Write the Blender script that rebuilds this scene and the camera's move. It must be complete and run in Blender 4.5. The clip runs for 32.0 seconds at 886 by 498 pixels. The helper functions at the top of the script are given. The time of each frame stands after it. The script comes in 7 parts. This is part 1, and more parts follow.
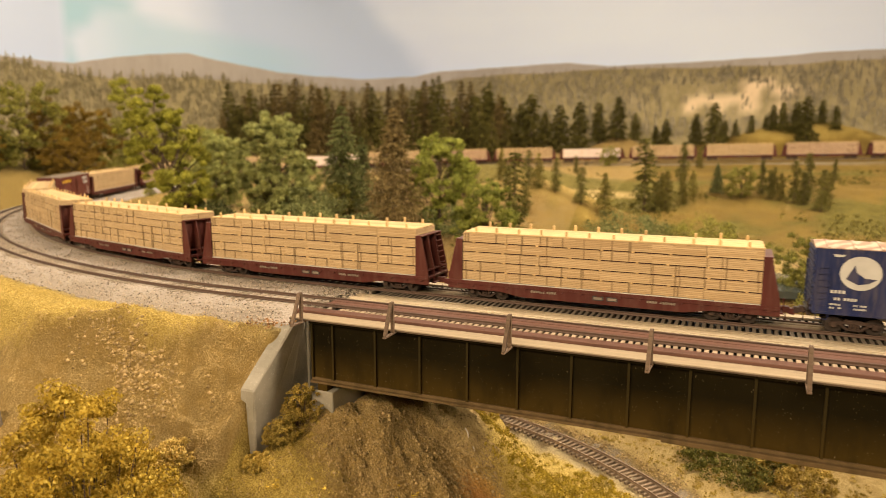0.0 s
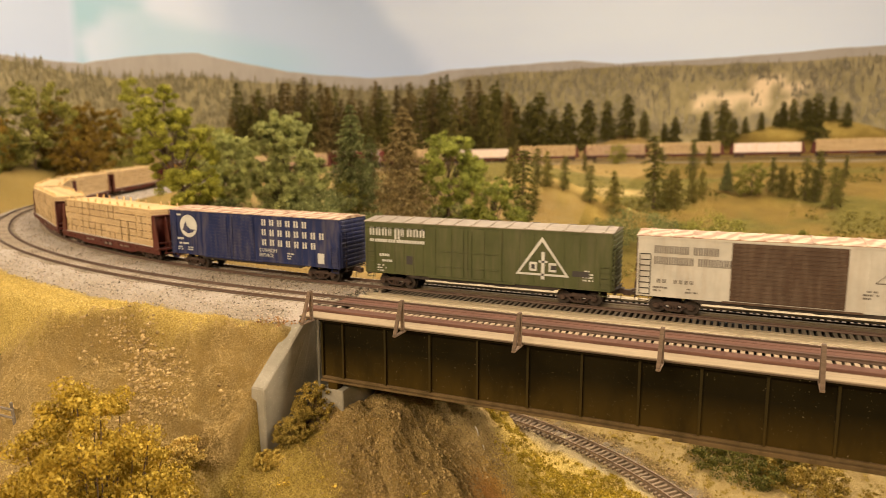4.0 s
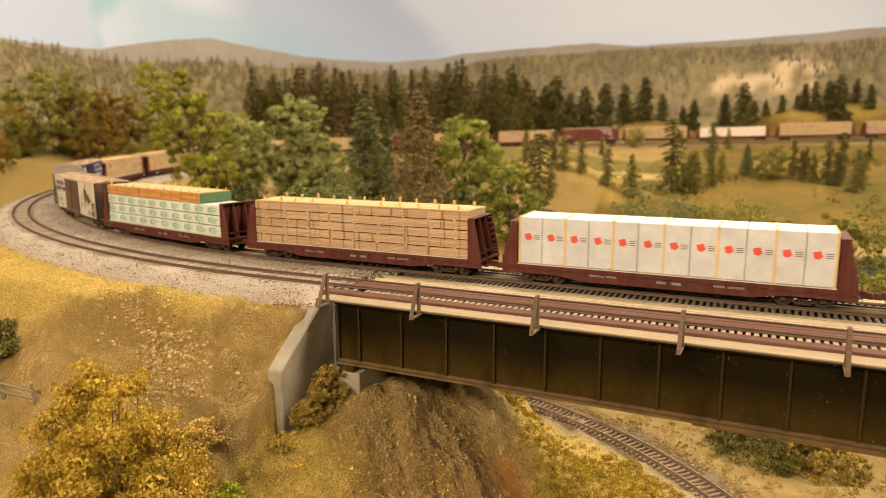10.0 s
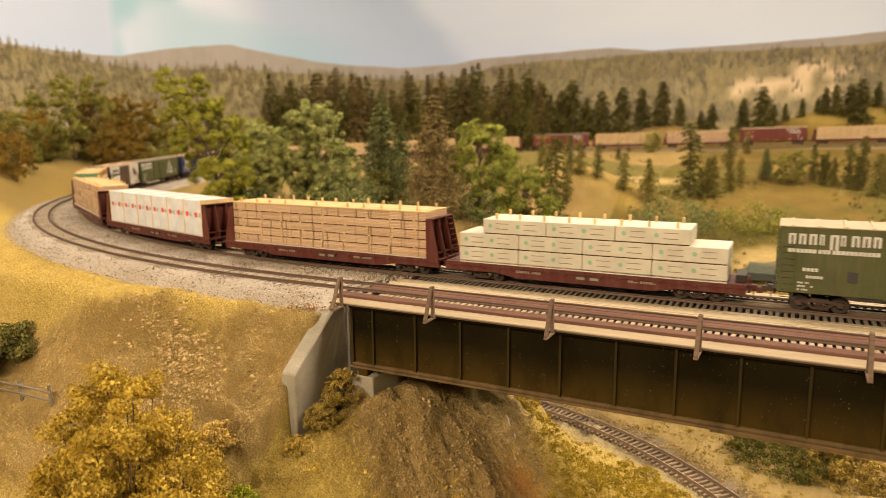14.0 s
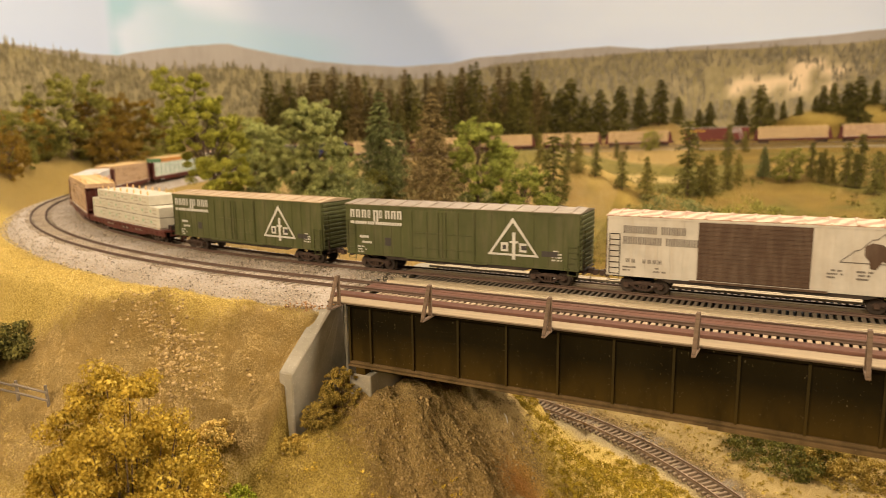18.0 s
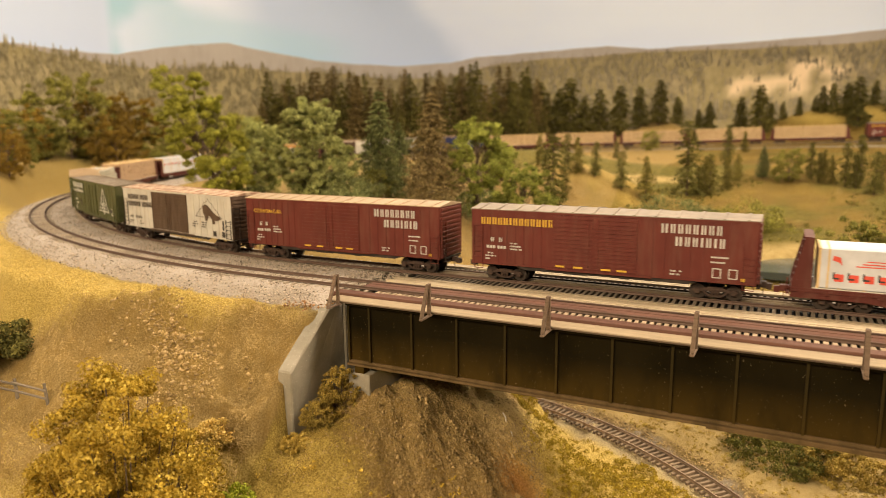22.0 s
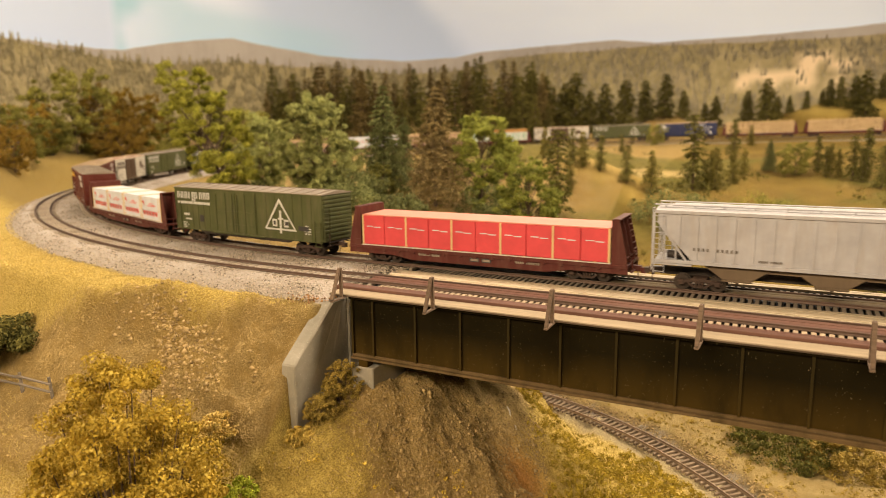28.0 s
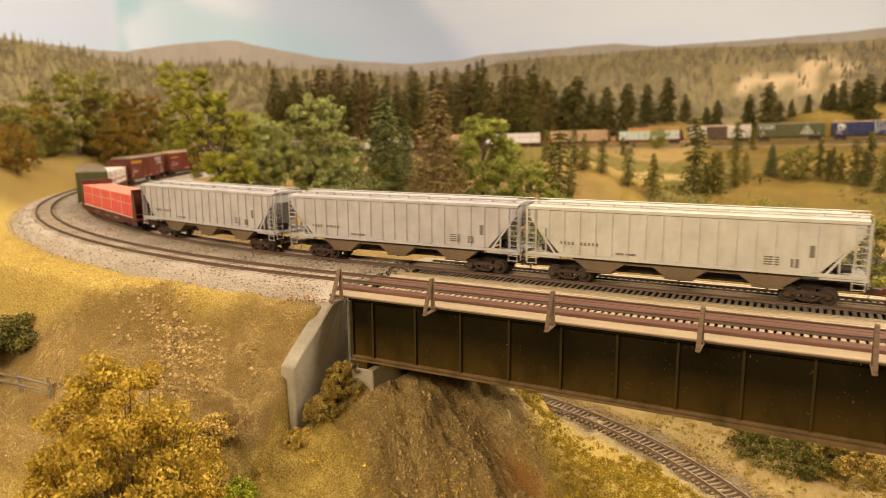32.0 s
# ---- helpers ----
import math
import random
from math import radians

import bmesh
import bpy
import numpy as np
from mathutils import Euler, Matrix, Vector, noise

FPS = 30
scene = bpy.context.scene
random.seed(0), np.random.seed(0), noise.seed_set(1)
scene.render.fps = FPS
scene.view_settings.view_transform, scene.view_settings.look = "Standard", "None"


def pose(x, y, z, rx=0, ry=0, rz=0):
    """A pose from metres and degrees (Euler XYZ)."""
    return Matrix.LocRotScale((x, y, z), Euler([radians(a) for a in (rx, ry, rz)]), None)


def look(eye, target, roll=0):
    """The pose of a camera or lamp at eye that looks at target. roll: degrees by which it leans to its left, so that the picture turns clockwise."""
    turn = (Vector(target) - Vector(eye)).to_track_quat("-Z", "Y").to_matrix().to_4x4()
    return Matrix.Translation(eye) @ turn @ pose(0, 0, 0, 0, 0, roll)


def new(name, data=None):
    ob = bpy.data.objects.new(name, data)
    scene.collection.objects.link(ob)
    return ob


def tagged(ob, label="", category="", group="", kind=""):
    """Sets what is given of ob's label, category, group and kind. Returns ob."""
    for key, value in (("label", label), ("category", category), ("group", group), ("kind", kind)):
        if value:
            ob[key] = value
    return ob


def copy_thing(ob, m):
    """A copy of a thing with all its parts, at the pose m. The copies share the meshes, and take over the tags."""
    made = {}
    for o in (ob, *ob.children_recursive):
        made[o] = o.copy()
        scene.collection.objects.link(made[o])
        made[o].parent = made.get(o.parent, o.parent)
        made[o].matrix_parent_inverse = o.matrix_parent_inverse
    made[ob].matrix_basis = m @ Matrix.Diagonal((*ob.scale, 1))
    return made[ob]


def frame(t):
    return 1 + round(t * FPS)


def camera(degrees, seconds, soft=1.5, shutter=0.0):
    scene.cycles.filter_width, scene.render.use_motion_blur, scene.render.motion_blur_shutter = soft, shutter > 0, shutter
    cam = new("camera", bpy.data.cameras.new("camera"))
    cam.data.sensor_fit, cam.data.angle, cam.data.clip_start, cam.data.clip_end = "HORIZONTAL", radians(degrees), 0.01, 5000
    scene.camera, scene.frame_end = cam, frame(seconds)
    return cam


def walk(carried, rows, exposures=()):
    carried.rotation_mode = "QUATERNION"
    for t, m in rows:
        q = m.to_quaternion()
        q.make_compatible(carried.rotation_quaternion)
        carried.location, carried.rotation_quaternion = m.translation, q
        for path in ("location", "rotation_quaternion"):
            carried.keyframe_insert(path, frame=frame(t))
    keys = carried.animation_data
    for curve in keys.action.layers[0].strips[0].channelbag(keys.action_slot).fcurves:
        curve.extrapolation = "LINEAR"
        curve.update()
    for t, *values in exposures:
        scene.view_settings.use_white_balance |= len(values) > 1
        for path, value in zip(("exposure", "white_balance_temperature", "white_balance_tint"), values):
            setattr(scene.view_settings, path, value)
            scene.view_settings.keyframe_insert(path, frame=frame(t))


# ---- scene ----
cam = camera(66.06, 32.0, soft=0.75, shutter=0.3)
cam.data.dof.use_dof, cam.data.dof.focus_distance, cam.data.dof.aperture_fstop = True, 0.42, 11.0
walk(cam, [
    (0, look((0.0023, -0.0051, 0.1088), (-0.3906, 0.9012, -0.0472), 0.02)),
    (0.5, look((0.0021, -0.0058, 0.1091), (-0.3917, 0.9000, -0.0469), -0.01)),
    (1, look((0.0020, -0.0061, 0.1093), (-0.3938, 0.8989, -0.0468), -0.08)),
    (1.5, look((0.0020, -0.0058, 0.1093), (-0.3965, 0.8979, -0.0472), -0.14)),
    (2, look((0.0020, -0.0055, 0.1091), (-0.3988, 0.8972, -0.0478), -0.16)),
    (2.5, look((0.0018, -0.0054, 0.1089), (-0.4003, 0.8966, -0.0483), -0.16)),
    (3, look((0.0015, -0.0054, 0.1087), (-0.4011, 0.8963, -0.0487), -0.14)),
    (3.5, look((0.0014, -0.0055, 0.1088), (-0.4015, 0.8961, -0.0486), -0.17)),
    (5.5, look((0.0010, -0.0046, 0.1082), (-0.4068, 0.8933, -0.0576), -0.28)),
    (6, look((0.0009, -0.0042, 0.1081), (-0.4089, 0.8921, -0.0610), -0.37)),
    (6.5, look((0.0010, -0.0042, 0.1080), (-0.4111, 0.8906, -0.0636), -0.48)),
    (7, look((0.0008, -0.0038, 0.1078), (-0.4138, 0.8895, -0.0658), -0.58)),
    (7.5, look((0.0005, -0.0032, 0.1073), (-0.4162, 0.8888, -0.0681), -0.62)),
    (8, look((0.0003, -0.0025, 0.1068), (-0.4179, 0.8883, -0.0705), -0.61)),
    (8.5, look((0.0002, -0.0019, 0.1063), (-0.4192, 0.8881, -0.0724), -0.58)),
    (9, look((-0.0001, -0.0017, 0.1061), (-0.4202, 0.8878, -0.0736), -0.53)),
    (9.5, look((-0.0005, -0.0020, 0.1062), (-0.4215, 0.8871, -0.0736), -0.46)),
    (10, look((-0.0008, -0.0024, 0.1062), (-0.4234, 0.8860, -0.0728), -0.44)),
    (10.5, look((-0.0009, -0.0024, 0.1061), (-0.4265, 0.8849, -0.0715), -0.47)),
    (11, look((-0.0008, -0.0021, 0.1059), (-0.4300, 0.8837, -0.0703), -0.53)),
    (11.5, look((-0.0006, -0.0014, 0.1054), (-0.4333, 0.8829, -0.0697), -0.56)),
    (12, look((-0.0004, -0.0007, 0.1048), (-0.4361, 0.8823, -0.0698), -0.57)),
    (12.5, look((-0.0003, -0.0003, 0.1045), (-0.4387, 0.8814, -0.0696), -0.57)),
    (13, look((-0.0003, -0.0004, 0.1044), (-0.4411, 0.8803, -0.0687), -0.55)),
    (13.5, look((-0.0005, -0.0006, 0.1046), (-0.4433, 0.8794, -0.0674), -0.55)),
    (14, look((-0.0005, -0.0005, 0.1047), (-0.4448, 0.8789, -0.0664), -0.57)),
    (14.5, look((-0.0004, -0.0002, 0.1046), (-0.4452, 0.8790, -0.0661), -0.59)),
    (16.5, look((0.0001, -0.0004, 0.1045), (-0.4414, 0.8803, -0.0671), -0.70)),
    (17, look((-0.0002, 0.0001, 0.1043), (-0.4419, 0.8806, -0.0673), -0.71)),
    (17.5, look((-0.0003, 0.0004, 0.1042), (-0.4424, 0.8808, -0.0678), -0.72)),
    (18, look((-0.0003, 0.0005, 0.1041), (-0.4426, 0.8806, -0.0684), -0.69)),
    (18.5, look((-0.0002, 0.0003, 0.1042), (-0.4428, 0.8802, -0.0686), -0.67)),
    (19, look((-0.0001, 0.0001, 0.1041), (-0.4431, 0.8798, -0.0686), -0.68)),
    (19.5, look((-0.0000, 0.0001, 0.1038), (-0.4432, 0.8798, -0.0687), -0.72)),
    (20, look((0.0002, 0.0005, 0.1034), (-0.4432, 0.8800, -0.0691), -0.74)),
    (20.5, look((0.0006, 0.0008, 0.1033), (-0.4429, 0.8803, -0.0695), -0.74)),
    (21, look((0.0007, 0.0006, 0.1036), (-0.4424, 0.8803, -0.0693), -0.71)),
    (21.5, look((0.0004, 0.0002, 0.1040), (-0.4419, 0.8803, -0.0689), -0.63)),
    (22, look((0.0002, 0.0004, 0.1038), (-0.4416, 0.8807, -0.0692), -0.58)),
    (22.5, look((0.0001, 0.0009, 0.1032), (-0.4416, 0.8812, -0.0702), -0.56)),
    (23, look((0.0002, 0.0011, 0.1030), (-0.4415, 0.8812, -0.0710), -0.57)),
    (23.5, look((0.0003, 0.0009, 0.1032), (-0.4417, 0.8809, -0.0709), -0.59)),
    (24, look((0.0004, 0.0007, 0.1035), (-0.4424, 0.8805, -0.0697), -0.60)),
    (24.5, look((0.0006, 0.0004, 0.1037), (-0.4430, 0.8800, -0.0683), -0.62)),
    (25, look((0.0008, 0.0003, 0.1035), (-0.4434, 0.8797, -0.0681), -0.63)),
    (25.5, look((0.0008, 0.0007, 0.1029), (-0.4433, 0.8799, -0.0694), -0.62)),
    (27.5, look((0.0007, 0.0017, 0.1024), (-0.4462, 0.8780, -0.0772), -0.76)),
    (28, look((0.0007, 0.0019, 0.1022), (-0.4476, 0.8776, -0.0773), -0.74)),
    (28.5, look((0.0005, 0.0022, 0.1018), (-0.4489, 0.8774, -0.0774), -0.71)),
    (29, look((0.0002, 0.0028, 0.1013), (-0.4496, 0.8778, -0.0775), -0.64)),
    (29.5, look((0.0001, 0.0032, 0.1011), (-0.4498, 0.8783, -0.0771), -0.54)),
    (30, look((0.0001, 0.0032, 0.1012), (-0.4498, 0.8786, -0.0761), -0.44)),
    (30.5, look((0.0001, 0.0030, 0.1013), (-0.4495, 0.8787, -0.0748), -0.38)),
    (31, look((0.0001, 0.0028, 0.1016), (-0.4493, 0.8787, -0.0739), -0.39)),
    (31.5, look((0.0001, 0.0029, 0.1014), (-0.4495, 0.8788, -0.0739), -0.45)),
    (32, look((0.0005, 0.0031, 0.1011), (-0.4495, 0.8787, -0.0743), -0.52)),
], exposures=[(0, 0.0), (32, 0.0)])

# ---- light: a closed room with warm lamps on its ceiling ----
world = bpy.data.worlds.new("room_air")
scene.world = world
world.use_nodes = True
world.node_tree.nodes["Background"].inputs[0].default_value = (1.0, 0.86, 0.68, 1)
world.node_tree.nodes["Background"].inputs[1].default_value = 0.025


def ceiling_lamp(x, y, z, sx, sy, power, tint, aim=None):
    lamp = bpy.data.lights.new("ceiling_lamp", "AREA")
    lamp.shape, lamp.size, lamp.size_y, lamp.energy, lamp.color = "RECTANGLE", sx, sy, power, tint
    ob = new("ceiling_lamp", lamp)
    ob.matrix_world = look((x, y, z), aim or (x, y, 0))
    return ob


ceiling_lamp(-0.32, -1.30, 0.92, 1.6, 0.3, 61, (1.0, 0.765, 0.505), (-0.3, 0.5, -0.1))
ceiling_lamp(0.3, 0.95, 1.38, 3.2, 0.4, 47, (1.0, 0.83, 0.66), (0.3, 1.3, 0))
ceiling_lamp(-0.2, 2.3, 1.32, 2.2, 0.3, 40, (1.0, 0.79, 0.55), (-0.2, 0.5, -0.1))
ceiling_lamp(-1.6, 0.2, 1.35, 0.4, 1.4, 20, (1.0, 0.79, 0.55), (-0.7, 0.5, 0))
ceiling_lamp(1.2, 0.9, 1.25, 0.4, 1.0, 44, (1.0, 0.78, 0.53), (0.0, 0.6, -0.15))


# ---- materials ----
def nodes_of(name):
    m = bpy.data.materials.new(name)
    m.use_nodes = True
    nt = m.node_tree
    return m, nt, nt.nodes["Principled BSDF"]


def ramp(nt, fac, stops):
    r = nt.nodes.new("ShaderNodeValToRGB")
    while len(r.color_ramp.elements) < len(stops):
        r.color_ramp.elements.new(0.5)
    for e, (p, c) in zip(r.color_ramp.elements, stops):
        e.position, e.color = p, (*c, 1)
    nt.links.new(fac, r.inputs[0])
    return r.outputs[0]


def noise_tex(nt, scale, detail=4, vec=None, rough=0.6):
    n = nt.nodes.new("ShaderNodeTexNoise")
    n.inputs["Scale"].default_value, n.inputs["Detail"].default_value, n.inputs["Roughness"].default_value = scale, detail, rough
    if vec:
        nt.links.new(vec, n.inputs["Vector"])
    return n.outputs["Fac"]


def mix(nt, fac, a, b, mode="MIX"):
    n = nt.nodes.new("ShaderNodeMix")
    n.data_type, n.blend_type = "RGBA", mode
    for sock, val in ((n.inputs[0], fac), (n.inputs[6], a), (n.inputs[7], b)):
        if isinstance(val, (int, float)):
            sock.default_value = val
        elif isinstance(val, tuple):
            sock.default_value = (*val, 1)
        else:
            nt.links.new(val, sock)
    return n.outputs[2]


def coords(nt, stretch=(1, 1, 1), kind="Object"):
    t, m = nt.nodes.new("ShaderNodeTexCoord"), nt.nodes.new("ShaderNodeMapping")
    m.inputs["Scale"].default_value = stretch
    nt.links.new(t.outputs[kind], m.inputs[0])
    return m.outputs[0]


def bump(nt, bsdf, height, strength=0.4, dist=0.001):
    b = nt.nodes.new("ShaderNodeBump")
    b.inputs["Strength"].default_value, b.inputs["Distance"].default_value = strength, dist
    nt.links.new(height, b.inputs["Height"])
    nt.links.new(b.outputs[0], bsdf.inputs["Normal"])


def info(nt, out="Random"):
    return nt.nodes.new("ShaderNodeObjectInfo").outputs[out]


def paint(name, colour, rough=0.55, wear=(0.25, 0.2, 0.15), amount=0.25, streak=True, metal=0.0, vary=0.0):
    """Model paint with dust, thin vertical streaks and a little grain."""
    m, nt, b = nodes_of(name)
    v = coords(nt, (260, 260, 40) if streak else (160, 160, 160))
    n1 = noise_tex(nt, 1.0, 3, v)
    n2 = noise_tex(nt, 55.0, 4, coords(nt))
    dust = ramp(nt, n1, [(0.45, (0, 0, 0)), (0.75, (1, 1, 1))])
    big = ramp(nt, n2, [(0.35, colour), (0.7, tuple(x * 0.78 for x in colour))])
    f = nt.nodes.new("ShaderNodeMath")
    f.operation = "MULTIPLY"
    nt.links.new(dust, f.inputs[0])
    f.inputs[1].default_value = amount
    c = mix(nt, f.outputs[0], big, wear)
    if vary:
        h = nt.nodes.new("ShaderNodeHueSaturation")
        mr = nt.nodes.new("ShaderNodeMapRange")
        mr.inputs[3].default_value, mr.inputs[4].default_value = 1 - vary, 1 + vary
        nt.links.new(info(nt), mr.inputs[0])
        nt.links.new(mr.outputs[0], h.inputs["Value"])
        nt.links.new(c, h.inputs["Color"])
        c = h.outputs[0]
    nt.links.new(c, b.inputs["Base Color"])
    b.inputs["Roughness"].default_value, b.inputs["Metallic"].default_value, b.inputs["Specular IOR Level"].default_value = rough, metal, 0.22
    bump(nt, b, n1, 0.12, 0.0003)
    return m


def streaked_roof(name, colour, rust):
    """Pale roof paint under slanting streaks of rust and grime."""
    m, nt, b = nodes_of(name)
    w = nt.nodes.new("ShaderNodeTexWave")
    w.wave_type, w.bands_direction = "BANDS", "X"
    w.inputs["Scale"].default_value, w.inputs["Distortion"].default_value, w.inputs["Detail"].default_value, w.inputs["Detail Scale"].default_value = 1.0, 5.0, 4.0, 1.6
    mp, tc = nt.nodes.new("ShaderNodeMapping"), nt.nodes.new("ShaderNodeTexCoord")
    mp.inputs["Scale"].default_value, mp.inputs["Rotation"].default_value = (36, 36, 36), (0, 0, 0.7)
    nt.links.new(tc.outputs["Object"], mp.inputs[0])
    nt.links.new(mp.outputs[0], w.inputs["Vector"])
    grime = noise_tex(nt, 130, 4, coords(nt))
    c = mix(nt, ramp(nt, w.outputs["Fac"], [(0.35, (0, 0, 0)), (0.75, (0.75, 0.75, 0.75))]), colour, rust)
    c = mix(nt, ramp(nt, grime, [(0.5, (0, 0, 0)), (0.72, (0.6, 0.6, 0.6))]), c, tuple(x * 0.5 for x in rust))
    nt.links.new(c, b.inputs["Base Color"])
    b.inputs["Roughness"].default_value = 0.7
    return m


def lumber_mat(name, light, dark, board=0.0011):
    """Stacked boards: thin courses with their own tones, random per bundle."""
    m, nt, b = nodes_of(name)
    v = coords(nt, (1, 1, 1))
    br = nt.nodes.new("ShaderNodeTexBrick")
    br.offset, br.squash = 0.37, 1.0
    sep, com = nt.nodes.new("ShaderNodeSeparateXYZ"), nt.nodes.new("ShaderNodeCombineXYZ")
    nt.links.new(v, sep.inputs[0])
    add = nt.nodes.new("ShaderNodeMath")
    add.operation = "MULTIPLY_ADD"
    nt.links.new(info(nt), add.inputs[0])
    add.inputs[1].default_value = 3.0
    nt.links.new(sep.outputs[0], add.inputs[2])
    nt.links.new(add.outputs[0], com.inputs[0])
    nt.links.new(sep.outputs[2], com.inputs[1])
    nt.links.new(com.outputs[0], br.inputs["Vector"])
    for key, val in (("Scale", 1.0), ("Mortar Size", 0.00011), ("Mortar Smooth", 0.3), ("Bias", 0.0), ("Brick Width", 0.052), ("Row Height", board)):
        br.inputs[key].default_value = val
    br.inputs["Color1"].default_value, br.inputs["Color2"].default_value = (*light, 1), (*dark, 1)
    br.inputs["Mortar"].default_value = (*(x * 0.62 for x in dark), 1)
    grain = noise_tex(nt, 1.0, 3, coords(nt, (60, 900, 900)))
    c = mix(nt, ramp(nt, grain, [(0.3, (0, 0, 0)), (0.8, (0.5, 0.5, 0.5))]), br.outputs[0], tuple(x * 0.7 for x in dark))
    h = nt.nodes.new("ShaderNodeHueSaturation")
    mr = nt.nodes.new("ShaderNodeMapRange")
    mr.inputs[3].default_value, mr.inputs[4].default_value = 0.92, 1.07
    nt.links.new(info(nt), mr.inputs[0])
    nt.links.new(mr.outputs[0], h.inputs["Value"])
    nt.links.new(c, h.inputs["Color"])
    nt.links.new(h.outputs[0], b.inputs["Base Color"])
    b.inputs["Roughness"].default_value = 0.8
    bump(nt, b, br.outputs["Fac"], 0.4, 0.0003)
    return m


def leaf_mat(name, a, bcol, c=None):
    """Foliage: tones change from clump to clump and from tree to tree."""
    m, nt, b = nodes_of(name)
    isl = nt.nodes.new("ShaderNodeNewGeometry").outputs["Random Per Island"]
    n = noise_tex(nt, 60, 3, coords(nt))
    c1 = ramp(nt, isl, [(0.0, a), (0.6, bcol), (1.0, c or tuple(x * 1.35 for x in bcol))])
    c2 = mix(nt, ramp(nt, n, [(0.35, (0, 0, 0)), (0.65, (0.6, 0.6, 0.6))]), c1, tuple(x * 0.6 for x in a))
    h = nt.nodes.new("ShaderNodeHueSaturation")
    mr = nt.nodes.new("ShaderNodeMapRange")
    mr.inputs[3].default_value, mr.inputs[4].default_value = 0.75, 1.2
    nt.links.new(info(nt), mr.inputs[0])
    nt.links.new(mr.outputs[0], h.inputs["Value"])
    nt.links.new(c2, h.inputs["Color"])
    nt.links.new(h.outputs[0], b.inputs["Base Color"])
    b.inputs["Roughness"].default_value, b.inputs["Specular IOR Level"].default_value = 0.85, 0.2
    thin, both = nt.nodes.new("ShaderNodeBsdfTranslucent"), nt.nodes.new("ShaderNodeMixShader")
    nt.links.new(h.outputs[0], thin.inputs[0])
    both.inputs[0].default_value = 0.2
    nt.links.new(b.outputs[0], both.inputs[1])
    nt.links.new(thin.outputs[0], both.inputs[2])
    nt.links.new(both.outputs[0], nt.nodes["Material Output"].inputs[0])
    return m


def stone_mat(name, a, b2):
    m, nt, b = nodes_of(name)
    isl = nt.nodes.new("ShaderNodeNewGeometry").outputs["Random Per Island"]
    c = ramp(nt, isl, [(0.0, a), (0.55, b2), (1.0, tuple(min(0.8, x * 1.25) for x in b2))])
    nt.links.new(c, b.inputs["Base Color"])
    b.inputs["Roughness"].default_value, b.inputs["Specular IOR Level"].default_value = 0.9, 0.2
    return m


def wood_mat(name, colour, dark):
    m, nt, b = nodes_of(name)
    n = noise_tex(nt, 1.0, 4, coords(nt, (35, 900, 900)))
    n2 = noise_tex(nt, 40, 3, coords(nt, kind="Generated"))
    c = ramp(nt, n, [(0.3, dark), (0.7, colour)])
    h = nt.nodes.new("ShaderNodeHueSaturation")
    mr = nt.nodes.new("ShaderNodeMapRange")
    mr.inputs[3].default_value, mr.inputs[4].default_value = 0.8, 1.15
    nt.links.new(info(nt), mr.inputs[0])
    nt.links.new(mr.outputs[0], h.inputs["Value"])
    nt.links.new(c, h.inputs["Color"])
    nt.links.new(h.outputs[0], b.inputs["Base Color"])
    b.inputs["Roughness"].default_value, b.inputs["Specular IOR Level"].default_value = 0.8, 0.25
    bump(nt, b, n, 0.25, 0.0003)
    return m


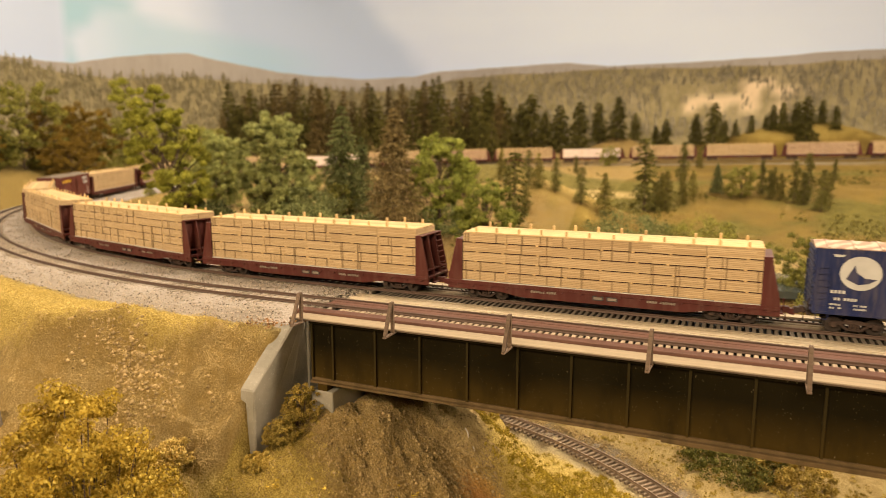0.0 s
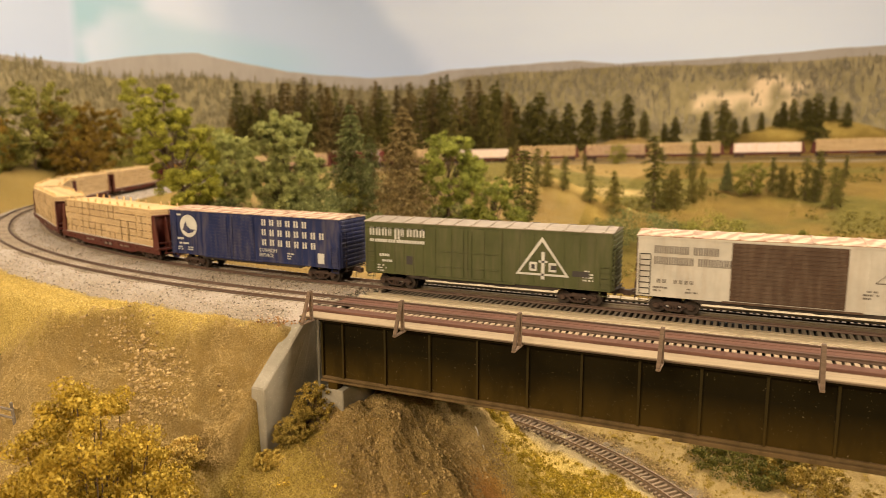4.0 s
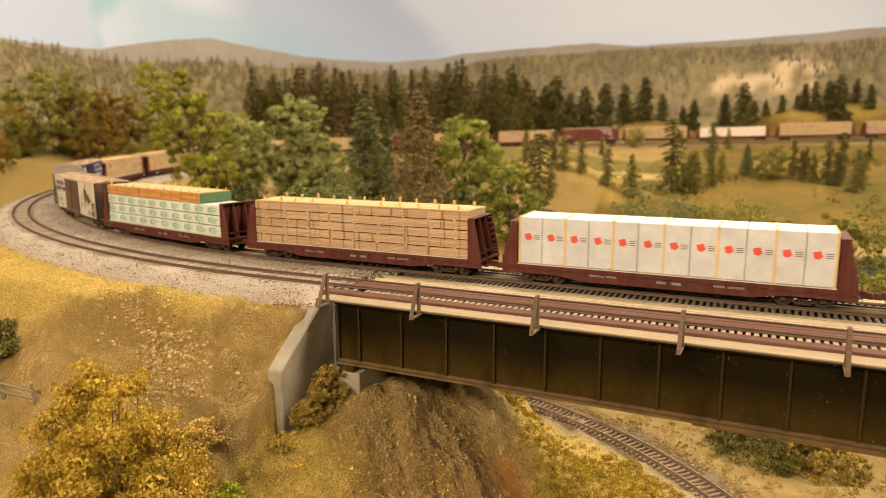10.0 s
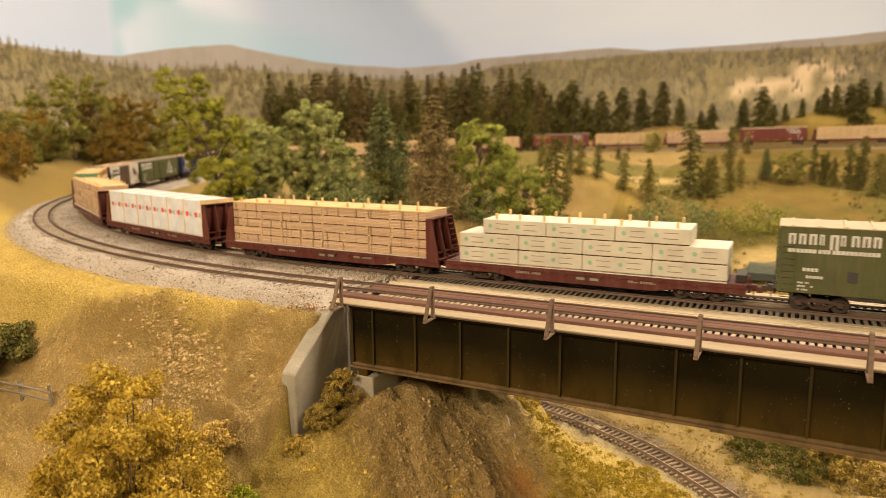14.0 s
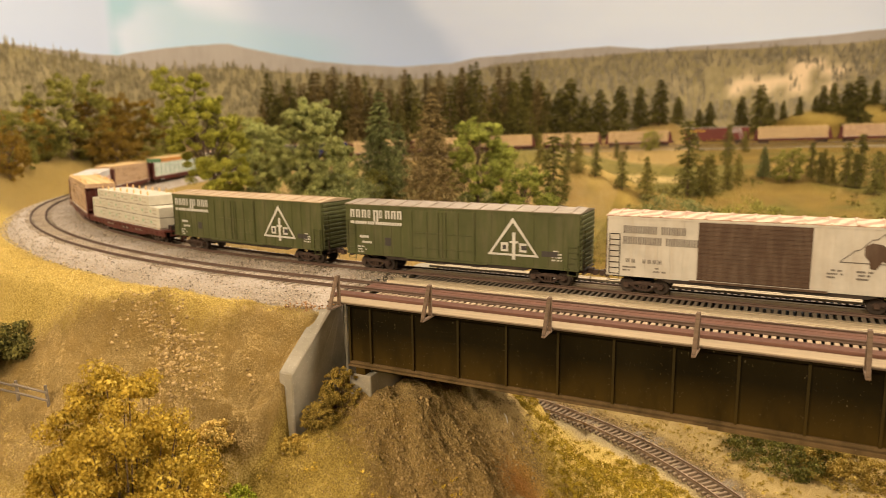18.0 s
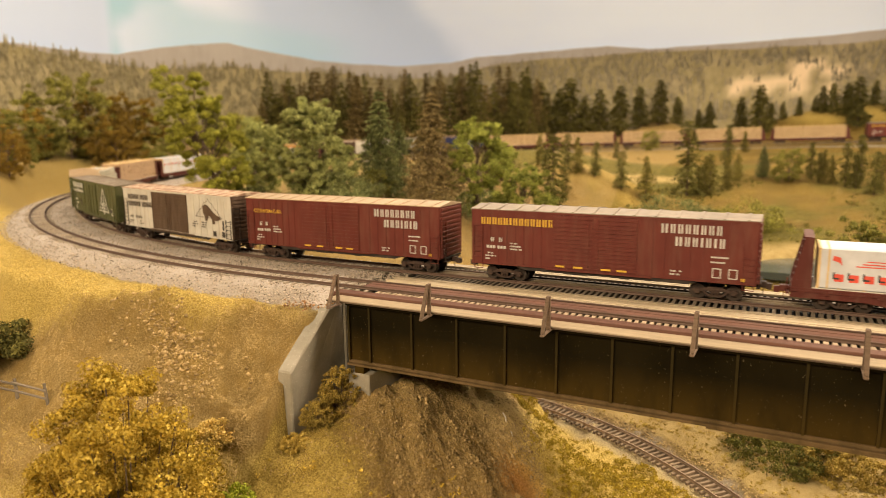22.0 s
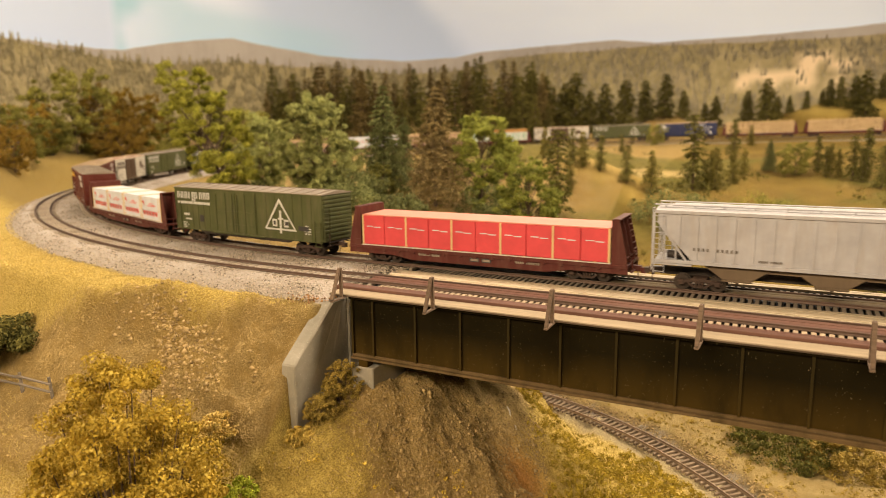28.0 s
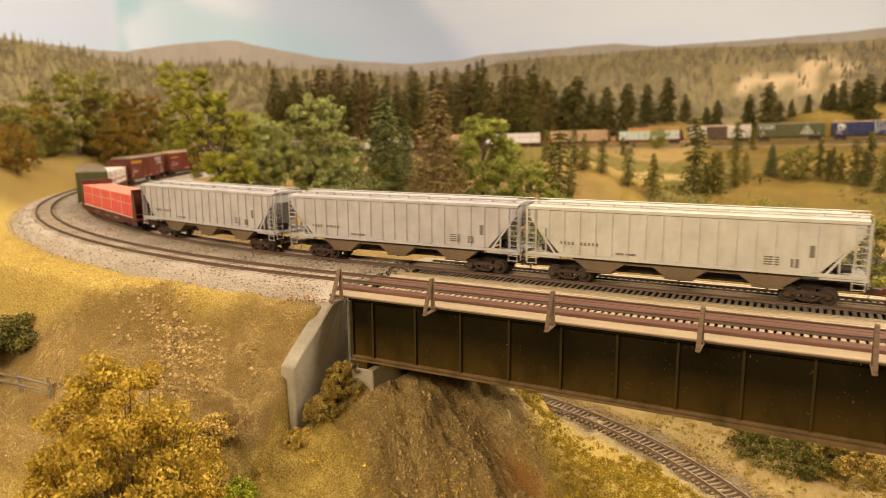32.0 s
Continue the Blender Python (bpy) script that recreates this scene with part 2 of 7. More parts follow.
def ground_mat():
    """Ground foam, sand and dirt, mixed by the kinds of cover laid over the land."""
    m, nt, b = nodes_of("ground_cover")

    def attr(name):
        a = nt.nodes.new("ShaderNodeAttribute")
        a.attribute_name = name
        return a.outputs["Fac"]
    fine = noise_tex(nt, 950, 4, coords(nt), 0.75)
    mid = noise_tex(nt, 60, 5, coords(nt), 0.65)
    big = noise_tex(nt, 9, 4, coords(nt))
    tan = mix(nt, ramp(nt, big, [(0.35, (0, 0, 0)), (0.65, (1, 1, 1))]), (0.145, 0.096, 0.013), (0.235, 0.158, 0.024))
    tan = mix(nt, ramp(nt, mid, [(0.4, (0, 0, 0)), (0.7, (0.55, 0.55, 0.55))]), tan, (0.20, 0.138, 0.028))
    grass = ramp(nt, fine, [(0.40, (0.36, 0.24, 0.050)), (0.5, (0.60, 0.44, 0.11)), (0.60, (0.78, 0.60, 0.20))])
    dirt = ramp(nt, fine, [(0.38, (0.23, 0.154, 0.052)), (0.5, (0.325, 0.228, 0.082)), (0.62, (0.41, 0.297, 0.116))])
    dirt = mix(nt, ramp(nt, mid, [(0.42, (0, 0, 0)), (0.6, (0.6, 0.6, 0.6))]), dirt, (0.33, 0.215, 0.06))
    rust = ramp(nt, fine, [(0.4, (0.40, 0.17, 0.035)), (0.6, (0.74, 0.38, 0.11))])
    gravel = ramp(nt, fine, [(0.25, (0.15, 0.13, 0.11)), (0.5, (0.36, 0.32, 0.27)), (0.75, (0.5, 0.46, 0.40))])
    sand = ramp(nt, mid, [(0.3, (0.40, 0.285, 0.105)), (0.7, (0.58, 0.44, 0.19))])
    green = ramp(nt, mid, [(0.3, (0.065, 0.070, 0.010)), (0.7, (0.17, 0.15, 0.026))])
    olive = ramp(nt, fine, [(0.4, (0.24, 0.165, 0.036)), (0.52, (0.42, 0.305, 0.068)), (0.62, (0.58, 0.435, 0.115))])
    tan = mix(nt, ramp(nt, fine, [(0.38, (0.7, 0.7, 0.7)), (0.55, (0, 0, 0))]), tan, (0.17, 0.11, 0.04))
    c = mix(nt, attr("grass"), tan, grass)
    c = mix(nt, attr("dirt"), c, dirt)
    c = mix(nt, attr("green"), c, green)
    c = mix(nt, attr("sand"), c, sand)
    c = mix(nt, attr("olive"), c, olive)
    c = mix(nt, attr("rust"), c, rust)
    c = mix(nt, attr("gravel"), c, gravel)
    nt.links.new(c, b.inputs["Base Color"])
    b.inputs["Roughness"].default_value, b.inputs["Specular IOR Level"].default_value = 0.95, 0.2
    add = nt.nodes.new("ShaderNodeMath")
    nt.links.new(fine, add.inputs[0])
    nt.links.new(mid, add.inputs[1])
    bump(nt, b, add.outputs[0], 1.0, 0.0035)
    return m


def concrete_mat():
    m, nt, b = nodes_of("cast_concrete")
    v = coords(nt)
    n1, n2 = noise_tex(nt, 35, 5, v), noise_tex(nt, 700, 3, v)
    streaks = noise_tex(nt, 1.0, 3, coords(nt, (150, 150, 14)))
    c = ramp(nt, n1, [(0.32, (0.185, 0.168, 0.125)), (0.68, (0.30, 0.272, 0.215))])
    c = mix(nt, ramp(nt, streaks, [(0.5, (0, 0, 0)), (0.8, (0.45, 0.45, 0.45))]), c, (0.24, 0.21, 0.15))
    c = mix(nt, ramp(nt, n2, [(0.6, (0, 0, 0)), (0.75, (0.4, 0.4, 0.4))]), c, (0.55, 0.52, 0.45))
    nt.links.new(c, b.inputs["Base Color"])
    b.inputs["Roughness"].default_value = 0.9
    bump(nt, b, n2, 0.3, 0.0006)
    return m


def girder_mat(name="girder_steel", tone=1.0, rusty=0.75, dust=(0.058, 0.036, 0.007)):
    """Black-brown painted steel with pale specks; rust dust and the ground's warm glow are painted in towards the
    bottom.
    """
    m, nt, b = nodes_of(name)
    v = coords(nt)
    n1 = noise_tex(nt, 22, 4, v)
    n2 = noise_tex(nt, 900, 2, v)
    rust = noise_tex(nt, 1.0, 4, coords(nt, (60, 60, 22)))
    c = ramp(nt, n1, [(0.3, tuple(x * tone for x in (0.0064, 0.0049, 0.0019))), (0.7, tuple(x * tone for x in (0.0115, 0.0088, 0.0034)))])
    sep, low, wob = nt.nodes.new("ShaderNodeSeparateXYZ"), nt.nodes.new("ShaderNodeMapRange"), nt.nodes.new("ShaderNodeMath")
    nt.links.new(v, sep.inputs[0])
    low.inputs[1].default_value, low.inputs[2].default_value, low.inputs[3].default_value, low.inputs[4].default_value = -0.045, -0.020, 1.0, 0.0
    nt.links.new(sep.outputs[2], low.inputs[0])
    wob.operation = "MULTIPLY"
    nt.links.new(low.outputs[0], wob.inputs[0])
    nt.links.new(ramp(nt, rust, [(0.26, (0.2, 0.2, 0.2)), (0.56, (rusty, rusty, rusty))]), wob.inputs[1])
    # browner towards the bottom: dust, plus light bounced off the ground put into the colour
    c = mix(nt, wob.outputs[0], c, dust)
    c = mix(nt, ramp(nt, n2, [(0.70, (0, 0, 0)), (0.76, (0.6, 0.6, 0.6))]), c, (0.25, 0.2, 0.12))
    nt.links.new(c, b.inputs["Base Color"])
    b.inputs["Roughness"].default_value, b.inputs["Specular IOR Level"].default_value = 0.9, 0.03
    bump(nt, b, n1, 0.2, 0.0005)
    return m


def sky_mat():
    """The painted sky of the backdrop: grey-white cloud with a few pale blue patches."""
    m, nt, b = nodes_of("painted_sky")
    def attr(key):
        a = nt.nodes.new("ShaderNodeAttribute")
        a.attribute_name = key
        return a.outputs["Fac"]
    n = noise_tex(nt, 1.3, 3, coords(nt, (0.8, 0.8, 2.6)), 0.45)
    c = ramp(nt, n, [(0.35, (0.65, 0.755, 0.99)), (0.65, (0.71, 0.815, 1.0))])
    c = mix(nt, attr("cloud"), c, (0.47, 0.59, 0.83))
    c = mix(nt, attr("aqua"), c, (0.38, 0.62, 0.78))
    nt.links.new(c, b.inputs["Base Color"])
    b.inputs["Roughness"].default_value = 0.9
    return m


def hill_mat(name, a, b2, c3, streak=(26, 26, 5)):
    """Painted wooded hills: upright dabs of tone over broad patches."""
    m, nt, b = nodes_of(name)
    n1 = noise_tex(nt, 1.0, 4, coords(nt, streak), 0.7)
    n2 = noise_tex(nt, 4.0, 4, coords(nt))
    c = ramp(nt, n1, [(0.3, a), (0.55, b2), (0.8, c3)])
    c = mix(nt, ramp(nt, n2, [(0.45, (0, 0, 0)), (0.62, (0.55, 0.55, 0.55))]), c, c3)
    clear = nt.nodes.new("ShaderNodeAttribute")
    clear.attribute_name = "clearing"
    c = mix(nt, clear.outputs["Fac"], c, (0.78, 0.60, 0.38))
    nt.links.new(c, b.inputs["Base Color"])
    b.inputs["Roughness"].default_value = 0.95
    return m


def plain(name, colour, rough=0.7, metal=0.0):
    m, nt, b = nodes_of(name)
    n = noise_tex(nt, 90, 3, coords(nt))
    nt.links.new(ramp(nt, n, [(0.3, tuple(x * 0.8 for x in colour)), (0.7, colour)]), b.inputs["Base Color"])
    b.inputs["Roughness"].default_value, b.inputs["Metallic"].default_value = rough, metal
    return m


M = dict(
    blue=paint("blue_car_paint", (0.014, 0.022, 0.080)), green=paint("green_car_paint", (0.066, 0.073, 0.026), wear=(0.16, 0.13, 0.09)),
    cream=paint("cream_car_paint", (0.48, 0.455, 0.395), wear=(0.30, 0.22, 0.14), amount=0.3),
    brown_door=paint("brown_door_paint", (0.075, 0.045, 0.028)), maroon=paint("maroon_car_paint", (0.112, 0.024, 0.017), wear=(0.16, 0.09, 0.06)),
    oxide=paint("oxide_red_paint", (0.080, 0.018, 0.013), wear=(0.14, 0.08, 0.055), amount=0.35),
    grey=paint("grey_hopper_paint", (0.38, 0.375, 0.39), wear=(0.26, 0.21, 0.15), amount=0.3),
    pale=paint("pale_hopper_paint", (0.44, 0.435, 0.40), wear=(0.3, 0.25, 0.16), amount=0.3),
    roof_tan=paint("dusty_tan_roof", (0.38, 0.29, 0.185), wear=(0.30, 0.2, 0.13), amount=0.5, streak=False),
    roof_rust=streaked_roof("rusty_pale_roof", (0.44, 0.34, 0.24), (0.25, 0.125, 0.075)),
    roof_grey=paint("grey_brown_roof", (0.24, 0.20, 0.155), wear=(0.12, 0.09, 0.06), amount=0.5, streak=False),
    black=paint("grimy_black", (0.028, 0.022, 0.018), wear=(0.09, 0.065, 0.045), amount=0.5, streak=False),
    truck=paint("grimy_brown_truck", (0.045, 0.028, 0.021), wear=(0.12, 0.075, 0.05), amount=0.55, streak=False),
    wheel=plain("dark_wheel_metal", (0.06, 0.045, 0.035), 0.45, 0.6), white=plain("white_lettering", (0.50, 0.49, 0.45), 0.6),
    yellow=plain("yellow_lettering", (0.60, 0.36, 0.03), 0.6), ink=plain("black_lettering", (0.03, 0.025, 0.022), 0.6), ink_faded=plain("faded_lettering", (0.13, 0.11, 0.09), 0.7),
    lumber=lumber_mat("stacked_lumber", (0.52, 0.38, 0.205), (0.40, 0.275, 0.135)),
    lumber_pink=lumber_mat("stacked_reddish_lumber", (0.50, 0.355, 0.225), (0.36, 0.235, 0.135)),
    stake=wood_mat("stake_wood", (0.66, 0.47, 0.23), (0.50, 0.34, 0.15)), board_top=wood_mat("top_boards", (0.54, 0.395, 0.195), (0.44, 0.315, 0.15)),
    band=plain("steel_band_stain", (0.235, 0.158, 0.074), 0.8), deck_edge=plain("pale_deck_edge", (0.52, 0.49, 0.43), 0.8), gap_shade=plain("sticker_gap_shade", (0.050, 0.018, 0.012), 0.9),
    wrap_white=plain("white_wrap", (0.54, 0.555, 0.58), 0.5), wrap_cream=plain("cream_wrap", (0.47, 0.44, 0.35), 0.55),
    wrap_mint=plain("pale_wrap", (0.54, 0.58, 0.55), 0.55), mint_ink=plain("green_print", (0.21, 0.37, 0.24), 0.6),
    wrap_red=plain("red_wrap", (0.56, 0.055, 0.062), 0.45), red_ink=plain("red_print", (0.62, 0.075, 0.045), 0.6),
    wrap_orange=wood_mat("orange_brown_panels", (0.50, 0.255, 0.075), (0.36, 0.165, 0.045)), green_end=plain("green_end_paint", (0.07, 0.15, 0.07)),
    strap=plain("tan_edge_board", (0.60, 0.43, 0.20), 0.7), pink_wrap=plain("pale_pink_wrap", (0.70, 0.56, 0.47), 0.6),
    rail=plain("rusty_rail", (0.085, 0.048, 0.030), 0.65, 0.1), rail_top=plain("worn_rail", (0.30, 0.22, 0.15), 0.4, 0.7),
    tie_old=wood_mat("weathered_track_tie", (0.36, 0.30, 0.225), (0.20, 0.16, 0.115)), tie=wood_mat("dark_tie_wood", (0.12, 0.085, 0.055), (0.06, 0.042, 0.028)), tie_grey=wood_mat("grey_bridge_tie", (0.20, 0.165, 0.125), (0.12, 0.098, 0.072)),
    tie_pale=wood_mat("pale_bridge_tie", (0.38, 0.295, 0.20), (0.27, 0.205, 0.135)), plank=wood_mat("weathered_plank", (0.48, 0.40, 0.275), (0.32, 0.26, 0.175)),
    edge=wood_mat("pale_walkway_board", (0.36, 0.285, 0.185), (0.25, 0.195, 0.125)), guard=wood_mat("maroon_guard_timber", (0.145, 0.070, 0.048), (0.080, 0.040, 0.028)),
    valley_tie=wood_mat("worn_brown_tie", (0.24, 0.175, 0.115), (0.13, 0.092, 0.058)), bracket=wood_mat("brown_bracket_wood", (0.18, 0.125, 0.085), (0.10, 0.068, 0.045)), steel=girder_mat(), steel_lit_edge=girder_mat("girder_lit_edge_steel", 2.6, 0.8), steel_dusty=girder_mat("dusty_girder_steel", 3.4, 1.0, (0.12, 0.080, 0.038)), concrete=concrete_mat(), ground=ground_mat(),
    stone=stone_mat("ballast_stone", (0.10, 0.078, 0.055), (0.41, 0.345, 0.27)), rubble=stone_mat("earth_rubble", (0.215, 0.145, 0.050), (0.365, 0.257, 0.097)), rubble_dark=stone_mat("dark_rubble", (0.19, 0.125, 0.045), (0.345, 0.245, 0.100)), spill=stone_mat("reddish_earth", (0.12, 0.055, 0.022), (0.34, 0.19, 0.085)), clod=stone_mat("dry_clods", (0.19, 0.128, 0.054), (0.36, 0.258, 0.115)),
    straw=leaf_mat("dry_straw", (0.50, 0.35, 0.075), (0.79, 0.59, 0.17), (0.90, 0.73, 0.31)), earth_fibre=leaf_mat("earth_fibre", (0.23, 0.155, 0.052), (0.36, 0.258, 0.095), (0.46, 0.34, 0.135)), bark=wood_mat("twig_bark", (0.16, 0.11, 0.07), (0.07, 0.05, 0.03)),
    leaf_lime=leaf_mat("lime_foliage", (0.10, 0.105, 0.013), (0.40, 0.39, 0.055)), leaf_sage=leaf_mat("sage_foliage", (0.14, 0.155, 0.04), (0.56, 0.58, 0.20)),
    leaf_bright=leaf_mat("bright_green_foliage", (0.095, 0.115, 0.016), (0.37, 0.39, 0.075)), leaf_spruce=leaf_mat("blue_green_needles", (0.075, 0.085, 0.026), (0.22, 0.235, 0.085)),
    leaf_brown=leaf_mat("brown_needles", (0.17, 0.125, 0.045), (0.36, 0.27, 0.11)), leaf_pine=leaf_mat("dark_pine_needles", (0.046, 0.042, 0.010), (0.17, 0.15, 0.036)), forest_brown=leaf_mat("brown_forest_needles", (0.075, 0.055, 0.018), (0.20, 0.145, 0.05)),
    leaf_gold=leaf_mat("golden_foliage", (0.36, 0.235, 0.020), (0.74, 0.52, 0.065), (0.86, 0.67, 0.15)), leaf_rust=leaf_mat("autumn_foliage", (0.14, 0.085, 0.012), (0.37, 0.24, 0.035)),
    leaf_olive=leaf_mat("olive_foliage", (0.105, 0.105, 0.022), (0.31, 0.29, 0.06)), leaf_mustard=leaf_mat("mustard_groundcover", (0.27, 0.185, 0.014), (0.53, 0.38, 0.036), (0.70, 0.53, 0.085)),
    leaf_olive_dark=leaf_mat("olive_brown_needles", (0.075, 0.066, 0.015), (0.26, 0.22, 0.052)),
    grass_gold=leaf_mat("gold_olive_grass", (0.35, 0.24, 0.045), (0.59, 0.435, 0.095), (0.70, 0.54, 0.15)),
    leaf_midpine=leaf_mat("olive_pine_needles", (0.055, 0.054, 0.012), (0.20, 0.18, 0.045)), deck_board=wood_mat("olive_brown_deck_board", (0.20, 0.15, 0.085), (0.11, 0.08, 0.045)),
    weed_brown=leaf_mat("brown_gold_weed", (0.17, 0.12, 0.024), (0.43, 0.315, 0.07)), red_top=plain("pale_red_wrap", (0.60, 0.20, 0.14), 0.6),
    leaf_limeade=leaf_mat("bright_lime_foliage", (0.24, 0.29, 0.02), (0.62, 0.66, 0.07)),
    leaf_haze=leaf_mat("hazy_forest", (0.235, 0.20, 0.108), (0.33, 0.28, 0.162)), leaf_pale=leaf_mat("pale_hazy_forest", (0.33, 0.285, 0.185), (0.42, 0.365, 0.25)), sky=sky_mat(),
    hill_far=hill_mat("painted_far_hills", (0.33, 0.30, 0.265), (0.38, 0.345, 0.31), (0.43, 0.395, 0.36)),
    hill_mid=hill_mat("painted_wooded_hills", (0.18, 0.15, 0.065), (0.29, 0.24, 0.115), (0.40, 0.33, 0.19)),
    wall=plain("plain_room_wall", (0.22, 0.20, 0.18), 0.9), water=None)
m, nt, b = nodes_of("lake_water")
b.inputs["Base Color"].default_value, b.inputs["Roughness"].default_value = (0.05, 0.062, 0.06, 1), 0.15
bump(nt, b, noise_tex(nt, 120, 2, coords(nt)), 0.05, 0.001)
M["water"] = m


# ---- mesh helpers ----
def box(bm, x0, x1, y0, y1, z0, z1, k=1.0):
    """A box; with k = 0.001 its numbers are millimetres."""
    v = [bm.verts.new((x * k, y * k, z * k)) for z in (z0, z1) for y in (y0, y1) for x in (x0, x1)]
    for f in ((0, 2, 3, 1), (4, 5, 7, 6), (0, 1, 5, 4), (2, 6, 7, 3), (0, 4, 6, 2), (1, 3, 7, 5)):
        bm.faces.new([v[i] for i in f])
    return v


def prism(bm, outline, a, b, axis="y", k=1.0):
    """An outline drawn across the axis, pulled from a to b along it."""
    put = {"x": lambda p, q, d: (d, p, q), "y": lambda p, q, d: (p, d, q), "z": lambda p, q, d: (p, q, d)}[axis]
    ends = [[bm.verts.new([c * k for c in put(p, q, d)]) for p, q in outline] for d in (a, b)]
    n = len(outline)
    bm.faces.new(ends[0])
    bm.faces.new(ends[1][::-1])
    for i in range(n):
        bm.faces.new((ends[0][i], ends[1][i], ends[1][(i + 1) % n], ends[0][(i + 1) % n]))


def tube(bm, p, q, r0, r1, n=6, cap=True):
    p, q = Vector(p), Vector(q)
    turn = (q - p).to_track_quat("Z", "Y").to_matrix()
    rings = []
    for c, r in ((p, r0), (q, r1)):
        rings.append([bm.verts.new(c + turn @ Vector((r * math.cos(a), r * math.sin(a), 0))) for a in (2 * math.pi * i / n for i in range(n))])
    for i in range(n):
        bm.faces.new((rings[0][i], rings[0][(i + 1) % n], rings[1][(i + 1) % n], rings[1][i]))
    if cap:
        bm.faces.new(rings[0][::-1])
        bm.faces.new(rings[1])


def mesh_of(name, bm, material, bevel=0.0):
    if bevel:
        bmesh.ops.bevel(bm, geom=list(bm.edges), offset=bevel, segments=1, affect="EDGES")
    bmesh.ops.recalc_face_normals(bm, faces=bm.faces)
    me = bpy.data.meshes.new(name)
    bm.to_mesh(me)
    bm.free()
    me.materials.append(material)
    return me


def part(name, bm, material, parent=None, label="", bevel=0.0):
    ob = new(name, mesh_of(name, bm, material, bevel))
    ob.parent = parent
    return tagged(ob, label)


def piece(name, me, parent, m):
    ob = new(name, me)
    ob.parent = parent
    ob.matrix_basis = m
    return ob


def soup(name, verts, faces, material, smooth_shade=False):
    """A mesh from numpy arrays."""
    me = bpy.data.meshes.new(name)
    verts, faces = np.asarray(verts, np.float32), np.asarray(faces, np.int32)
    me.vertices.add(len(verts))
    me.vertices.foreach_set("co", verts.ravel())
    n = faces.shape[1]
    me.loops.add(faces.size)
    me.loops.foreach_set("vertex_index", faces.ravel())
    me.polygons.add(len(faces))
    me.polygons.foreach_set("loop_start", np.arange(0, faces.size, n, dtype=np.int32))
    if smooth_shade:
        me.polygons.foreach_set("use_smooth", np.ones(len(faces), bool))
    me.update(calc_edges=True)
    me.validate()
    me.materials.append(material)
    return me


def thing(name, label, category, group="", kind=""):
    return tagged(new(name), label, category, group, kind)


def land_at(x, y):
    return float(land(np.array([x]), np.array([y]))[0])

# ---- the plan: track line and lie of the land ----
TRACK_Y = 0.4445          # centre of the train's track on the bridge
NEAR_Y = 0.3865           # centre of the empty track on the bridge
CURVE = (-0.3044, 0.9809, 0.82, -0.065)  # start of the bend, its two radii, the last turn's rest
LEG = 0.05                # short straight between the two bends
ABUT_X = -0.243


def track(s):
    """Place and heading on the train's line, s metres from x = 0; it runs over the bridge to -x and round the loop."""
    x1, ra, rb, rest = CURVE
    z = 0.0235 * max(0.0, min(s, 5.0) - 1.35)
    if s < -x1:
        return -s, TRACK_Y, z, -1.0, 0.0
    s += x1
    if s < ra * math.pi / 2:
        a = s / ra
        return x1 - ra * math.sin(a), TRACK_Y + ra - ra * math.cos(a), z, -math.cos(a), math.sin(a)
    s -= ra * math.pi / 2
    x, y, turn = x1 - ra, TRACK_Y + ra, math.pi / 2 + rest
    if s < LEG:
        return x, y + s, z, 0.0, 1.0
    s, y = s - LEG, y + LEG
    if s < rb * turn:
        a = s / rb
        return x + rb - rb * math.cos(a), y + rb * math.sin(a), z, math.sin(a), math.cos(a)
    s -= rb * turn
    x, y = x + rb - rb * math.cos(turn), y + rb * math.sin(turn)
    run, bend = 1.35, 0.32                      # straight leg, then a last slow bend out of sight
    ahead = min(s, run)
    x, y = x + ahead * math.sin(turn), y + ahead * math.cos(turn)
    s -= ahead
    a = turn + min(s / 1.6, bend)
    x, y = x + 1.6 * (math.cos(turn) - math.cos(a)), y + 1.6 * (math.sin(a) - math.sin(turn))
    s = max(0.0, s - 1.6 * bend)
    return x + s * math.sin(a), y + s * math.cos(a), z, math.sin(a), math.cos(a)


def offset_track(s, side):
    """A point beside the line: side metres to the left of the way the train goes."""
    x, y, z, dx, dy = track(s)
    return x - dy * side, y + dx * side, z


def lattice(ix, iy, seed):
    v = np.sin(ix * 127.1 + iy * 311.7 + seed * 74.7) * 43758.5453
    return v - np.floor(v)


def vnoise(x, y, seed=0):
    ix, iy = np.floor(x), np.floor(y)
    fx, fy = x - ix, y - iy
    fx, fy = fx * fx * (3 - 2 * fx), fy * fy * (3 - 2 * fy)
    a, b = lattice(ix, iy, seed), lattice(ix + 1, iy, seed)
    c, d = lattice(ix, iy + 1, seed), lattice(ix + 1, iy + 1, seed)
    return (a + (b - a) * fx) * (1 - fy) + (c + (d - c) * fx) * fy - 0.5


def fbm(x, y, scale, octaves=4, seed=0):
    total, amp = 0.0, 1.0
    for k in range(octaves):
        total = total + amp * vnoise(x / scale, y / scale, seed + k)
        scale, amp = scale / 2.1, amp * 0.5
    return total


def smooth(v, a, b):
    t = np.clip((v - a) / (b - a), 0, 1)
    return t * t * (3 - 2 * t)


LINE = np.array([track(s)[:3] for s in np.arange(0.0, 8.6, 0.03)])
LINE_IN = np.array([(*offset_track(s, 0.029)[:2], track(s)[2]) for s in np.arange(0.235, 2.0, 0.02)])
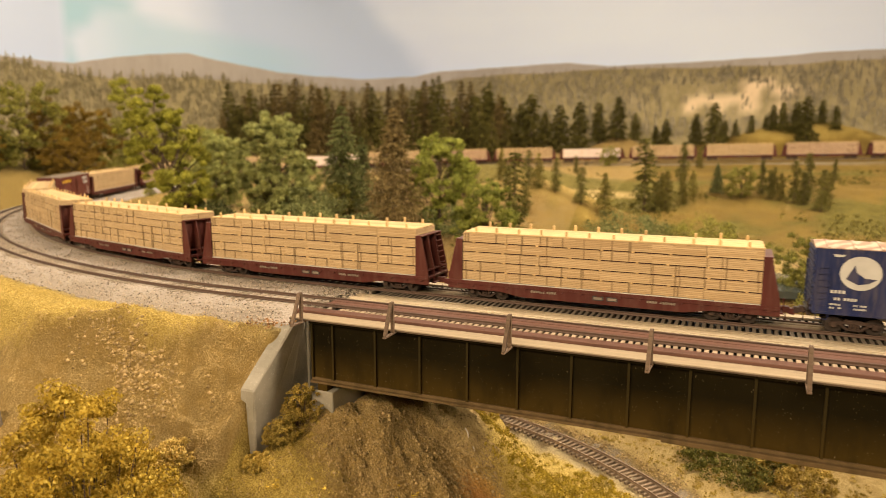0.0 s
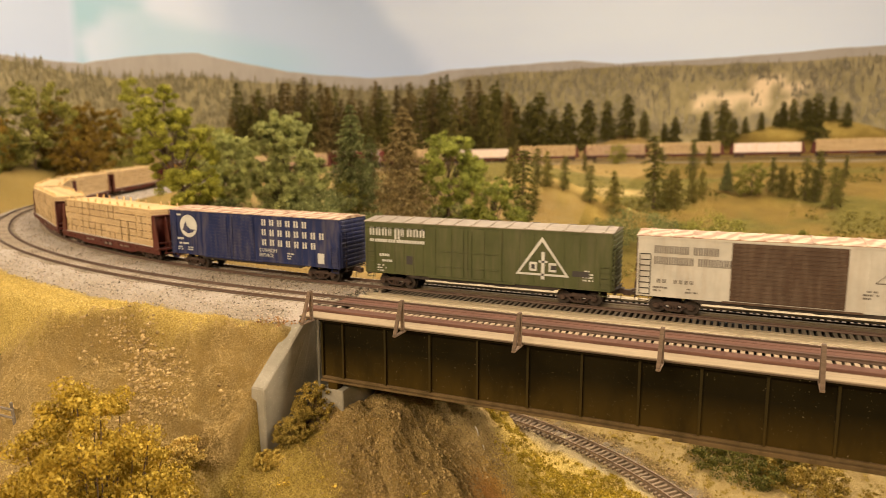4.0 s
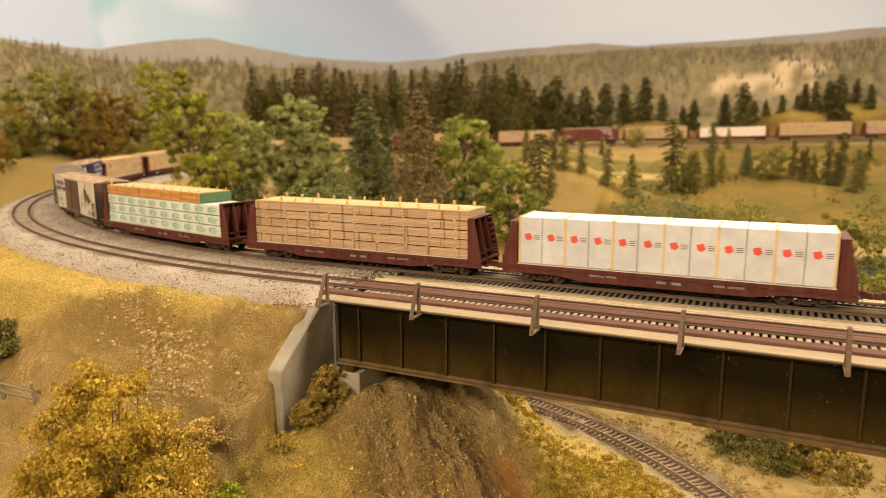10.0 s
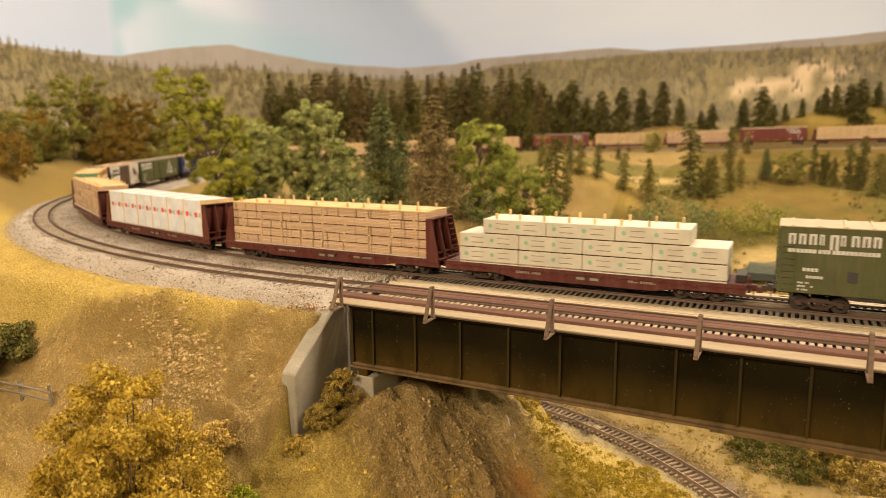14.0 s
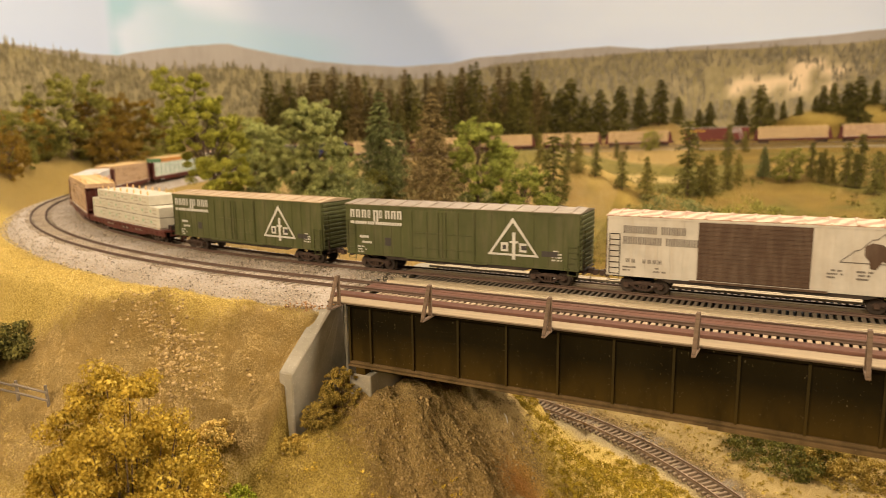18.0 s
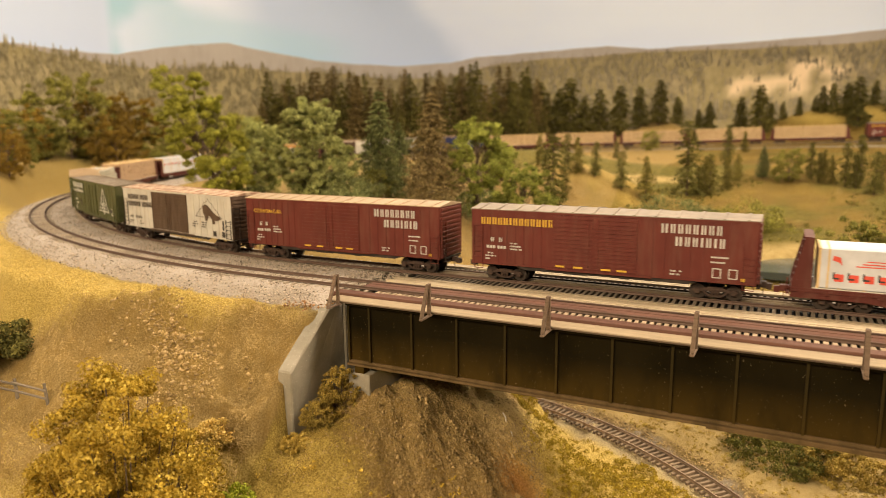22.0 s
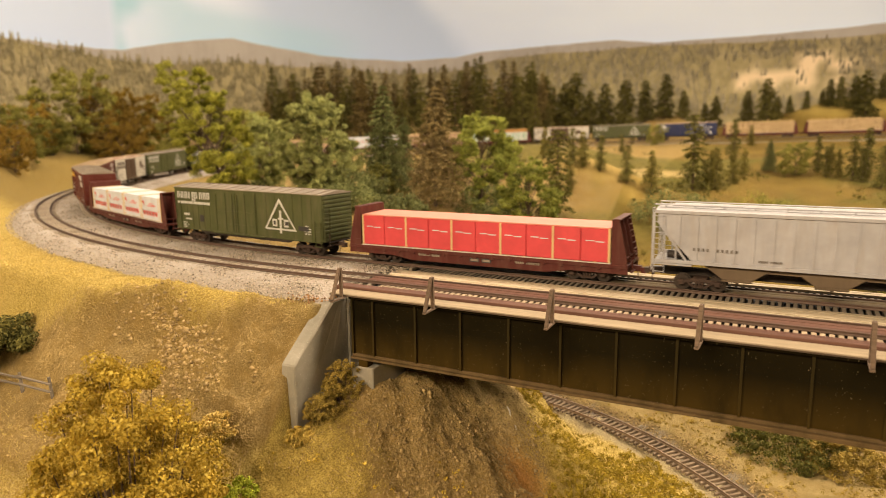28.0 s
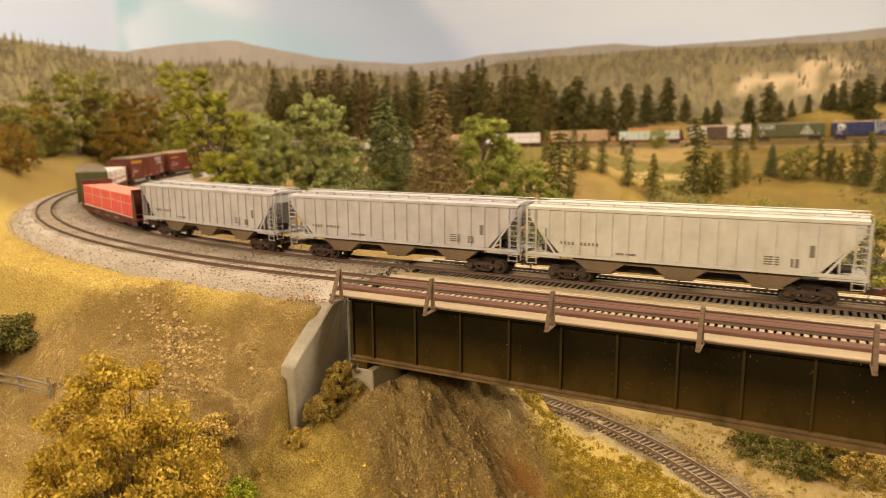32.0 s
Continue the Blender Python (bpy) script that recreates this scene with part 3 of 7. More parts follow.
MOUNDS = [(-0.36, 1.27, 0.085, 0.17, 0.10), (0.20, 2.82, 0.105, 0.30, 0.12), (-0.44, 2.76, 0.065, 0.12, 0.10),
          (-0.95, 1.35, 0.05, 0.10, 0.12), (-0.62, 1.75, 0.05, 0.25, 0.12), (0.02, 1.75, 0.02, 0.3, 0.15)]


def near_line(x, y, line):
    """Distance to a line, and the height of its nearest point."""
    best, z = np.full(x.shape, 9.0), np.zeros(x.shape)
    for px, py, pz in line:
        d = np.hypot(x - px, y - py)
        closer = d < best
        best, z = np.where(closer, d, best), np.where(closer, pz, z)
    return best, z


VALLEY_C, VALLEY_R = (-0.311, 0.202), 0.408   # the valley line bends round this centre


def land(x, y):
    """Height of the ground."""
    x, y = np.asarray(x, float), np.asarray(y, float)
    valley = np.interp(y, [-0.6, 0.2, 0.45, 0.62, 0.8, 0.95, 1.1, 1.3, 1.6, 1.9, 2.3, 2.6, 3.3],
                       [-0.24, -0.19, -0.162, -0.16, -0.12, -0.09, -0.065, -0.05, -0.02, 0.0, 0.035, 0.055, 0.09])
    flat = np.interp(y, [0.3, 1.2, 1.9, 2.3, 2.6, 3.3], [-0.014, -0.012, 0.005, 0.03, 0.06, 0.09])
    base = flat + (valley - flat) * smooth(x, -0.62, -0.22)
    # hillside in front of the two tracks, left of the abutment
    crest = np.interp(x, [-1.2, -0.9, -0.65, -0.5, -0.42, -0.36, -0.3, -0.25], [0.6, 0.43, 0.352, 0.305, 0.30, 0.322, 0.345, 0.358])
    crest = crest + 0.02 * fbm(x, y * 0 + 3.3, 0.09, 3, 5)
    run = np.maximum(0, crest - y)
    hill = -0.013 - 0.95 * run * smooth(run, -0.02, 0.03) + 0.010 * smooth(y, 0.36, 0.31) * smooth(run, 0.02, 0.0)
    hill = np.maximum(hill, -0.19) + 0.014 * fbm(x, y, 0.05, 4, 2) * smooth(run, 0.0, 0.04)
    # earth heaped against the abutment
    heap = -0.064 - 0.36 * np.maximum(0, 0.36 - y) - 0.55 * np.maximum(0, y - 0.47)
    slope = x + 0.222
    heap = heap - 0.80 * np.where(slope > 0.02, slope, np.where(slope > -0.02, (slope + 0.02) ** 2 / 0.08 * 1.0, 0))
    heap = heap + 0.010 * fbm(x, y, 0.045, 4, 9)
    right = np.maximum(heap, base)
    edge = -0.2650                                   # runs inside the wing wall
    soft = 0.0005 + 0.05 * smooth(y, 0.312, 0.25)
    front = hill + (right - hill) * smooth(x, edge - soft, edge + soft)
    w = smooth(y, 0.44, 0.60)
    z = front + (np.where(x < -0.265, base, right) - front) * w
    for mx, my, mh, sx, sy in MOUNDS:
        z = z + mh * np.exp(-((x - mx) / sx) ** 2 - ((y - my) / sy) ** 2)
    r = np.hypot(x + 0.304, y - 1.43)
    left = smooth(x, -0.75, -1.05)
    z = z + left * (0.060 * smooth(r, 1.085, 1.20) + 0.13 * np.clip(r - 1.2, 0, 0.4)) * smooth(y, 0.30, 0.62)
    z = z + 0.022 * fbm(x, y, 0.4, 3, 4) * smooth(y, 0.6, 0.9) * smooth(np.abs(y - 2.4), 0.05, 0.3)
    # beds of the two lines
    d, tz = near_line(x, y, LINE[10:])
    k = smooth(d, 0.085, 0.034) * smooth(x - (y > 0.7) * 2, -0.262, -0.270)
    z = z + (tz - 0.013 - z) * k
    d, tz = near_line(x, y, LINE_IN)
    k = smooth(d, 0.085, 0.062) * smooth(x - (y > 0.7) * 2, -0.262, -0.270)
    z = z + (tz - 0.0125 - z) * k
    # bank beyond the bridge
    k = smooth(np.abs(y - 0.4155), 0.16, 0.075) * smooth(x, 0.56, 0.60)
    z = z + (-0.0125 - z) * k
    # valley line's bed
    dv = np.abs(np.hypot(x - VALLEY_C[0], y - VALLEY_C[1]) - VALLEY_R)
    k = smooth(dv, 0.06, 0.018) * smooth(x, -0.30, -0.2) * smooth(x, 0.5, 0.3) * smooth(y, 0.22, 0.3)
    z = z + (-0.160 - z) * k
    # lake basin
    lake = np.hypot((x - 0.13) / 0.14, (y - 1.03) / 0.06)
    z = z - 0.03 * smooth(lake, 1.1, 0.8)
    return z

# ---- ground, backdrop and room ----
def spread(parts):
    return np.unique(np.round(np.concatenate([np.arange(a, b, st) for a, b, st in parts]), 5))


def micro(x, y):
    """Small relief of the earth: fine all over, coarser clods on the bare part of the hillside."""
    clods = smooth(x, -0.43, -0.36) * smooth(x, -0.268, -0.285) * smooth(y, 0.255, 0.285) * smooth(y, 0.338, 0.318)
    heaped = smooth(x, -0.255, -0.24) * smooth(x, -0.12, -0.16) * smooth(y, 0.34, 0.37)
    return (0.0034 + 0.0085 * clods + 0.0050 * heaped) * fbm(x, y, 0.016, 4, 21) + 0.0034 * fbm(x, y, 0.0062, 2, 33) + 0.006 * fbm(x, y, 0.045, 2, 35) * smooth(y, 0.33, 0.30)


def build_ground():
    xs = spread([(-3.0, -1.3, 0.05), (-1.3, -0.62, 0.012), (-0.62, -0.50, 0.0032), (-0.50, -0.08, 0.0019), (-0.08, 0.10, 0.0032), (0.10, 0.32, 0.006), (0.32, 0.8, 0.02), (0.8, 5.35, 0.09)])
    ys = spread([(-0.8, 0.08, 0.05), (0.08, 0.15, 0.0032), (0.15, 0.45, 0.0019), (0.45, 0.66, 0.005), (0.66, 1.5, 0.014), (1.5, 3.5, 0.03)])
    gx, gy = np.meshgrid(xs, ys)
    z = land(gx, gy)
    crestless = smooth(gy, 0.05, 0.12) * smooth(gy, 0.75, 0.6)
    rough = micro(gx, gy) * crestless
    d, _ = near_line(gx, gy, LINE_IN)
    bed = smooth(d, 0.072, 0.056) * smooth(gx - (gy > 0.7) * 2, -0.262, -0.268)
    z = z + rough * (1 - bed)
    n, mrows = len(xs), len(ys)
    idx = np.arange(n * mrows).reshape(mrows, n)
    faces = np.stack([idx[:-1, :-1], idx[:-1, 1:], idx[1:, 1:], idx[1:, :-1]], -1).reshape(-1, 4)
    me = soup("ground", np.stack([gx, gy, z], -1).reshape(-1, 3), faces, M["ground"], True)
    wob = fbm(gx, gy, 0.05, 4, 31)
    crest = np.interp(gx, [-1.2, -0.9, -0.65, -0.5, -0.42, -0.36, -0.3, -0.25], [0.6, 0.43, 0.352, 0.305, 0.30, 0.322, 0.345, 0.358])
    left = smooth(gx, -0.2645, -0.2655)
    band = np.interp(gx, [-0.65, -0.52, -0.45, -0.38, -0.3], [0.060, 0.040, 0.013, 0.006, 0.004])
    grass = left * smooth(gy + 0.016 * wob, crest - band - 0.012, crest - band + 0.012) * smooth(gy, 0.75, 0.55)
    grass = np.maximum(grass, 0.8 * left * smooth(z + 0.03 * wob, -0.075, -0.095))
    bend = TRACK_Y + CURVE[1] - np.sqrt(np.maximum(CURVE[1] ** 2 - np.minimum(gx - CURVE[0], 0) ** 2, 0.0))
    grass = grass * smooth(gy, bend + 0.03, bend)
    for mx, my, mh, sx, sy in MOUNDS[:2]:
        grass = np.maximum(grass, 0.55 * smooth(np.exp(-((gx - mx) / sx) ** 2 - ((gy - my) / sy) ** 2) + 0.3 * wob, 0.35, 0.75))
    grass = np.maximum(grass, 0.45 * smooth(gx + 0.15 * wob, -0.92, -1.08) * smooth(gy, 0.45, 0.6) * smooth(gy, 1.6, 1.2))
    dirt = left * (1 - grass)
    under = (1 - left) * smooth(gy, 0.66, 0.56)
    lim = -0.165 + 0.5 * (0.48 - gy)
    heap = under * smooth(gx - lim + 0.03 * wob, -0.004, -0.016) * smooth(gy + 0.05 * wob + 0.6 * (gx + 0.22), 0.31, 0.335)
    dirt = np.maximum(dirt, heap)
    rv = np.hypot(gx - VALLEY_C[0], gy - VALLEY_C[1])
    olive = under * smooth(gy + 0.05 * wob + 0.6 * (gx + 0.22), 0.335, 0.31) * (gx < -0.10)
    grass = np.maximum(grass, under * (rv < VALLEY_R) * smooth(gx - lim + 0.03 * wob, -0.016, -0.004))
    # pale earth on the heap's right side, with the light falling there painted in
    pale = np.exp(-((gx + 0.196) / 0.030) ** 2 - ((gy - 0.452) / 0.042) ** 2)
    rust = 0.95 * np.exp(-((gx + 0.143) / 0.015) ** 2 - ((gy - 0.396) / 0.022) ** 2) * smooth(wob, -0.35, 0.0)
    green = 0.75 * smooth(fbm(gx, gy, 0.22, 4, 44), -0.08, 0.18) * smooth(gy, 0.9, 1.2) * smooth(gy, 2.3, 2.1)
    dv = np.abs(np.hypot(gx - VALLEY_C[0], gy - VALLEY_C[1]) - VALLEY_R)
    gravel = np.maximum(bed, 0.55 * smooth(dv + 0.012 * wob, 0.030, 0.016) * (gx > -0.3) * (gy > 0.2) * (gx < 0.4))
    dl, _ = near_line(gx, gy, LINE)
    gravel = np.maximum(gravel, 0.7 * smooth(dl, 0.05, 0.03) * (gx + (gy > 0.7) * 2 < 9) * smooth(gy, 0.75, 0.9))
    lake = np.hypot((gx - 0.13) / 0.14, (gy - 1.03) / 0.06)
    sand = np.maximum(0.85 * smooth(lake + 0.4 * wob, 1.7, 1.15), 0.7 * smooth(gy, 0.60, 0.64) * smooth(gy, 0.95, 0.8) * smooth(gx, -0.4, -0.1))
    sand = np.maximum(sand, 0.8 * smooth(np.abs(gy - 1.38 - 0.45 * (gx + 0.75)) + 0.06 * wob, 0.06, 0.03) * smooth(gx, -0.1, -0.25) * smooth(gx, -0.95, -0.8))
    sand = np.maximum(sand, 0.8 * smooth(rv, VALLEY_R + 0.020, VALLEY_R + 0.036) * (gx > -0.26) * (gx < 0.5) * (gy < 0.66) * smooth(wob, -0.45, -0.1))
    # the heap's lit patch goes into the sand colour
    sand = np.maximum(sand, 0.9 * smooth(pale + 0.5 * wob, 0.25, 0.5))
    for key, val in (("grass", grass), ("dirt", dirt), ("rust", rust), ("olive", olive), ("green", green), ("gravel", gravel), ("sand", sand)):
        a = me.attributes.new(key, "FLOAT", "POINT")
        a.data.foreach_set("value", np.clip(val, 0, 1).astype(np.float32).ravel())
    return tagged(new("ground", me), "tan and golden scenic ground with dirt slopes and gravel beds", "ground", kind="structure")


build_ground()


def wall_line(u):
    """The backdrop's plan: u in metres along it, from the left end round the corner to the right."""
    if u < 2.4:
        return -2.25, -0.6 + u, 1.0, 0.0
    u -= 2.4
    r = 1.25
    if u < r * math.pi / 2:
        a = u / r
        return -2.25 + r - r * math.cos(a), 1.8 + r * math.sin(a), math.cos(a), -math.sin(a)
    u -= r * math.pi / 2
    return -1.0 + u, 3.05 + 0.09 * u, 0.09, -1.0


def ribbon(name, profile, material, u0=0.0, u1=11.0, steps=550, rows=12, shade=True):
    """A strip along the backdrop; profile(u, k) gives the way out from the wall and the height, k from 0 (foot) to 1."""
    verts, faces = [], []
    for i in range(steps + 1):
        u = u0 + (u1 - u0) * i / steps
        x, y, nx, ny = wall_line(u)
        for j in range(rows + 1):
            out, z = profile(u, j / rows)
            verts.append((x + nx * out, y + ny * out, z))
    for i in range(steps):
        for j in range(rows):
            a = i * (rows + 1) + j
            faces.append((a, a + rows + 1, a + rows + 2, a + 1))
    return soup(name, verts, faces, material, shade)


def ridge(u, base, amp, scale, seed):
    """A skyline: broad swells with small bumps."""
    return base + float(amp * 2 * fbm(np.array([u]), np.array([seed * 1.7]), scale, 4, seed)[0])


def far_ridge(u):
    return float(np.interp(u, [0, 1.97, 2.16, 2.38, 2.53, 2.7, 2.88, 3.03, 3.28, 3.65, 3.92, 4.05, 4.24, 4.44, 4.64, 4.81, 5.03, 5.24, 5.44, 5.67, 11],
                           [0.39, 0.387, 0.388, 0.385, 0.417, 0.449, 0.471, 0.453, 0.414, 0.395, 0.41, 0.432, 0.437, 0.443, 0.452, 0.431, 0.435, 0.436, 0.446, 0.458, 0.47])) + ridge(u, 0, 0.004, 0.25, 3)


def mid_ridge(u):
    return float(np.interp(u, [0, 1.97, 2.08, 2.2, 2.38, 2.62, 2.87, 3.13, 3.39, 3.65, 3.92, 4.18, 4.45, 4.64, 4.81, 5.14, 5.45, 5.67, 11],
                           [0.398, 0.378, 0.367, 0.355, 0.338, 0.346, 0.373, 0.361, 0.36, 0.336, 0.34, 0.399, 0.403, 0.418, 0.412, 0.408, 0.406, 0.420, 0.42])) + ridge(u, 0, 0.006, 0.2, 8)


sky = new("backdrop", ribbon("backdrop", lambda u, k: (0.0, -0.9 + 2.35 * k), M["sky"], rows=60))


def paint_clouds(me):
    """Where the painter laid pale aqua and soft grey on the sky."""
    n = len(me.vertices)
    co = np.empty(n * 3, np.float32)
    me.vertices.foreach_get("co", co)
    z = co.reshape(-1, 3)[:, 2]
    u = np.repeat(np.linspace(0, 11, n // 61), 61)
    wob = fbm(u, z, 0.35, 3, 60)
    aqua = smooth(u, 2.375, 2.385) * (smooth(u + 0.5 * wob, 2.78, 2.60) * 0.95 + 0.55 * smooth(u + 0.3 * wob, 2.6, 2.75) * smooth(u, 3.6, 3.2)
                                      * smooth(z + 0.12 * (u - 2.7), 0.64, 0.56)) * smooth(z, 0.75, 0.6)
    grey = 0.55 * smooth(u, 2.45, 2.33) + 0.85 * smooth(u + 0.35 * (z - 0.5) + 0.1 * wob, 2.9, 3.2) * smooth(u + 0.9 * (z - 0.45) + 0.12 * wob, 4.02, 3.86)
    for key, val in (("aqua", aqua), ("cloud", grey)):
        a = me.attributes.new(key, "FLOAT", "POINT")
        a.data.foreach_set("value", np.clip(val, 0, 1).astype(np.float32))


paint_clouds(sky.data)
tagged(sky, "curved backdrop wall painted as a pale cloudy sky", "backdrop", kind="structure")
hills = new("backdrop_far_hills", ribbon("backdrop_far_hills", lambda u, k: (0.03 + 0.10 * (1 - k) ** 1.5, -0.05 + (far_ridge(u) + 0.05) * k), M["hill_far"]))
tagged(hills, "hazy pinkish tan hills along the backdrop", "hills", kind="structure")
hills = new("backdrop_wooded_hills", ribbon("backdrop_wooded_hills", lambda u, k: (0.06 + 0.34 * (1 - k) ** 1.3, 0.0 + mid_ridge(u) * k), M["hill_mid"]))
tagged(hills, "tan and olive wooded hills along the backdrop", "hills", kind="structure")


def paint_clearing(me, rows=12):
    """A bare pale clearing on the wooded hills."""
    n = len(me.vertices) // (rows + 1)
    u = np.repeat(np.linspace(0, 11, n), rows + 1)
    k = np.tile(np.linspace(0, 1, rows + 1), n)
    w = fbm(u, k * 0.4, 0.12, 3, 17)
    top = smooth(np.abs(u - 5.33) + 0.26 * w, 0.26, 0.14) * smooth(np.abs(k - 0.80) + 0.16 * w, 0.055, 0.02)
    body = smooth(np.abs(u - 5.22 + 0.5 * (k - 0.66)) + 0.30 * w, 0.20, 0.08) * smooth(np.abs(k - 0.66) + 0.25 * w, 0.12, 0.04)
    val = np.maximum(0.9 * top, 0.8 * body)
    a = me.attributes.new("clearing", "FLOAT", "POINT")
    a.data.foreach_set("value", np.clip(val, 0, 1).astype(np.float32))


paint_clearing(hills.data)


def slab(name, x0, x1, y0, y1, z0, z1, material, label, cat):
    bm = bmesh.new()
    box(bm, x0, x1, y0, y1, z0, z1)
    return tagged(part(name, bm, material), label, cat, kind="structure")


slab("floor", -3.2, 5.6, -3.0, 4.0, -1.15, -1.05, M["wall"], "plain floor of the room", "floor")
slab("ceiling", -3.2, 5.6, -3.0, 4.0, 1.45, 1.55, M["wall"], "plain pale ceiling of the room", "ceiling")
slab("wall_south", -3.2, 5.6, -3.1, -3.0, -1.05, 1.45, M["wall"], "plain pale wall of the room", "wall")
slab("wall_north", -3.2, 5.6, 4.0, 4.1, -1.05, 1.45, M["wall"], "plain pale wall behind the backdrop", "wall")
slab("wall_west", -3.3, -3.2, -3.1, 4.1, -1.05, 1.45, M["wall"], "plain pale wall of the room", "wall")
slab("wall_east", 5.6, 5.7, -3.1, 4.1, -1.05, 1.45, M["wall"], "plain pale wall of the room", "wall")
slab("lake_water", -0.04, 0.30, 0.95, 1.11, -0.09, -0.0805, M["water"], "still grey-blue lake water below the tracks", "water")

# ---- tracks ----
def sweep(name, pts, outline, material):
    """A rail: an outline (across, up) carried along points."""
    verts, faces, n = [], [], len(outline)
    for i, p in enumerate(pts):
        a, b = Vector(pts[max(0, i - 1)]), Vector(pts[min(len(pts) - 1, i + 1)])
        d = (b - a).normalized()
        side = Vector((-d.y, d.x, 0)).normalized()
        for o, h in outline:
            verts.append(Vector(p) + side * o + Vector((0, 0, h)))
    for i in range(len(pts) - 1):
        for j in range(n):
            faces.append((i * n + j, i * n + (j + 1) % n, (i + 1) * n + (j + 1) % n, (i + 1) * n + j))
    return soup(name, verts, faces, material)


RAIL = [(-0.0010, -0.0021), (0.0010, -0.0021), (0.0010, -0.0017), (0.0003, -0.0014), (0.0003, -0.0007), (0.00045, -0.0006), (0.00045, 0.0),
        (-0.00045, 0.0), (-0.00045, -0.0006), (-0.0003, -0.0007), (-0.0003, -0.0014), (-0.0010, -0.0017)]


def tie_mesh(name, material, length=0.030, width=0.0026, depth=0.0022):
    bm = bmesh.new()
    box(bm, -width / 2, width / 2, -length / 2, length / 2, -depth, 0)
    return mesh_of(name, bm, material, 0.0002)


TIE_BROWN = tie_mesh("tie", M["valley_tie"], 0.0245, 0.0020)
TIE, TIE_GREY, TIE_PALE = tie_mesh("tie", M["tie_old"], 0.029, 0.0024), tie_mesh("tie", M["tie_grey"], 0.0425, 0.0022, 0.004), tie_mesh("tie", M["tie_pale"], 0.036, 0.0025, 0.004)


def line_pose(s, side, z=0.0):
    x, y, h = offset_track(s, side)
    *_, dx, dy = track(s)
    return pose(x, y, h + z, 0, 0, math.degrees(math.atan2(dy, dx)))


def build_line(label, side, s0, s1, bridge_tie):
    """One line of track: two rails, bridge ties, ballasted ties; the far ties are joined."""
    t = thing("railway_track", label, "railway track", "railway lines")
    for g in (-0.0087, 0.0087):
        pts = [offset_track(s, side + g) for s in (s0, s0 / 2, *np.arange(-0.62, s1 + 0.001, 0.02))]
        r = new("rail", sweep("rail", pts, RAIL, M["rail"]))
        r.parent = t
    for i in range(150):
        s = -0.36 + 0.004 * i
        if s < 0.238 and s > -0.30:
            piece("tie", bridge_tie, t, line_pose(s, side, -0.0021) @ pose(0, random.uniform(-4e-4, 4e-4), 0, 0, 0, random.uniform(-0.6, 0.6)))
    s, n = 0.246, 0
    rest = [line_pose(q, side, -0.0021) for q in (*np.arange(-4.55, -0.61, 0.008), *np.arange(-0.60, -0.30, 0.004))]
    while s < s1 - 0.01:
        m = line_pose(s, side, -0.0021) @ pose(0, random.uniform(-7e-4, 7e-4), random.uniform(-2e-4, 0), 0, 0, random.uniform(-1.5, 1.5))
        if n < 150:
            piece("tie", TIE, t, m)
        else:
            rest.append(m)
        s, n = s + 0.0066, n + 1
    if rest:
        src = np.array([v.co for v in TIE.vertices])
        fs = [[v for v in p.vertices] for p in TIE.polygons]
        bm = bmesh.new()
        for m in rest:
            vs = [bm.verts.new(m @ Vector(c)) for c in src[:]]
            for f in fs:
                if len(f) >= 4:
                    bm.faces.new([vs[i] for i in f])
        tagged(part("joined_tie", bm, M["tie_old"], t), kind="stuff")
    return t


build_line("rusty rails on close grey bridge ties and dark ballasted ties", 0.0, -4.55, 8.5, TIE_GREY)
build_line("empty rusty track beside the train's track, on pale bridge ties", 0.058, -4.55, 2.05, TIE_PALE)


def valley_point(a, off=0.0, z=-0.1545):
    r = VALLEY_R + off
    return VALLEY_C[0] + r * math.sin(a), VALLEY_C[1] + r * math.cos(a), z


def build_valley_line():
    t = thing("railway_track", "weathered single track on brown ties in the valley under the bridge", "railway track", "railway lines")
    for g in (-0.0075, 0.0075):
        r = new("rail", sweep("rail", [valley_point(radians(a), g) for a in np.arange(2, 84, 2)], RAIL, M["rail_top"]))
        r.parent = t
    for i in range(112):
        a = radians(2.5 + 0.73 * i)
        x, y, z = valley_point(a)
        piece("tie", TIE_BROWN, t, pose(x, y, z - 0.0021, 0, 0, -math.degrees(a) + random.uniform(-2, 2)))


build_valley_line()


def stones(name, pts, size, material, label, squash=0.75, lift=0.0, category="gravel"):
    """Loose stones: small uneven octahedra."""
    pts = np.asarray(pts)
    n = len(pts)
    base = np.array([(1, 0, 0), (-1, 0, 0), (0, 1, 0), (0, -1, 0), (0, 0, 1), (0, 0, -1)], float)
    tri = np.array([(0, 2, 4), (2, 1, 4), (1, 3, 4), (3, 0, 4), (2, 0, 5), (1, 2, 5), (3, 1, 5), (0, 3, 5)])
    rs = np.random.RandomState(n)
    sz = size * rs.uniform(0.5, 1.0, n) * rs.uniform(0.7, 1.3, n)
    ang = rs.uniform(0, 6.28, n)
    v = base[None] * rs.uniform(0.6, 1.2, (n, 6, 3)) * sz[:, None, None]
    v[:, :, 2] *= squash
    c, s = np.cos(ang)[:, None], np.sin(ang)[:, None]
    v = np.stack([v[:, :, 0] * c - v[:, :, 1] * s, v[:, :, 0] * s + v[:, :, 1] * c, v[:, :, 2]], -1)
    v += pts[:, None, :] + np.array([0, 0, lift])
    f = (tri[None] + 6 * np.arange(n)[:, None, None]).reshape(-1, 3)
    return tagged(new(name, soup(name, v.reshape(-1, 3), f, material)), label, category, kind="stuff")


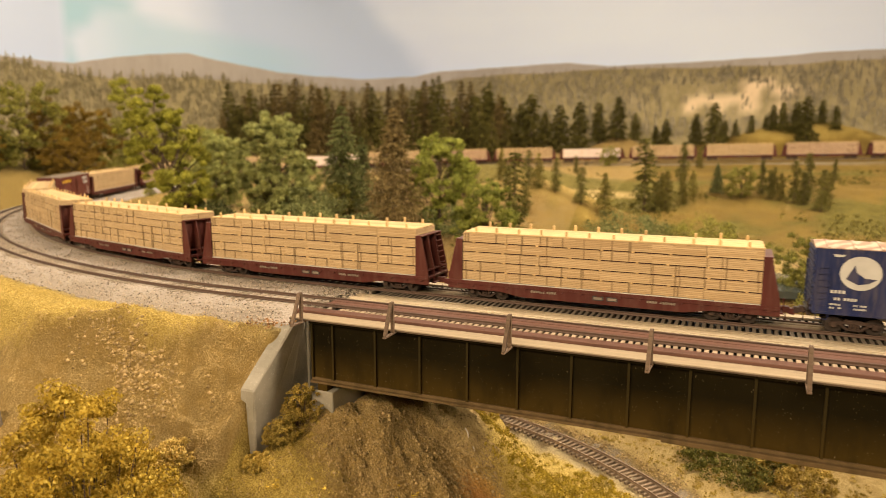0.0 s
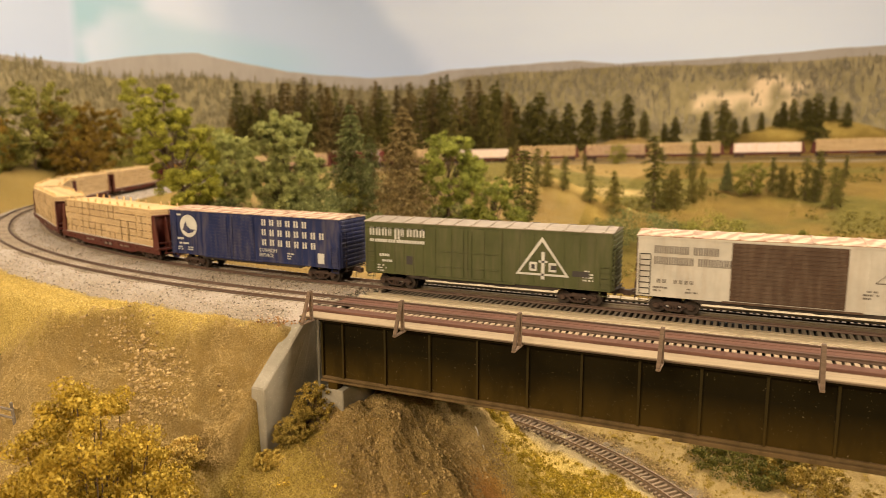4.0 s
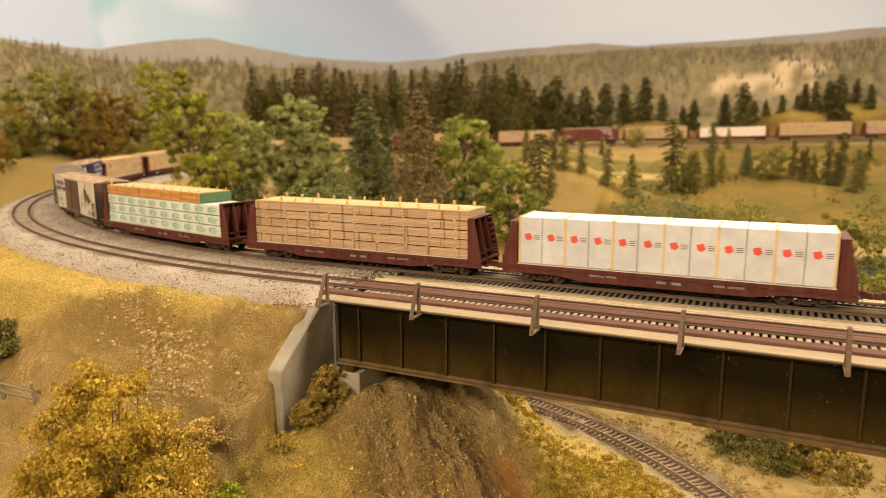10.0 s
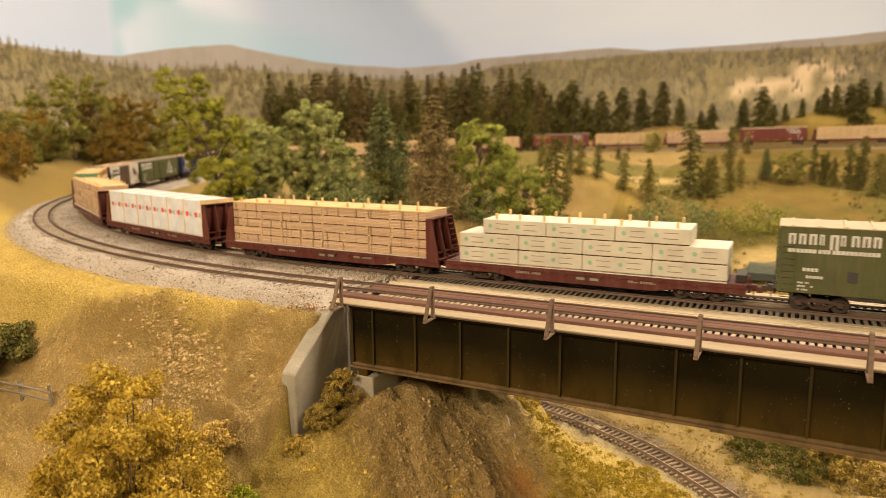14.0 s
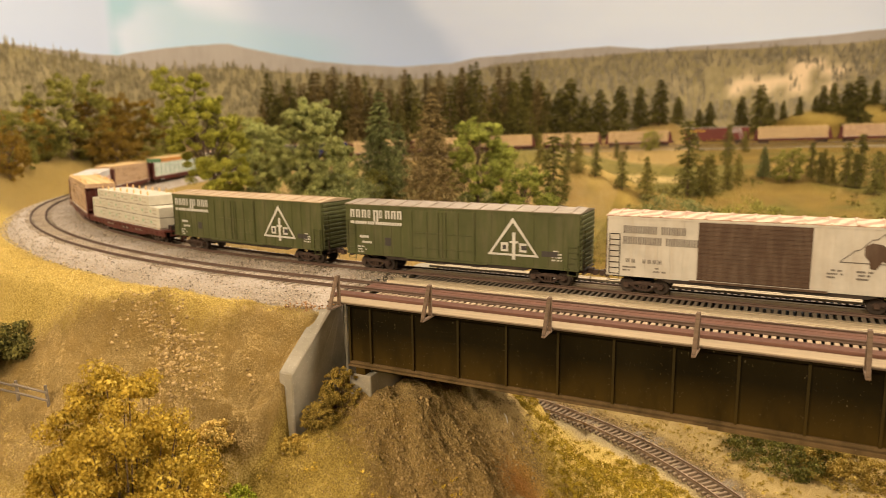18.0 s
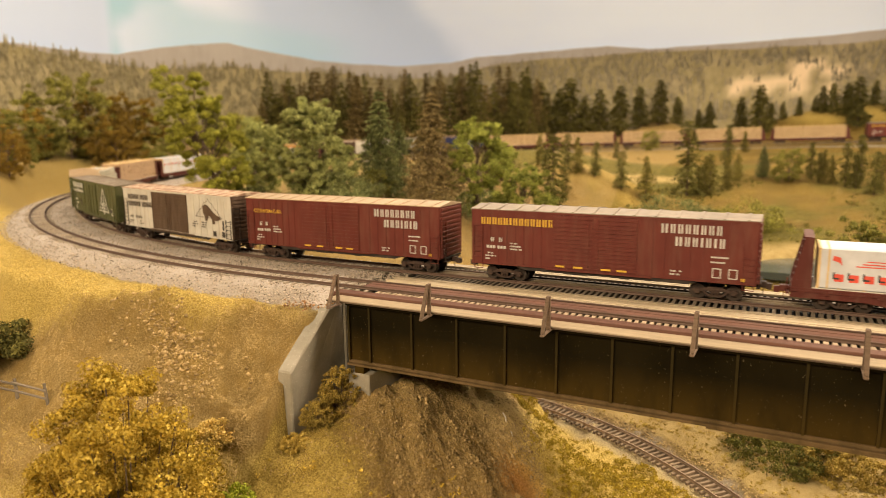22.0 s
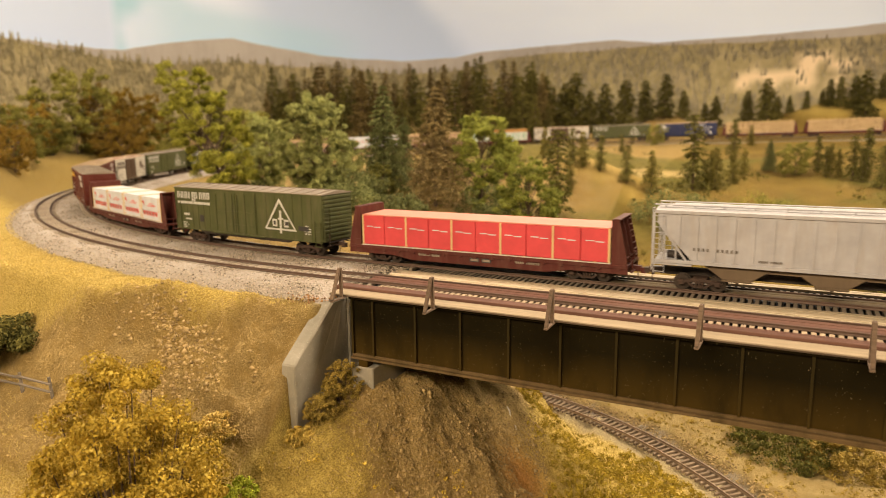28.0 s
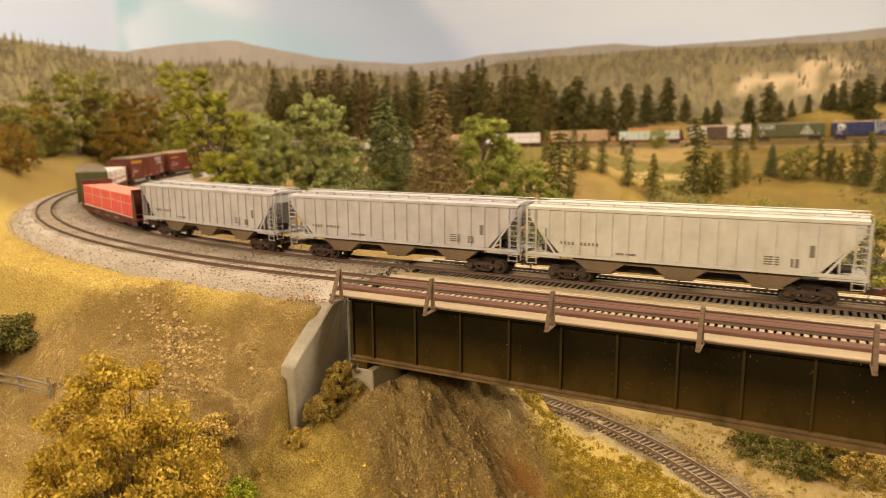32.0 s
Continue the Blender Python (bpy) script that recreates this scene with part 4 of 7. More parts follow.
def grains(name, pts, size, material, label, category="earth"):
    """Fine crumbs: uneven four-sided grains, pressed into the ground."""
    pts = np.asarray(pts)
    n = len(pts)
    base = np.array([(1, 0, -0.5), (-0.5, 0.87, -0.5), (-0.5, -0.87, -0.5), (0, 0, 0.5)], float)
    tri = np.array([(0, 1, 3), (1, 2, 3), (2, 0, 3)])
    rs = np.random.RandomState(n + 1)
    ang, sz = rs.uniform(0, 6.28, n), size * rs.uniform(0.45, 1.25, n)
    v = base[None] * rs.uniform(0.6, 1.3, (n, 4, 3)) * sz[:, None, None]
    c, q = np.cos(ang)[:, None], np.sin(ang)[:, None]
    v = np.stack([v[:, :, 0] * c - v[:, :, 1] * q, v[:, :, 0] * q + v[:, :, 1] * c, v[:, :, 2]], -1) + pts[:, None, :]
    f = (tri[None] + 4 * np.arange(n)[:, None, None]).reshape(-1, 3)
    return tagged(new(name, soup(name, v.reshape(-1, 3), f, material)), label, category, kind="stuff")


def ballast_points(n):
    rs = np.random.RandomState(5)
    out = []
    for _ in range(n):
        s = 0.250 + 1.25 * rs.uniform() ** 1.5
        if s < 0.272 and rs.uniform() < 0.5:
            continue
        side = rs.uniform(-0.040, 0.100)
        z = 0.0
        for c in (0.0, 0.058):
            if abs(side - c) < 0.0155:
                z = max(z, 1.0)
        if z and abs((s - 0.246) / 0.0066 % 1 - 0.5) > 0.30:
            continue
        x, y, h = offset_track(s, side)
        if s < 0.272 and side > 0.07:
            continue
        drop = max(0.0, (side - 0.078) * 0.35) + max(0.0, (-0.020 - side) * 0.35)
        out.append((x, y, h - 0.0027 - drop * 0.9 - (0.0002 if z else 0) + rs.uniform(-0.0005, 0.0004)))
    return out


def build_bed():
    """The ballast shoulder under both lines."""
    verts, faces = [], []
    prof = [(-0.052, -0.018), (-0.030, -0.0070), (-0.020, -0.0028), (0.029, -0.0030), (0.078, -0.0028), (0.088, -0.0070), (0.100, -0.022)]
    steps = np.arange(0.264, 2.06, 0.012)
    for s in steps:
        for side, h in prof:
            x, y, z = offset_track(s, side)
            verts.append((x, y, z + h + 0.0006 * math.sin(s * 97 + side * 800)))
    n = len(prof)
    for i in range(len(steps) - 1):
        for j in range(n - 1):
            faces.append((i * n + j, i * n + j + 1, (i + 1) * n + j + 1, (i + 1) * n + j))
    return soup("ballast_bed", verts, faces, M["gravel"], True)


def gravel_mat():
    m, nt, b = nodes_of("crushed_grey_ballast")
    v = nt.nodes.new("ShaderNodeTexVoronoi")
    v.inputs["Scale"].default_value = 760
    nt.links.new(coords(nt), v.inputs["Vector"])
    n = noise_tex(nt, 18, 4, coords(nt))
    c = mix(nt, 0.55, v.outputs["Color"], (0.40, 0.34, 0.265))
    h = nt.nodes.new("ShaderNodeHueSaturation")
    h.inputs["Saturation"].default_value, h.inputs["Value"].default_value = 0.12, 0.9
    nt.links.new(c, h.inputs["Color"])
    c = mix(nt, 0.7, h.outputs[0], (0.37, 0.305, 0.235))
    c = mix(nt, ramp(nt, n, [(0.4, (0, 0, 0)), (0.65, (0.5, 0.5, 0.5))]), c, (0.26, 0.21, 0.15))
    nt.links.new(c, b.inputs["Base Color"])
    b.inputs["Roughness"].default_value = 0.95
    bump(nt, b, v.outputs["Distance"], 0.8, 0.0014)
    return m


M["gravel"] = gravel_mat()
tagged(new("ballast_bed", build_bed()), "bed of grey crushed ballast under two tracks", "ballast", kind="structure")
stones("ballast_stones", ballast_points(30000), 0.00088, M["stone"], "loose crushed grey ballast stones between the ties")

stones("valley_gravel", [(*valley_point(radians(a), o)[:2], -0.1585 + h) for a, o, h in zip(np.random.RandomState(61).uniform(8, 62, 2600), np.random.RandomState(62).normal(0.022, 0.006, 2600), np.random.RandomState(63).uniform(-0.0015, 0.0008, 2600))],
       0.0012, M["clod"], "pale loose gravel beside the valley track")

# ---- bridge ----
GIRDER_Y, PANEL, STIFF_X = 0.351, 0.0306, -0.2592
BRIDGE_X1 = 0.60


def build_bridge():
    b = thing("plate_girder_bridge", "dark weathered plate girder railway bridge with plank walkway", "bridge")
    x0 = -0.2452
    for y, sgn in ((GIRDER_Y, 1), (0.482, -1)):
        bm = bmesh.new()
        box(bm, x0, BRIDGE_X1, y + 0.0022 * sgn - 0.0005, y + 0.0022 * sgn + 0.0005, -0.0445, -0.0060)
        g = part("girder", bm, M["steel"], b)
        bm = bmesh.new()
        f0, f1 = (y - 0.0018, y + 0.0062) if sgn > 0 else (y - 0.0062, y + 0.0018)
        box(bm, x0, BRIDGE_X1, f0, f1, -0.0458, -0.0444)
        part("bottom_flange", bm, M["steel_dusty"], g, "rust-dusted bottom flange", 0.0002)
        bm = bmesh.new()
        box(bm, -0.027, BRIDGE_X1, f0, f1, -0.0468, -0.0458)
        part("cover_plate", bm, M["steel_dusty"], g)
        bm = bmesh.new()
        box(bm, x0, BRIDGE_X1, *sorted((y + 0.0004 * sgn, y + 0.0018 * sgn)), -0.0444, -0.0426)
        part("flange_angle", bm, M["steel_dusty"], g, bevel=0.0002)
        bm = bmesh.new()
        box(bm, x0, BRIDGE_X1, f0, f1, -0.0060, -0.0048)
        part("top_flange", bm, M["steel"], g)
        # stiffeners use a lighter copy of the girder steel: their lit edges, painted in
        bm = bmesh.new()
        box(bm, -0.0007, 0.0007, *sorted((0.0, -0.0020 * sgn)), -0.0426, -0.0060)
        st = mesh_of("stiffener", bm, M["steel_lit_edge"], 0.0001)
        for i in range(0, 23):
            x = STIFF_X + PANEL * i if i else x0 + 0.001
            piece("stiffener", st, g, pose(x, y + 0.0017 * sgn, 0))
        bm = bmesh.new()
        for i in range(1, 22):
            for j in range(9):
                box(bm, STIFF_X + PANEL * i + 0.0013, STIFF_X + PANEL * i + 0.0017, y + 0.0013, y + 0.0017, -0.0405 + 0.0035 * j, -0.0401 + 0.0035 * j)
        if sgn > 0:
            tagged(part("rivets", bm, M["steel"], g), kind="stuff")
        else:
            bm.free()
    # floor beams between the girders
    for i in range(22):
        bm = bmesh.new()
        x = STIFF_X + PANEL * (i + 0.9)
        box(bm, x - 0.001, x + 0.001, GIRDER_Y + 0.003, 0.479, -0.030, -0.0065)
        part("floor_beam", bm, M["steel"], b)
    # deck: walkway edge, guard timbers, maroon boards between the rails, planks between the tracks
    bm = bmesh.new()
    box(bm, -0.2585, BRIDGE_X1, 0.3478, 0.3602, -0.0040, -0.0028)
    part("walkway_board", bm, M["edge"], b, "pale walkway board along the edge", 0.0002)
    # added strip; its darker wood stands in for shade on the board's front face
    bm = bmesh.new()
    box(bm, -0.2585, BRIDGE_X1, 0.3471, 0.3477, -0.0042, -0.0033)
    part("fascia", bm, M["tie"], b, "thin dark strip painting shade on the walkway board's front", 0.0001)
    bm = bmesh.new()
    box(bm, -0.2625, BRIDGE_X1, 0.3604, 0.3686, -0.0044, -0.0011)
    part("guard_timber", bm, M["guard"], b, "low maroon guard timber", 0.0003)
    for k, (y0, y1) in enumerate(((0.3796, 0.3839), (0.3842, 0.3886), (0.3889, 0.3933))):
        bm = bmesh.new()
        box(bm, -0.252, BRIDGE_X1, y0, y1, -0.0021, -0.0007 - 0.0002 * (k % 2))
        part("rail_board", bm, M["guard"], b, "maroon board between the rails", 0.0002)
    for k, (y0, y1) in enumerate(((0.3966, 0.4011), (0.4020, 0.4064), (0.4073, 0.4117), (0.4126, 0.4170), (0.4179, 0.4223))):
        bm = bmesh.new()
        box(bm, -0.250 + 0.005 * (k % 2), BRIDGE_X1, y0, y1, -0.0036, -0.0018 - 0.0003 * (k % 2))
        part("plank", bm, M["plank"], b, bevel=0.0002)
    for k, (y0, y1) in enumerate(((0.4376, 0.4420), (0.4423, 0.4467), (0.4470, 0.4514))):
        bm = bmesh.new()
        box(bm, -0.252, BRIDGE_X1, y0, y1, -0.0021, -0.0007 - 0.0002 * (k % 2))
        part("rail_board", bm, M["deck_board"], b, "olive-brown board between the rails", 0.0002)
    for y0, y1 in ((0.4725, 0.4765), (0.4769, 0.4809)):
        bm = bmesh.new()
        box(bm, -0.250, BRIDGE_X1, y0, y1, -0.0036, -0.0020)
        part("plank", bm, M["plank"], b, bevel=0.0002)
    # added black sheet below the ties: paints the shade seen in their gaps
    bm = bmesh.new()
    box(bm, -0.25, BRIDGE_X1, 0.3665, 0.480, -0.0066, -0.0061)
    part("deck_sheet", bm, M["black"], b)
    # outriggers: upright post with a slanting strut and a foot
    for x in (-0.2475, -0.1823, -0.1092, -0.0337, 0.0379, 0.110, 0.182):
        br = new("walkway_bracket")
        br.parent = b
        br.matrix_basis = pose(x, 0.3450, 0, 0, 0, random.uniform(-2, 2))
        bm = bmesh.new()
        box(bm, -0.0010, 0.0010, -0.0009, 0.0009, -0.0046, 0.0148)
        part("post", bm, M["bracket"], br, bevel=0.0002)
        bm = bmesh.new()
        prism(bm, [(-0.0110, -0.0038), (-0.0090, -0.0038), (-0.0010, 0.0135), (-0.0010, 0.0148), (-0.0024, 0.0148)], -0.0010, 0.0010, "x")
        part("strut", bm, M["bracket"], br, bevel=0.0002)
        bm = bmesh.new()
        box(bm, -0.0011, 0.0011, -0.0112, 0.0042, -0.0052, -0.0041)
        part("foot", bm, M["bracket"], br, bevel=0.0002)
    return b


build_bridge()


def build_abutment():
    a = thing("bridge_abutment", "cast concrete bridge abutment with a sloping wing wall", "abutment", kind="")
    bm = bmesh.new()
    prism(bm, [(0.368, -0.0105), (0.3525, -0.0105), (0.3112, -0.0410), (0.3107, -0.16), (0.368, -0.16)], -0.2705, -0.2600, "x")
    bmesh.ops.bevel(bm, geom=list(bm.edges), offset=0.0009, segments=1, affect="EDGES")
    bmesh.ops.subdivide_edges(bm, edges=[e for e in bm.edges if e.calc_length() > 0.009], cuts=14, use_grid_fill=True)
    for v in bm.verts:
        v.co += Vector((random.uniform(-1, 1), random.uniform(-1, 1), random.uniform(-1, 1))) * 0.00022
    part("wing_wall", bm, M["concrete"], a, "sloping concrete wing wall with chipped edges")
    bm = bmesh.new()
    box(bm, -0.272, -0.2588, 0.3682, 0.500, -0.16, -0.0068)
    part("back_wall", bm, M["concrete"], a, bevel=0.0006)
    bm = bmesh.new()
    box(bm, -0.2450, -0.2285, 0.3495, 0.490, -0.16, -0.0505)
    part("bearing_seat", bm, M["concrete"], a, "concrete seat under the girders", 0.0006)
    for y in (0.352, 0.479):
        bm = bmesh.new()
        box(bm, -0.2400, -0.2330, y - 0.002, y + 0.005, -0.0507, -0.0457)
        part("bearing_shoe", bm, M["steel"], a, bevel=0.0003)


build_abutment()


# ---- loose cover on the slopes ----
def scatter(n, x0, x1, y0, y1, keep, seed):
    """Random points of the land where keep(x, y, z) is more than a random number."""
    rs = np.random.RandomState(seed)
    x, y = rs.uniform(x0, x1, n), rs.uniform(y0, y1, n)
    z = land(x, y) + micro(x, y)
    k = keep(x, y, z) > rs.uniform(0, 1, n)
    return np.stack([x, y, z], -1)[k]


def wing_edge(y):
    return -0.265 + 0 * y


def crest_line(x):
    return np.interp(x, [-1.2, -0.9, -0.65, -0.5, -0.42, -0.36, -0.3, -0.25], [0.6, 0.43, 0.352, 0.305, 0.30, 0.322, 0.345, 0.358])


def band_width(x):
    return np.interp(x, [-0.65, -0.52, -0.45, -0.38, -0.3], [0.060, 0.040, 0.013, 0.006, 0.004])


def slope_keep(x, y, z):
    w = fbm(x, y, 0.05, 3, 71)
    edge = crest_line(x) - band_width(x)
    return (x < wing_edge(y) - 0.007) * smooth(y, edge + 0.016, edge + 0.001) * (0.5 + 0.5 * smooth(w, -0.35, 0.25))


def heap_keep(x, y, z):
    w = fbm(x, y, 0.05, 3, 5)
    # thins the crumbs over the heap's painted-in light patch and the rust patch
    bare = 0.6 * np.exp(-((x + 0.196) / 0.030) ** 2 - ((y - 0.452) / 0.042) ** 2) + np.exp(-((x + 0.143) / 0.015) ** 2 - ((y - 0.396) / 0.02) ** 2)
    return (1 - np.clip(1.15 * bare, 0, 0.97)) * (x > wing_edge(y) + 0.006) * ((x > -0.2445) | (y < 0.348)) * smooth(x + 0.165 - 0.5 * (0.48 - y) + 0.03 * w, -0.004, -0.018) * (0.12 + 0.88 * smooth(y + 0.05 * w + 0.6 * (x + 0.22), 0.305, 0.335))


def clod_keep(x, y, z):
    """Coarse clods lie in two loose swarms on the bare part of the hillside."""
    w = smooth(fbm(x, y, 0.028, 3, 77), 0.0, 0.22)
    a = np.exp(-((x + 0.352) / 0.035) ** 2 - ((y - 0.305) / 0.016) ** 2) + np.exp(-((x + 0.300) / 0.026) ** 2 - ((y - 0.318) / 0.020) ** 2)
    return slope_keep(x, y, z) * w * np.clip(0.10 + a, 0, 1)


grains("slope_crumbs", scatter(230000, -0.60, -0.25, 0.12, 0.36, slope_keep, 1), 0.00054, M["rubble"], "fine tan earth crumbs on the hillside")
stones("slope_rocks", scatter(4600, -0.42, -0.27, 0.26, 0.345, clod_keep, 2), 0.0019, M["clod"], "clusters of small tan clods on the hillside", 0.85)
grains("heap_crumbs", scatter(120000, -0.26, -0.08, 0.28, 0.60, heap_keep, 3), 0.00085, M["rubble_dark"], "loose brown gravel on the heap under the bridge")
stones("heap_rocks", scatter(2400, -0.25, -0.09, 0.30, 0.58, heap_keep, 4), 0.0017, M["clod"], "small tan rocks on the heap under the bridge", 0.85)


stones("spilled_earth", [(x, y, -0.0105 + h) for x, y, h in zip(np.random.RandomState(71).normal(-0.281, 0.007, 420), np.random.RandomState(72).normal(0.361, 0.006, 420), np.random.RandomState(73).uniform(-0.001, 0.0022, 420))],
       0.0013, M["spill"], "reddish brown earth spilled beside the abutment")


def blades(name, pts, length, width, material, label, lay=0.5, seed=1):
    """Short dry fibres, each a thin upright sliver, leaning every way."""
    pts = np.asarray(pts)
    n = len(pts)
    rs = np.random.RandomState(seed)
    a, ln = rs.uniform(0, 6.28, n), length * rs.uniform(0.5, 1.2, n)
    d = np.stack([np.cos(a) * lay, np.sin(a) * lay, np.ones(n) * rs.uniform(0.3, 1.0, n)], -1)
    d /= np.linalg.norm(d, axis=1)[:, None]
    b = a + rs.uniform(1, 2, n)
    w = np.stack([np.cos(b), np.sin(b), np.zeros(n)], -1) * width
    v = np.stack([pts - w, pts + w, pts + d * ln[:, None]], 1)
    return tagged(new(name, soup(name, v.reshape(-1, 3), np.arange(3 * n).reshape(n, 3), material)), label, "grass", kind="stuff")


def grass_keep(x, y, z):
    w = fbm(x, y, 0.04, 3, 81)
    edge = crest_line(x) - band_width(x)
    top = smooth(y + 0.014 * w, edge - 0.006, edge + 0.008) * (y < crest_line(x) + 0.05 + 0.25 * np.maximum(0, -0.5 - x))
    low = 0.7 * smooth(z + 0.03 * w, -0.075, -0.095)
    return (x < wing_edge(y) - 0.010) * np.maximum(top, low)


def earth_keep(x, y, z):
    return (x < wing_edge(y) - 0.008) * (y < crest_line(x) - 0.7 * band_width(x)) * (0.3 + 0.7 * smooth(fbm(x, y, 0.03, 3, 84), -0.3, 0.3))


def foot_keep(x, y, z):
    w = fbm(x, y, 0.05, 3, 5)
    return (x > wing_edge(y) + 0.003) * smooth(y + 0.05 * w + 0.6 * (x + 0.22), 0.345, 0.31)


blades("dry_grass", scatter(90000, -0.75, -0.255, 0.12, 0.50, grass_keep, 6), 0.0026, 0.00026, M["straw"], "short golden dry grass on the hillside", 0.9)
blades("earth_fibres", scatter(24000, -0.62, -0.255, 0.12, 0.36, earth_keep, 8), 0.0013, 0.00022, M["earth_fibre"], "fine brown and straw fibres in the earth of the hillside", 1.6)
blades("dry_grass", scatter(42000, -0.264, -0.10, 0.20, 0.35, foot_keep, 7), 0.0024, 0.00026, M["grass_gold"], "short olive-gold grass below the wing wall", 1.2)


def clump_cover(name, pts, size, material, label, seed=1):
    """Ground foam: small tufts of tiny leaves."""
    rs = np.random.RandomState(seed)
    v = leaf_cloud(pts + np.array([0, 0, size * 0.6]), size * rs.uniform(0.5, 1.3, len(pts)), 16, size * 0.42, rs)
    return tagged(new(name, quads_mesh(name, v, material)), label, "ground cover", kind="stuff")


def valley_side(x, y, z):
    r = np.hypot(x - VALLEY_C[0], y - VALLEY_C[1])
    w = fbm(x, y, 0.05, 3, 91)
    return (r < VALLEY_R - 0.021) * smooth(x + 0.165 - 0.5 * (0.48 - y) + 0.04 * w, -0.010, 0.004) * (0.06 + 0.94 * smooth(w, -0.12, 0.10)) * (y > 0.33)


def beyond_valley(x, y, z):
    r = np.hypot(x - VALLEY_C[0], y - VALLEY_C[1])
    return (r > VALLEY_R + 0.03) * smooth(fbm(x, y, 0.08, 3, 95), -0.05, 0.25)


# ---- trees and shrubs ----
def leaf_cloud(centres, radii, per, size, rs, flat=0.75):
    """Small leaves round many centres: arrays of quads."""
    n = len(centres) * per
    c = np.repeat(np.asarray(centres, float), per, 0)
    r = np.repeat(np.asarray(radii, float), per)
    d = rs.normal(size=(n, 3))
    d /= np.linalg.norm(d, axis=1)[:, None] + 1e-9
    p = c + d * (r * rs.uniform(0.4, 1.25, n) ** 0.7)[:, None] * np.array([1, 1, flat])
    face = d + 0.75 * rs.normal(size=(n, 3)) / 1.7
    a = np.cross(face, rs.normal(size=(n, 3)))
    a /= np.linalg.norm(a, axis=1)[:, None] + 1e-9
    b = np.cross(face, a)
    b /= np.linalg.norm(b, axis=1)[:, None] + 1e-9
    sz = (size * rs.uniform(0.55, 1.25, n))[:, None]
    v = np.stack([p - a * sz, p - b * sz * 0.6, p + a * sz, p + b * sz * 0.6], 1)
    return v


def quads_mesh(name, v, material):
    n = len(v)
    return soup(name, v.reshape(-1, 3), np.arange(4 * n).reshape(n, 4), material)


def broadleaf(name, h, spread_r, leaf, seed, label, lobes=26, per=300, size=0.0015, lean=0.0, open_=0.5, low=0.06):
    """A tapered trunk with limbs that fork, and an uneven crown of small leaf clumps with gaps."""
    rs = np.random.RandomState(seed)
    t = thing(name, label, "tree")
    bm = bmesh.new()
    top = Vector((lean * h, 0, h * 0.72))
    pts = [Vector((0, 0, -0.006)), Vector((lean * h * 0.2, 0.0, h * 0.25)), Vector((lean * h * 0.55, 0.01 * h, h * 0.5)), top]
    rad = [h * 0.019, h * 0.014, h * 0.009, h * 0.004]
    for i in range(3):
        tube(bm, pts[i], pts[i + 1], rad[i] * 0.7, rad[i + 1] * 0.7, 7)
    centres, radii, twigs = [], [], []
    for k in range(lobes):
        f = 0.06 + 0.94 * (k + rs.uniform()) / lobes
        start = pts[0].lerp(top, min(0.95, f * 0.8))
        a = k * 2.4 + rs.uniform(-0.5, 0.5)
        reach = spread_r * (0.30 + 0.75 * math.sin(math.pi * min(1, f * 0.92)) ** 0.8) * rs.uniform(0.55, 1.12)
        end = Vector((lean * h * f + reach * math.cos(a), reach * math.sin(a), h * (low + (0.95 - low) * f) + rs.uniform(-0.04, 0.04) * h))
        midp = start.lerp(end, 0.55) + Vector((0, 0, 0.03 * h))
        tube(bm, start, midp, h * 0.006, h * 0.004, 5, False)
        tube(bm, midp, end, h * 0.004, h * 0.0015, 4, False)
        big = spread_r * rs.uniform(0.17, 0.32)
        for _ in range(int(5 + 5 * (1 - open_))):
            q = rs.normal(size=3) * big * 0.75
            centres.append((end.x + q[0], end.y + q[1], end.z + q[2] * 0.7))
            radii.append(big * rs.uniform(0.35, 0.7))
            twigs.append((end, Vector(centres[-1])))
    for a, b in twigs[::2]:
        tube(bm, a, b, h * 0.0025, h * 0.0012, 3, False)
    part("trunk", bm, M["bark"], t)
    crown = new("crown", quads_mesh("crown", leaf_cloud(centres, radii, max(12, per // 2), size, rs), leaf))
    crown.parent = t
    return t


def conifer(name, h, r, leaf, seed, label, whorls=20, per=8, size=0.0019, bare=0.10, ragged=0.35, dense=34, taper=0.8):
    """A straight trunk with whorls of drooping, tapering boughs of needles."""
    rs = np.random.RandomState(seed)
    t = thing(name, label, "tree")
    bm = bmesh.new()
    tube(bm, (0, 0, -0.006), (0, 0, h * 0.5), h * 0.018, h * 0.012, 7)
    tube(bm, (0, 0, h * 0.5), (0, 0, h * 0.99), h * 0.012, h * 0.002, 6)
    centres, radii = [], []
    for w in range(whorls):
        f = bare + (1 - bare) * w / whorls
        reach = r * ((1 - f) ** taper * 0.98 + 0.05)
        for k in range(per):
            a = 6.283 * k / per + w * 0.7 + rs.uniform(-0.3, 0.3)
            ln = reach * rs.uniform(1 - ragged, 1.1)
            z = h * f + rs.uniform(-0.01, 0.01) * h
            if rs.uniform() < 0.08:
                continue
            tip = Vector((ln * math.cos(a), ln * math.sin(a), z - 0.22 * ln))
            if w % 2 == 0:
                tube(bm, (0, 0, z), tip, h * 0.004, h * 0.001, 3, False)
            for j in range(3):
                g = 0.35 + 0.32 * j
                centres.append((tip.x * g, tip.y * g, z - 0.22 * ln * g * g))
                radii.append(max(0.0018, ln * 0.22))
    part("trunk", bm, M["bark"], t)
    crown = new("crown", quads_mesh("crown", leaf_cloud(centres, radii, dense // 2, size, rs, 0.45), leaf))
    crown.parent = t
    return t


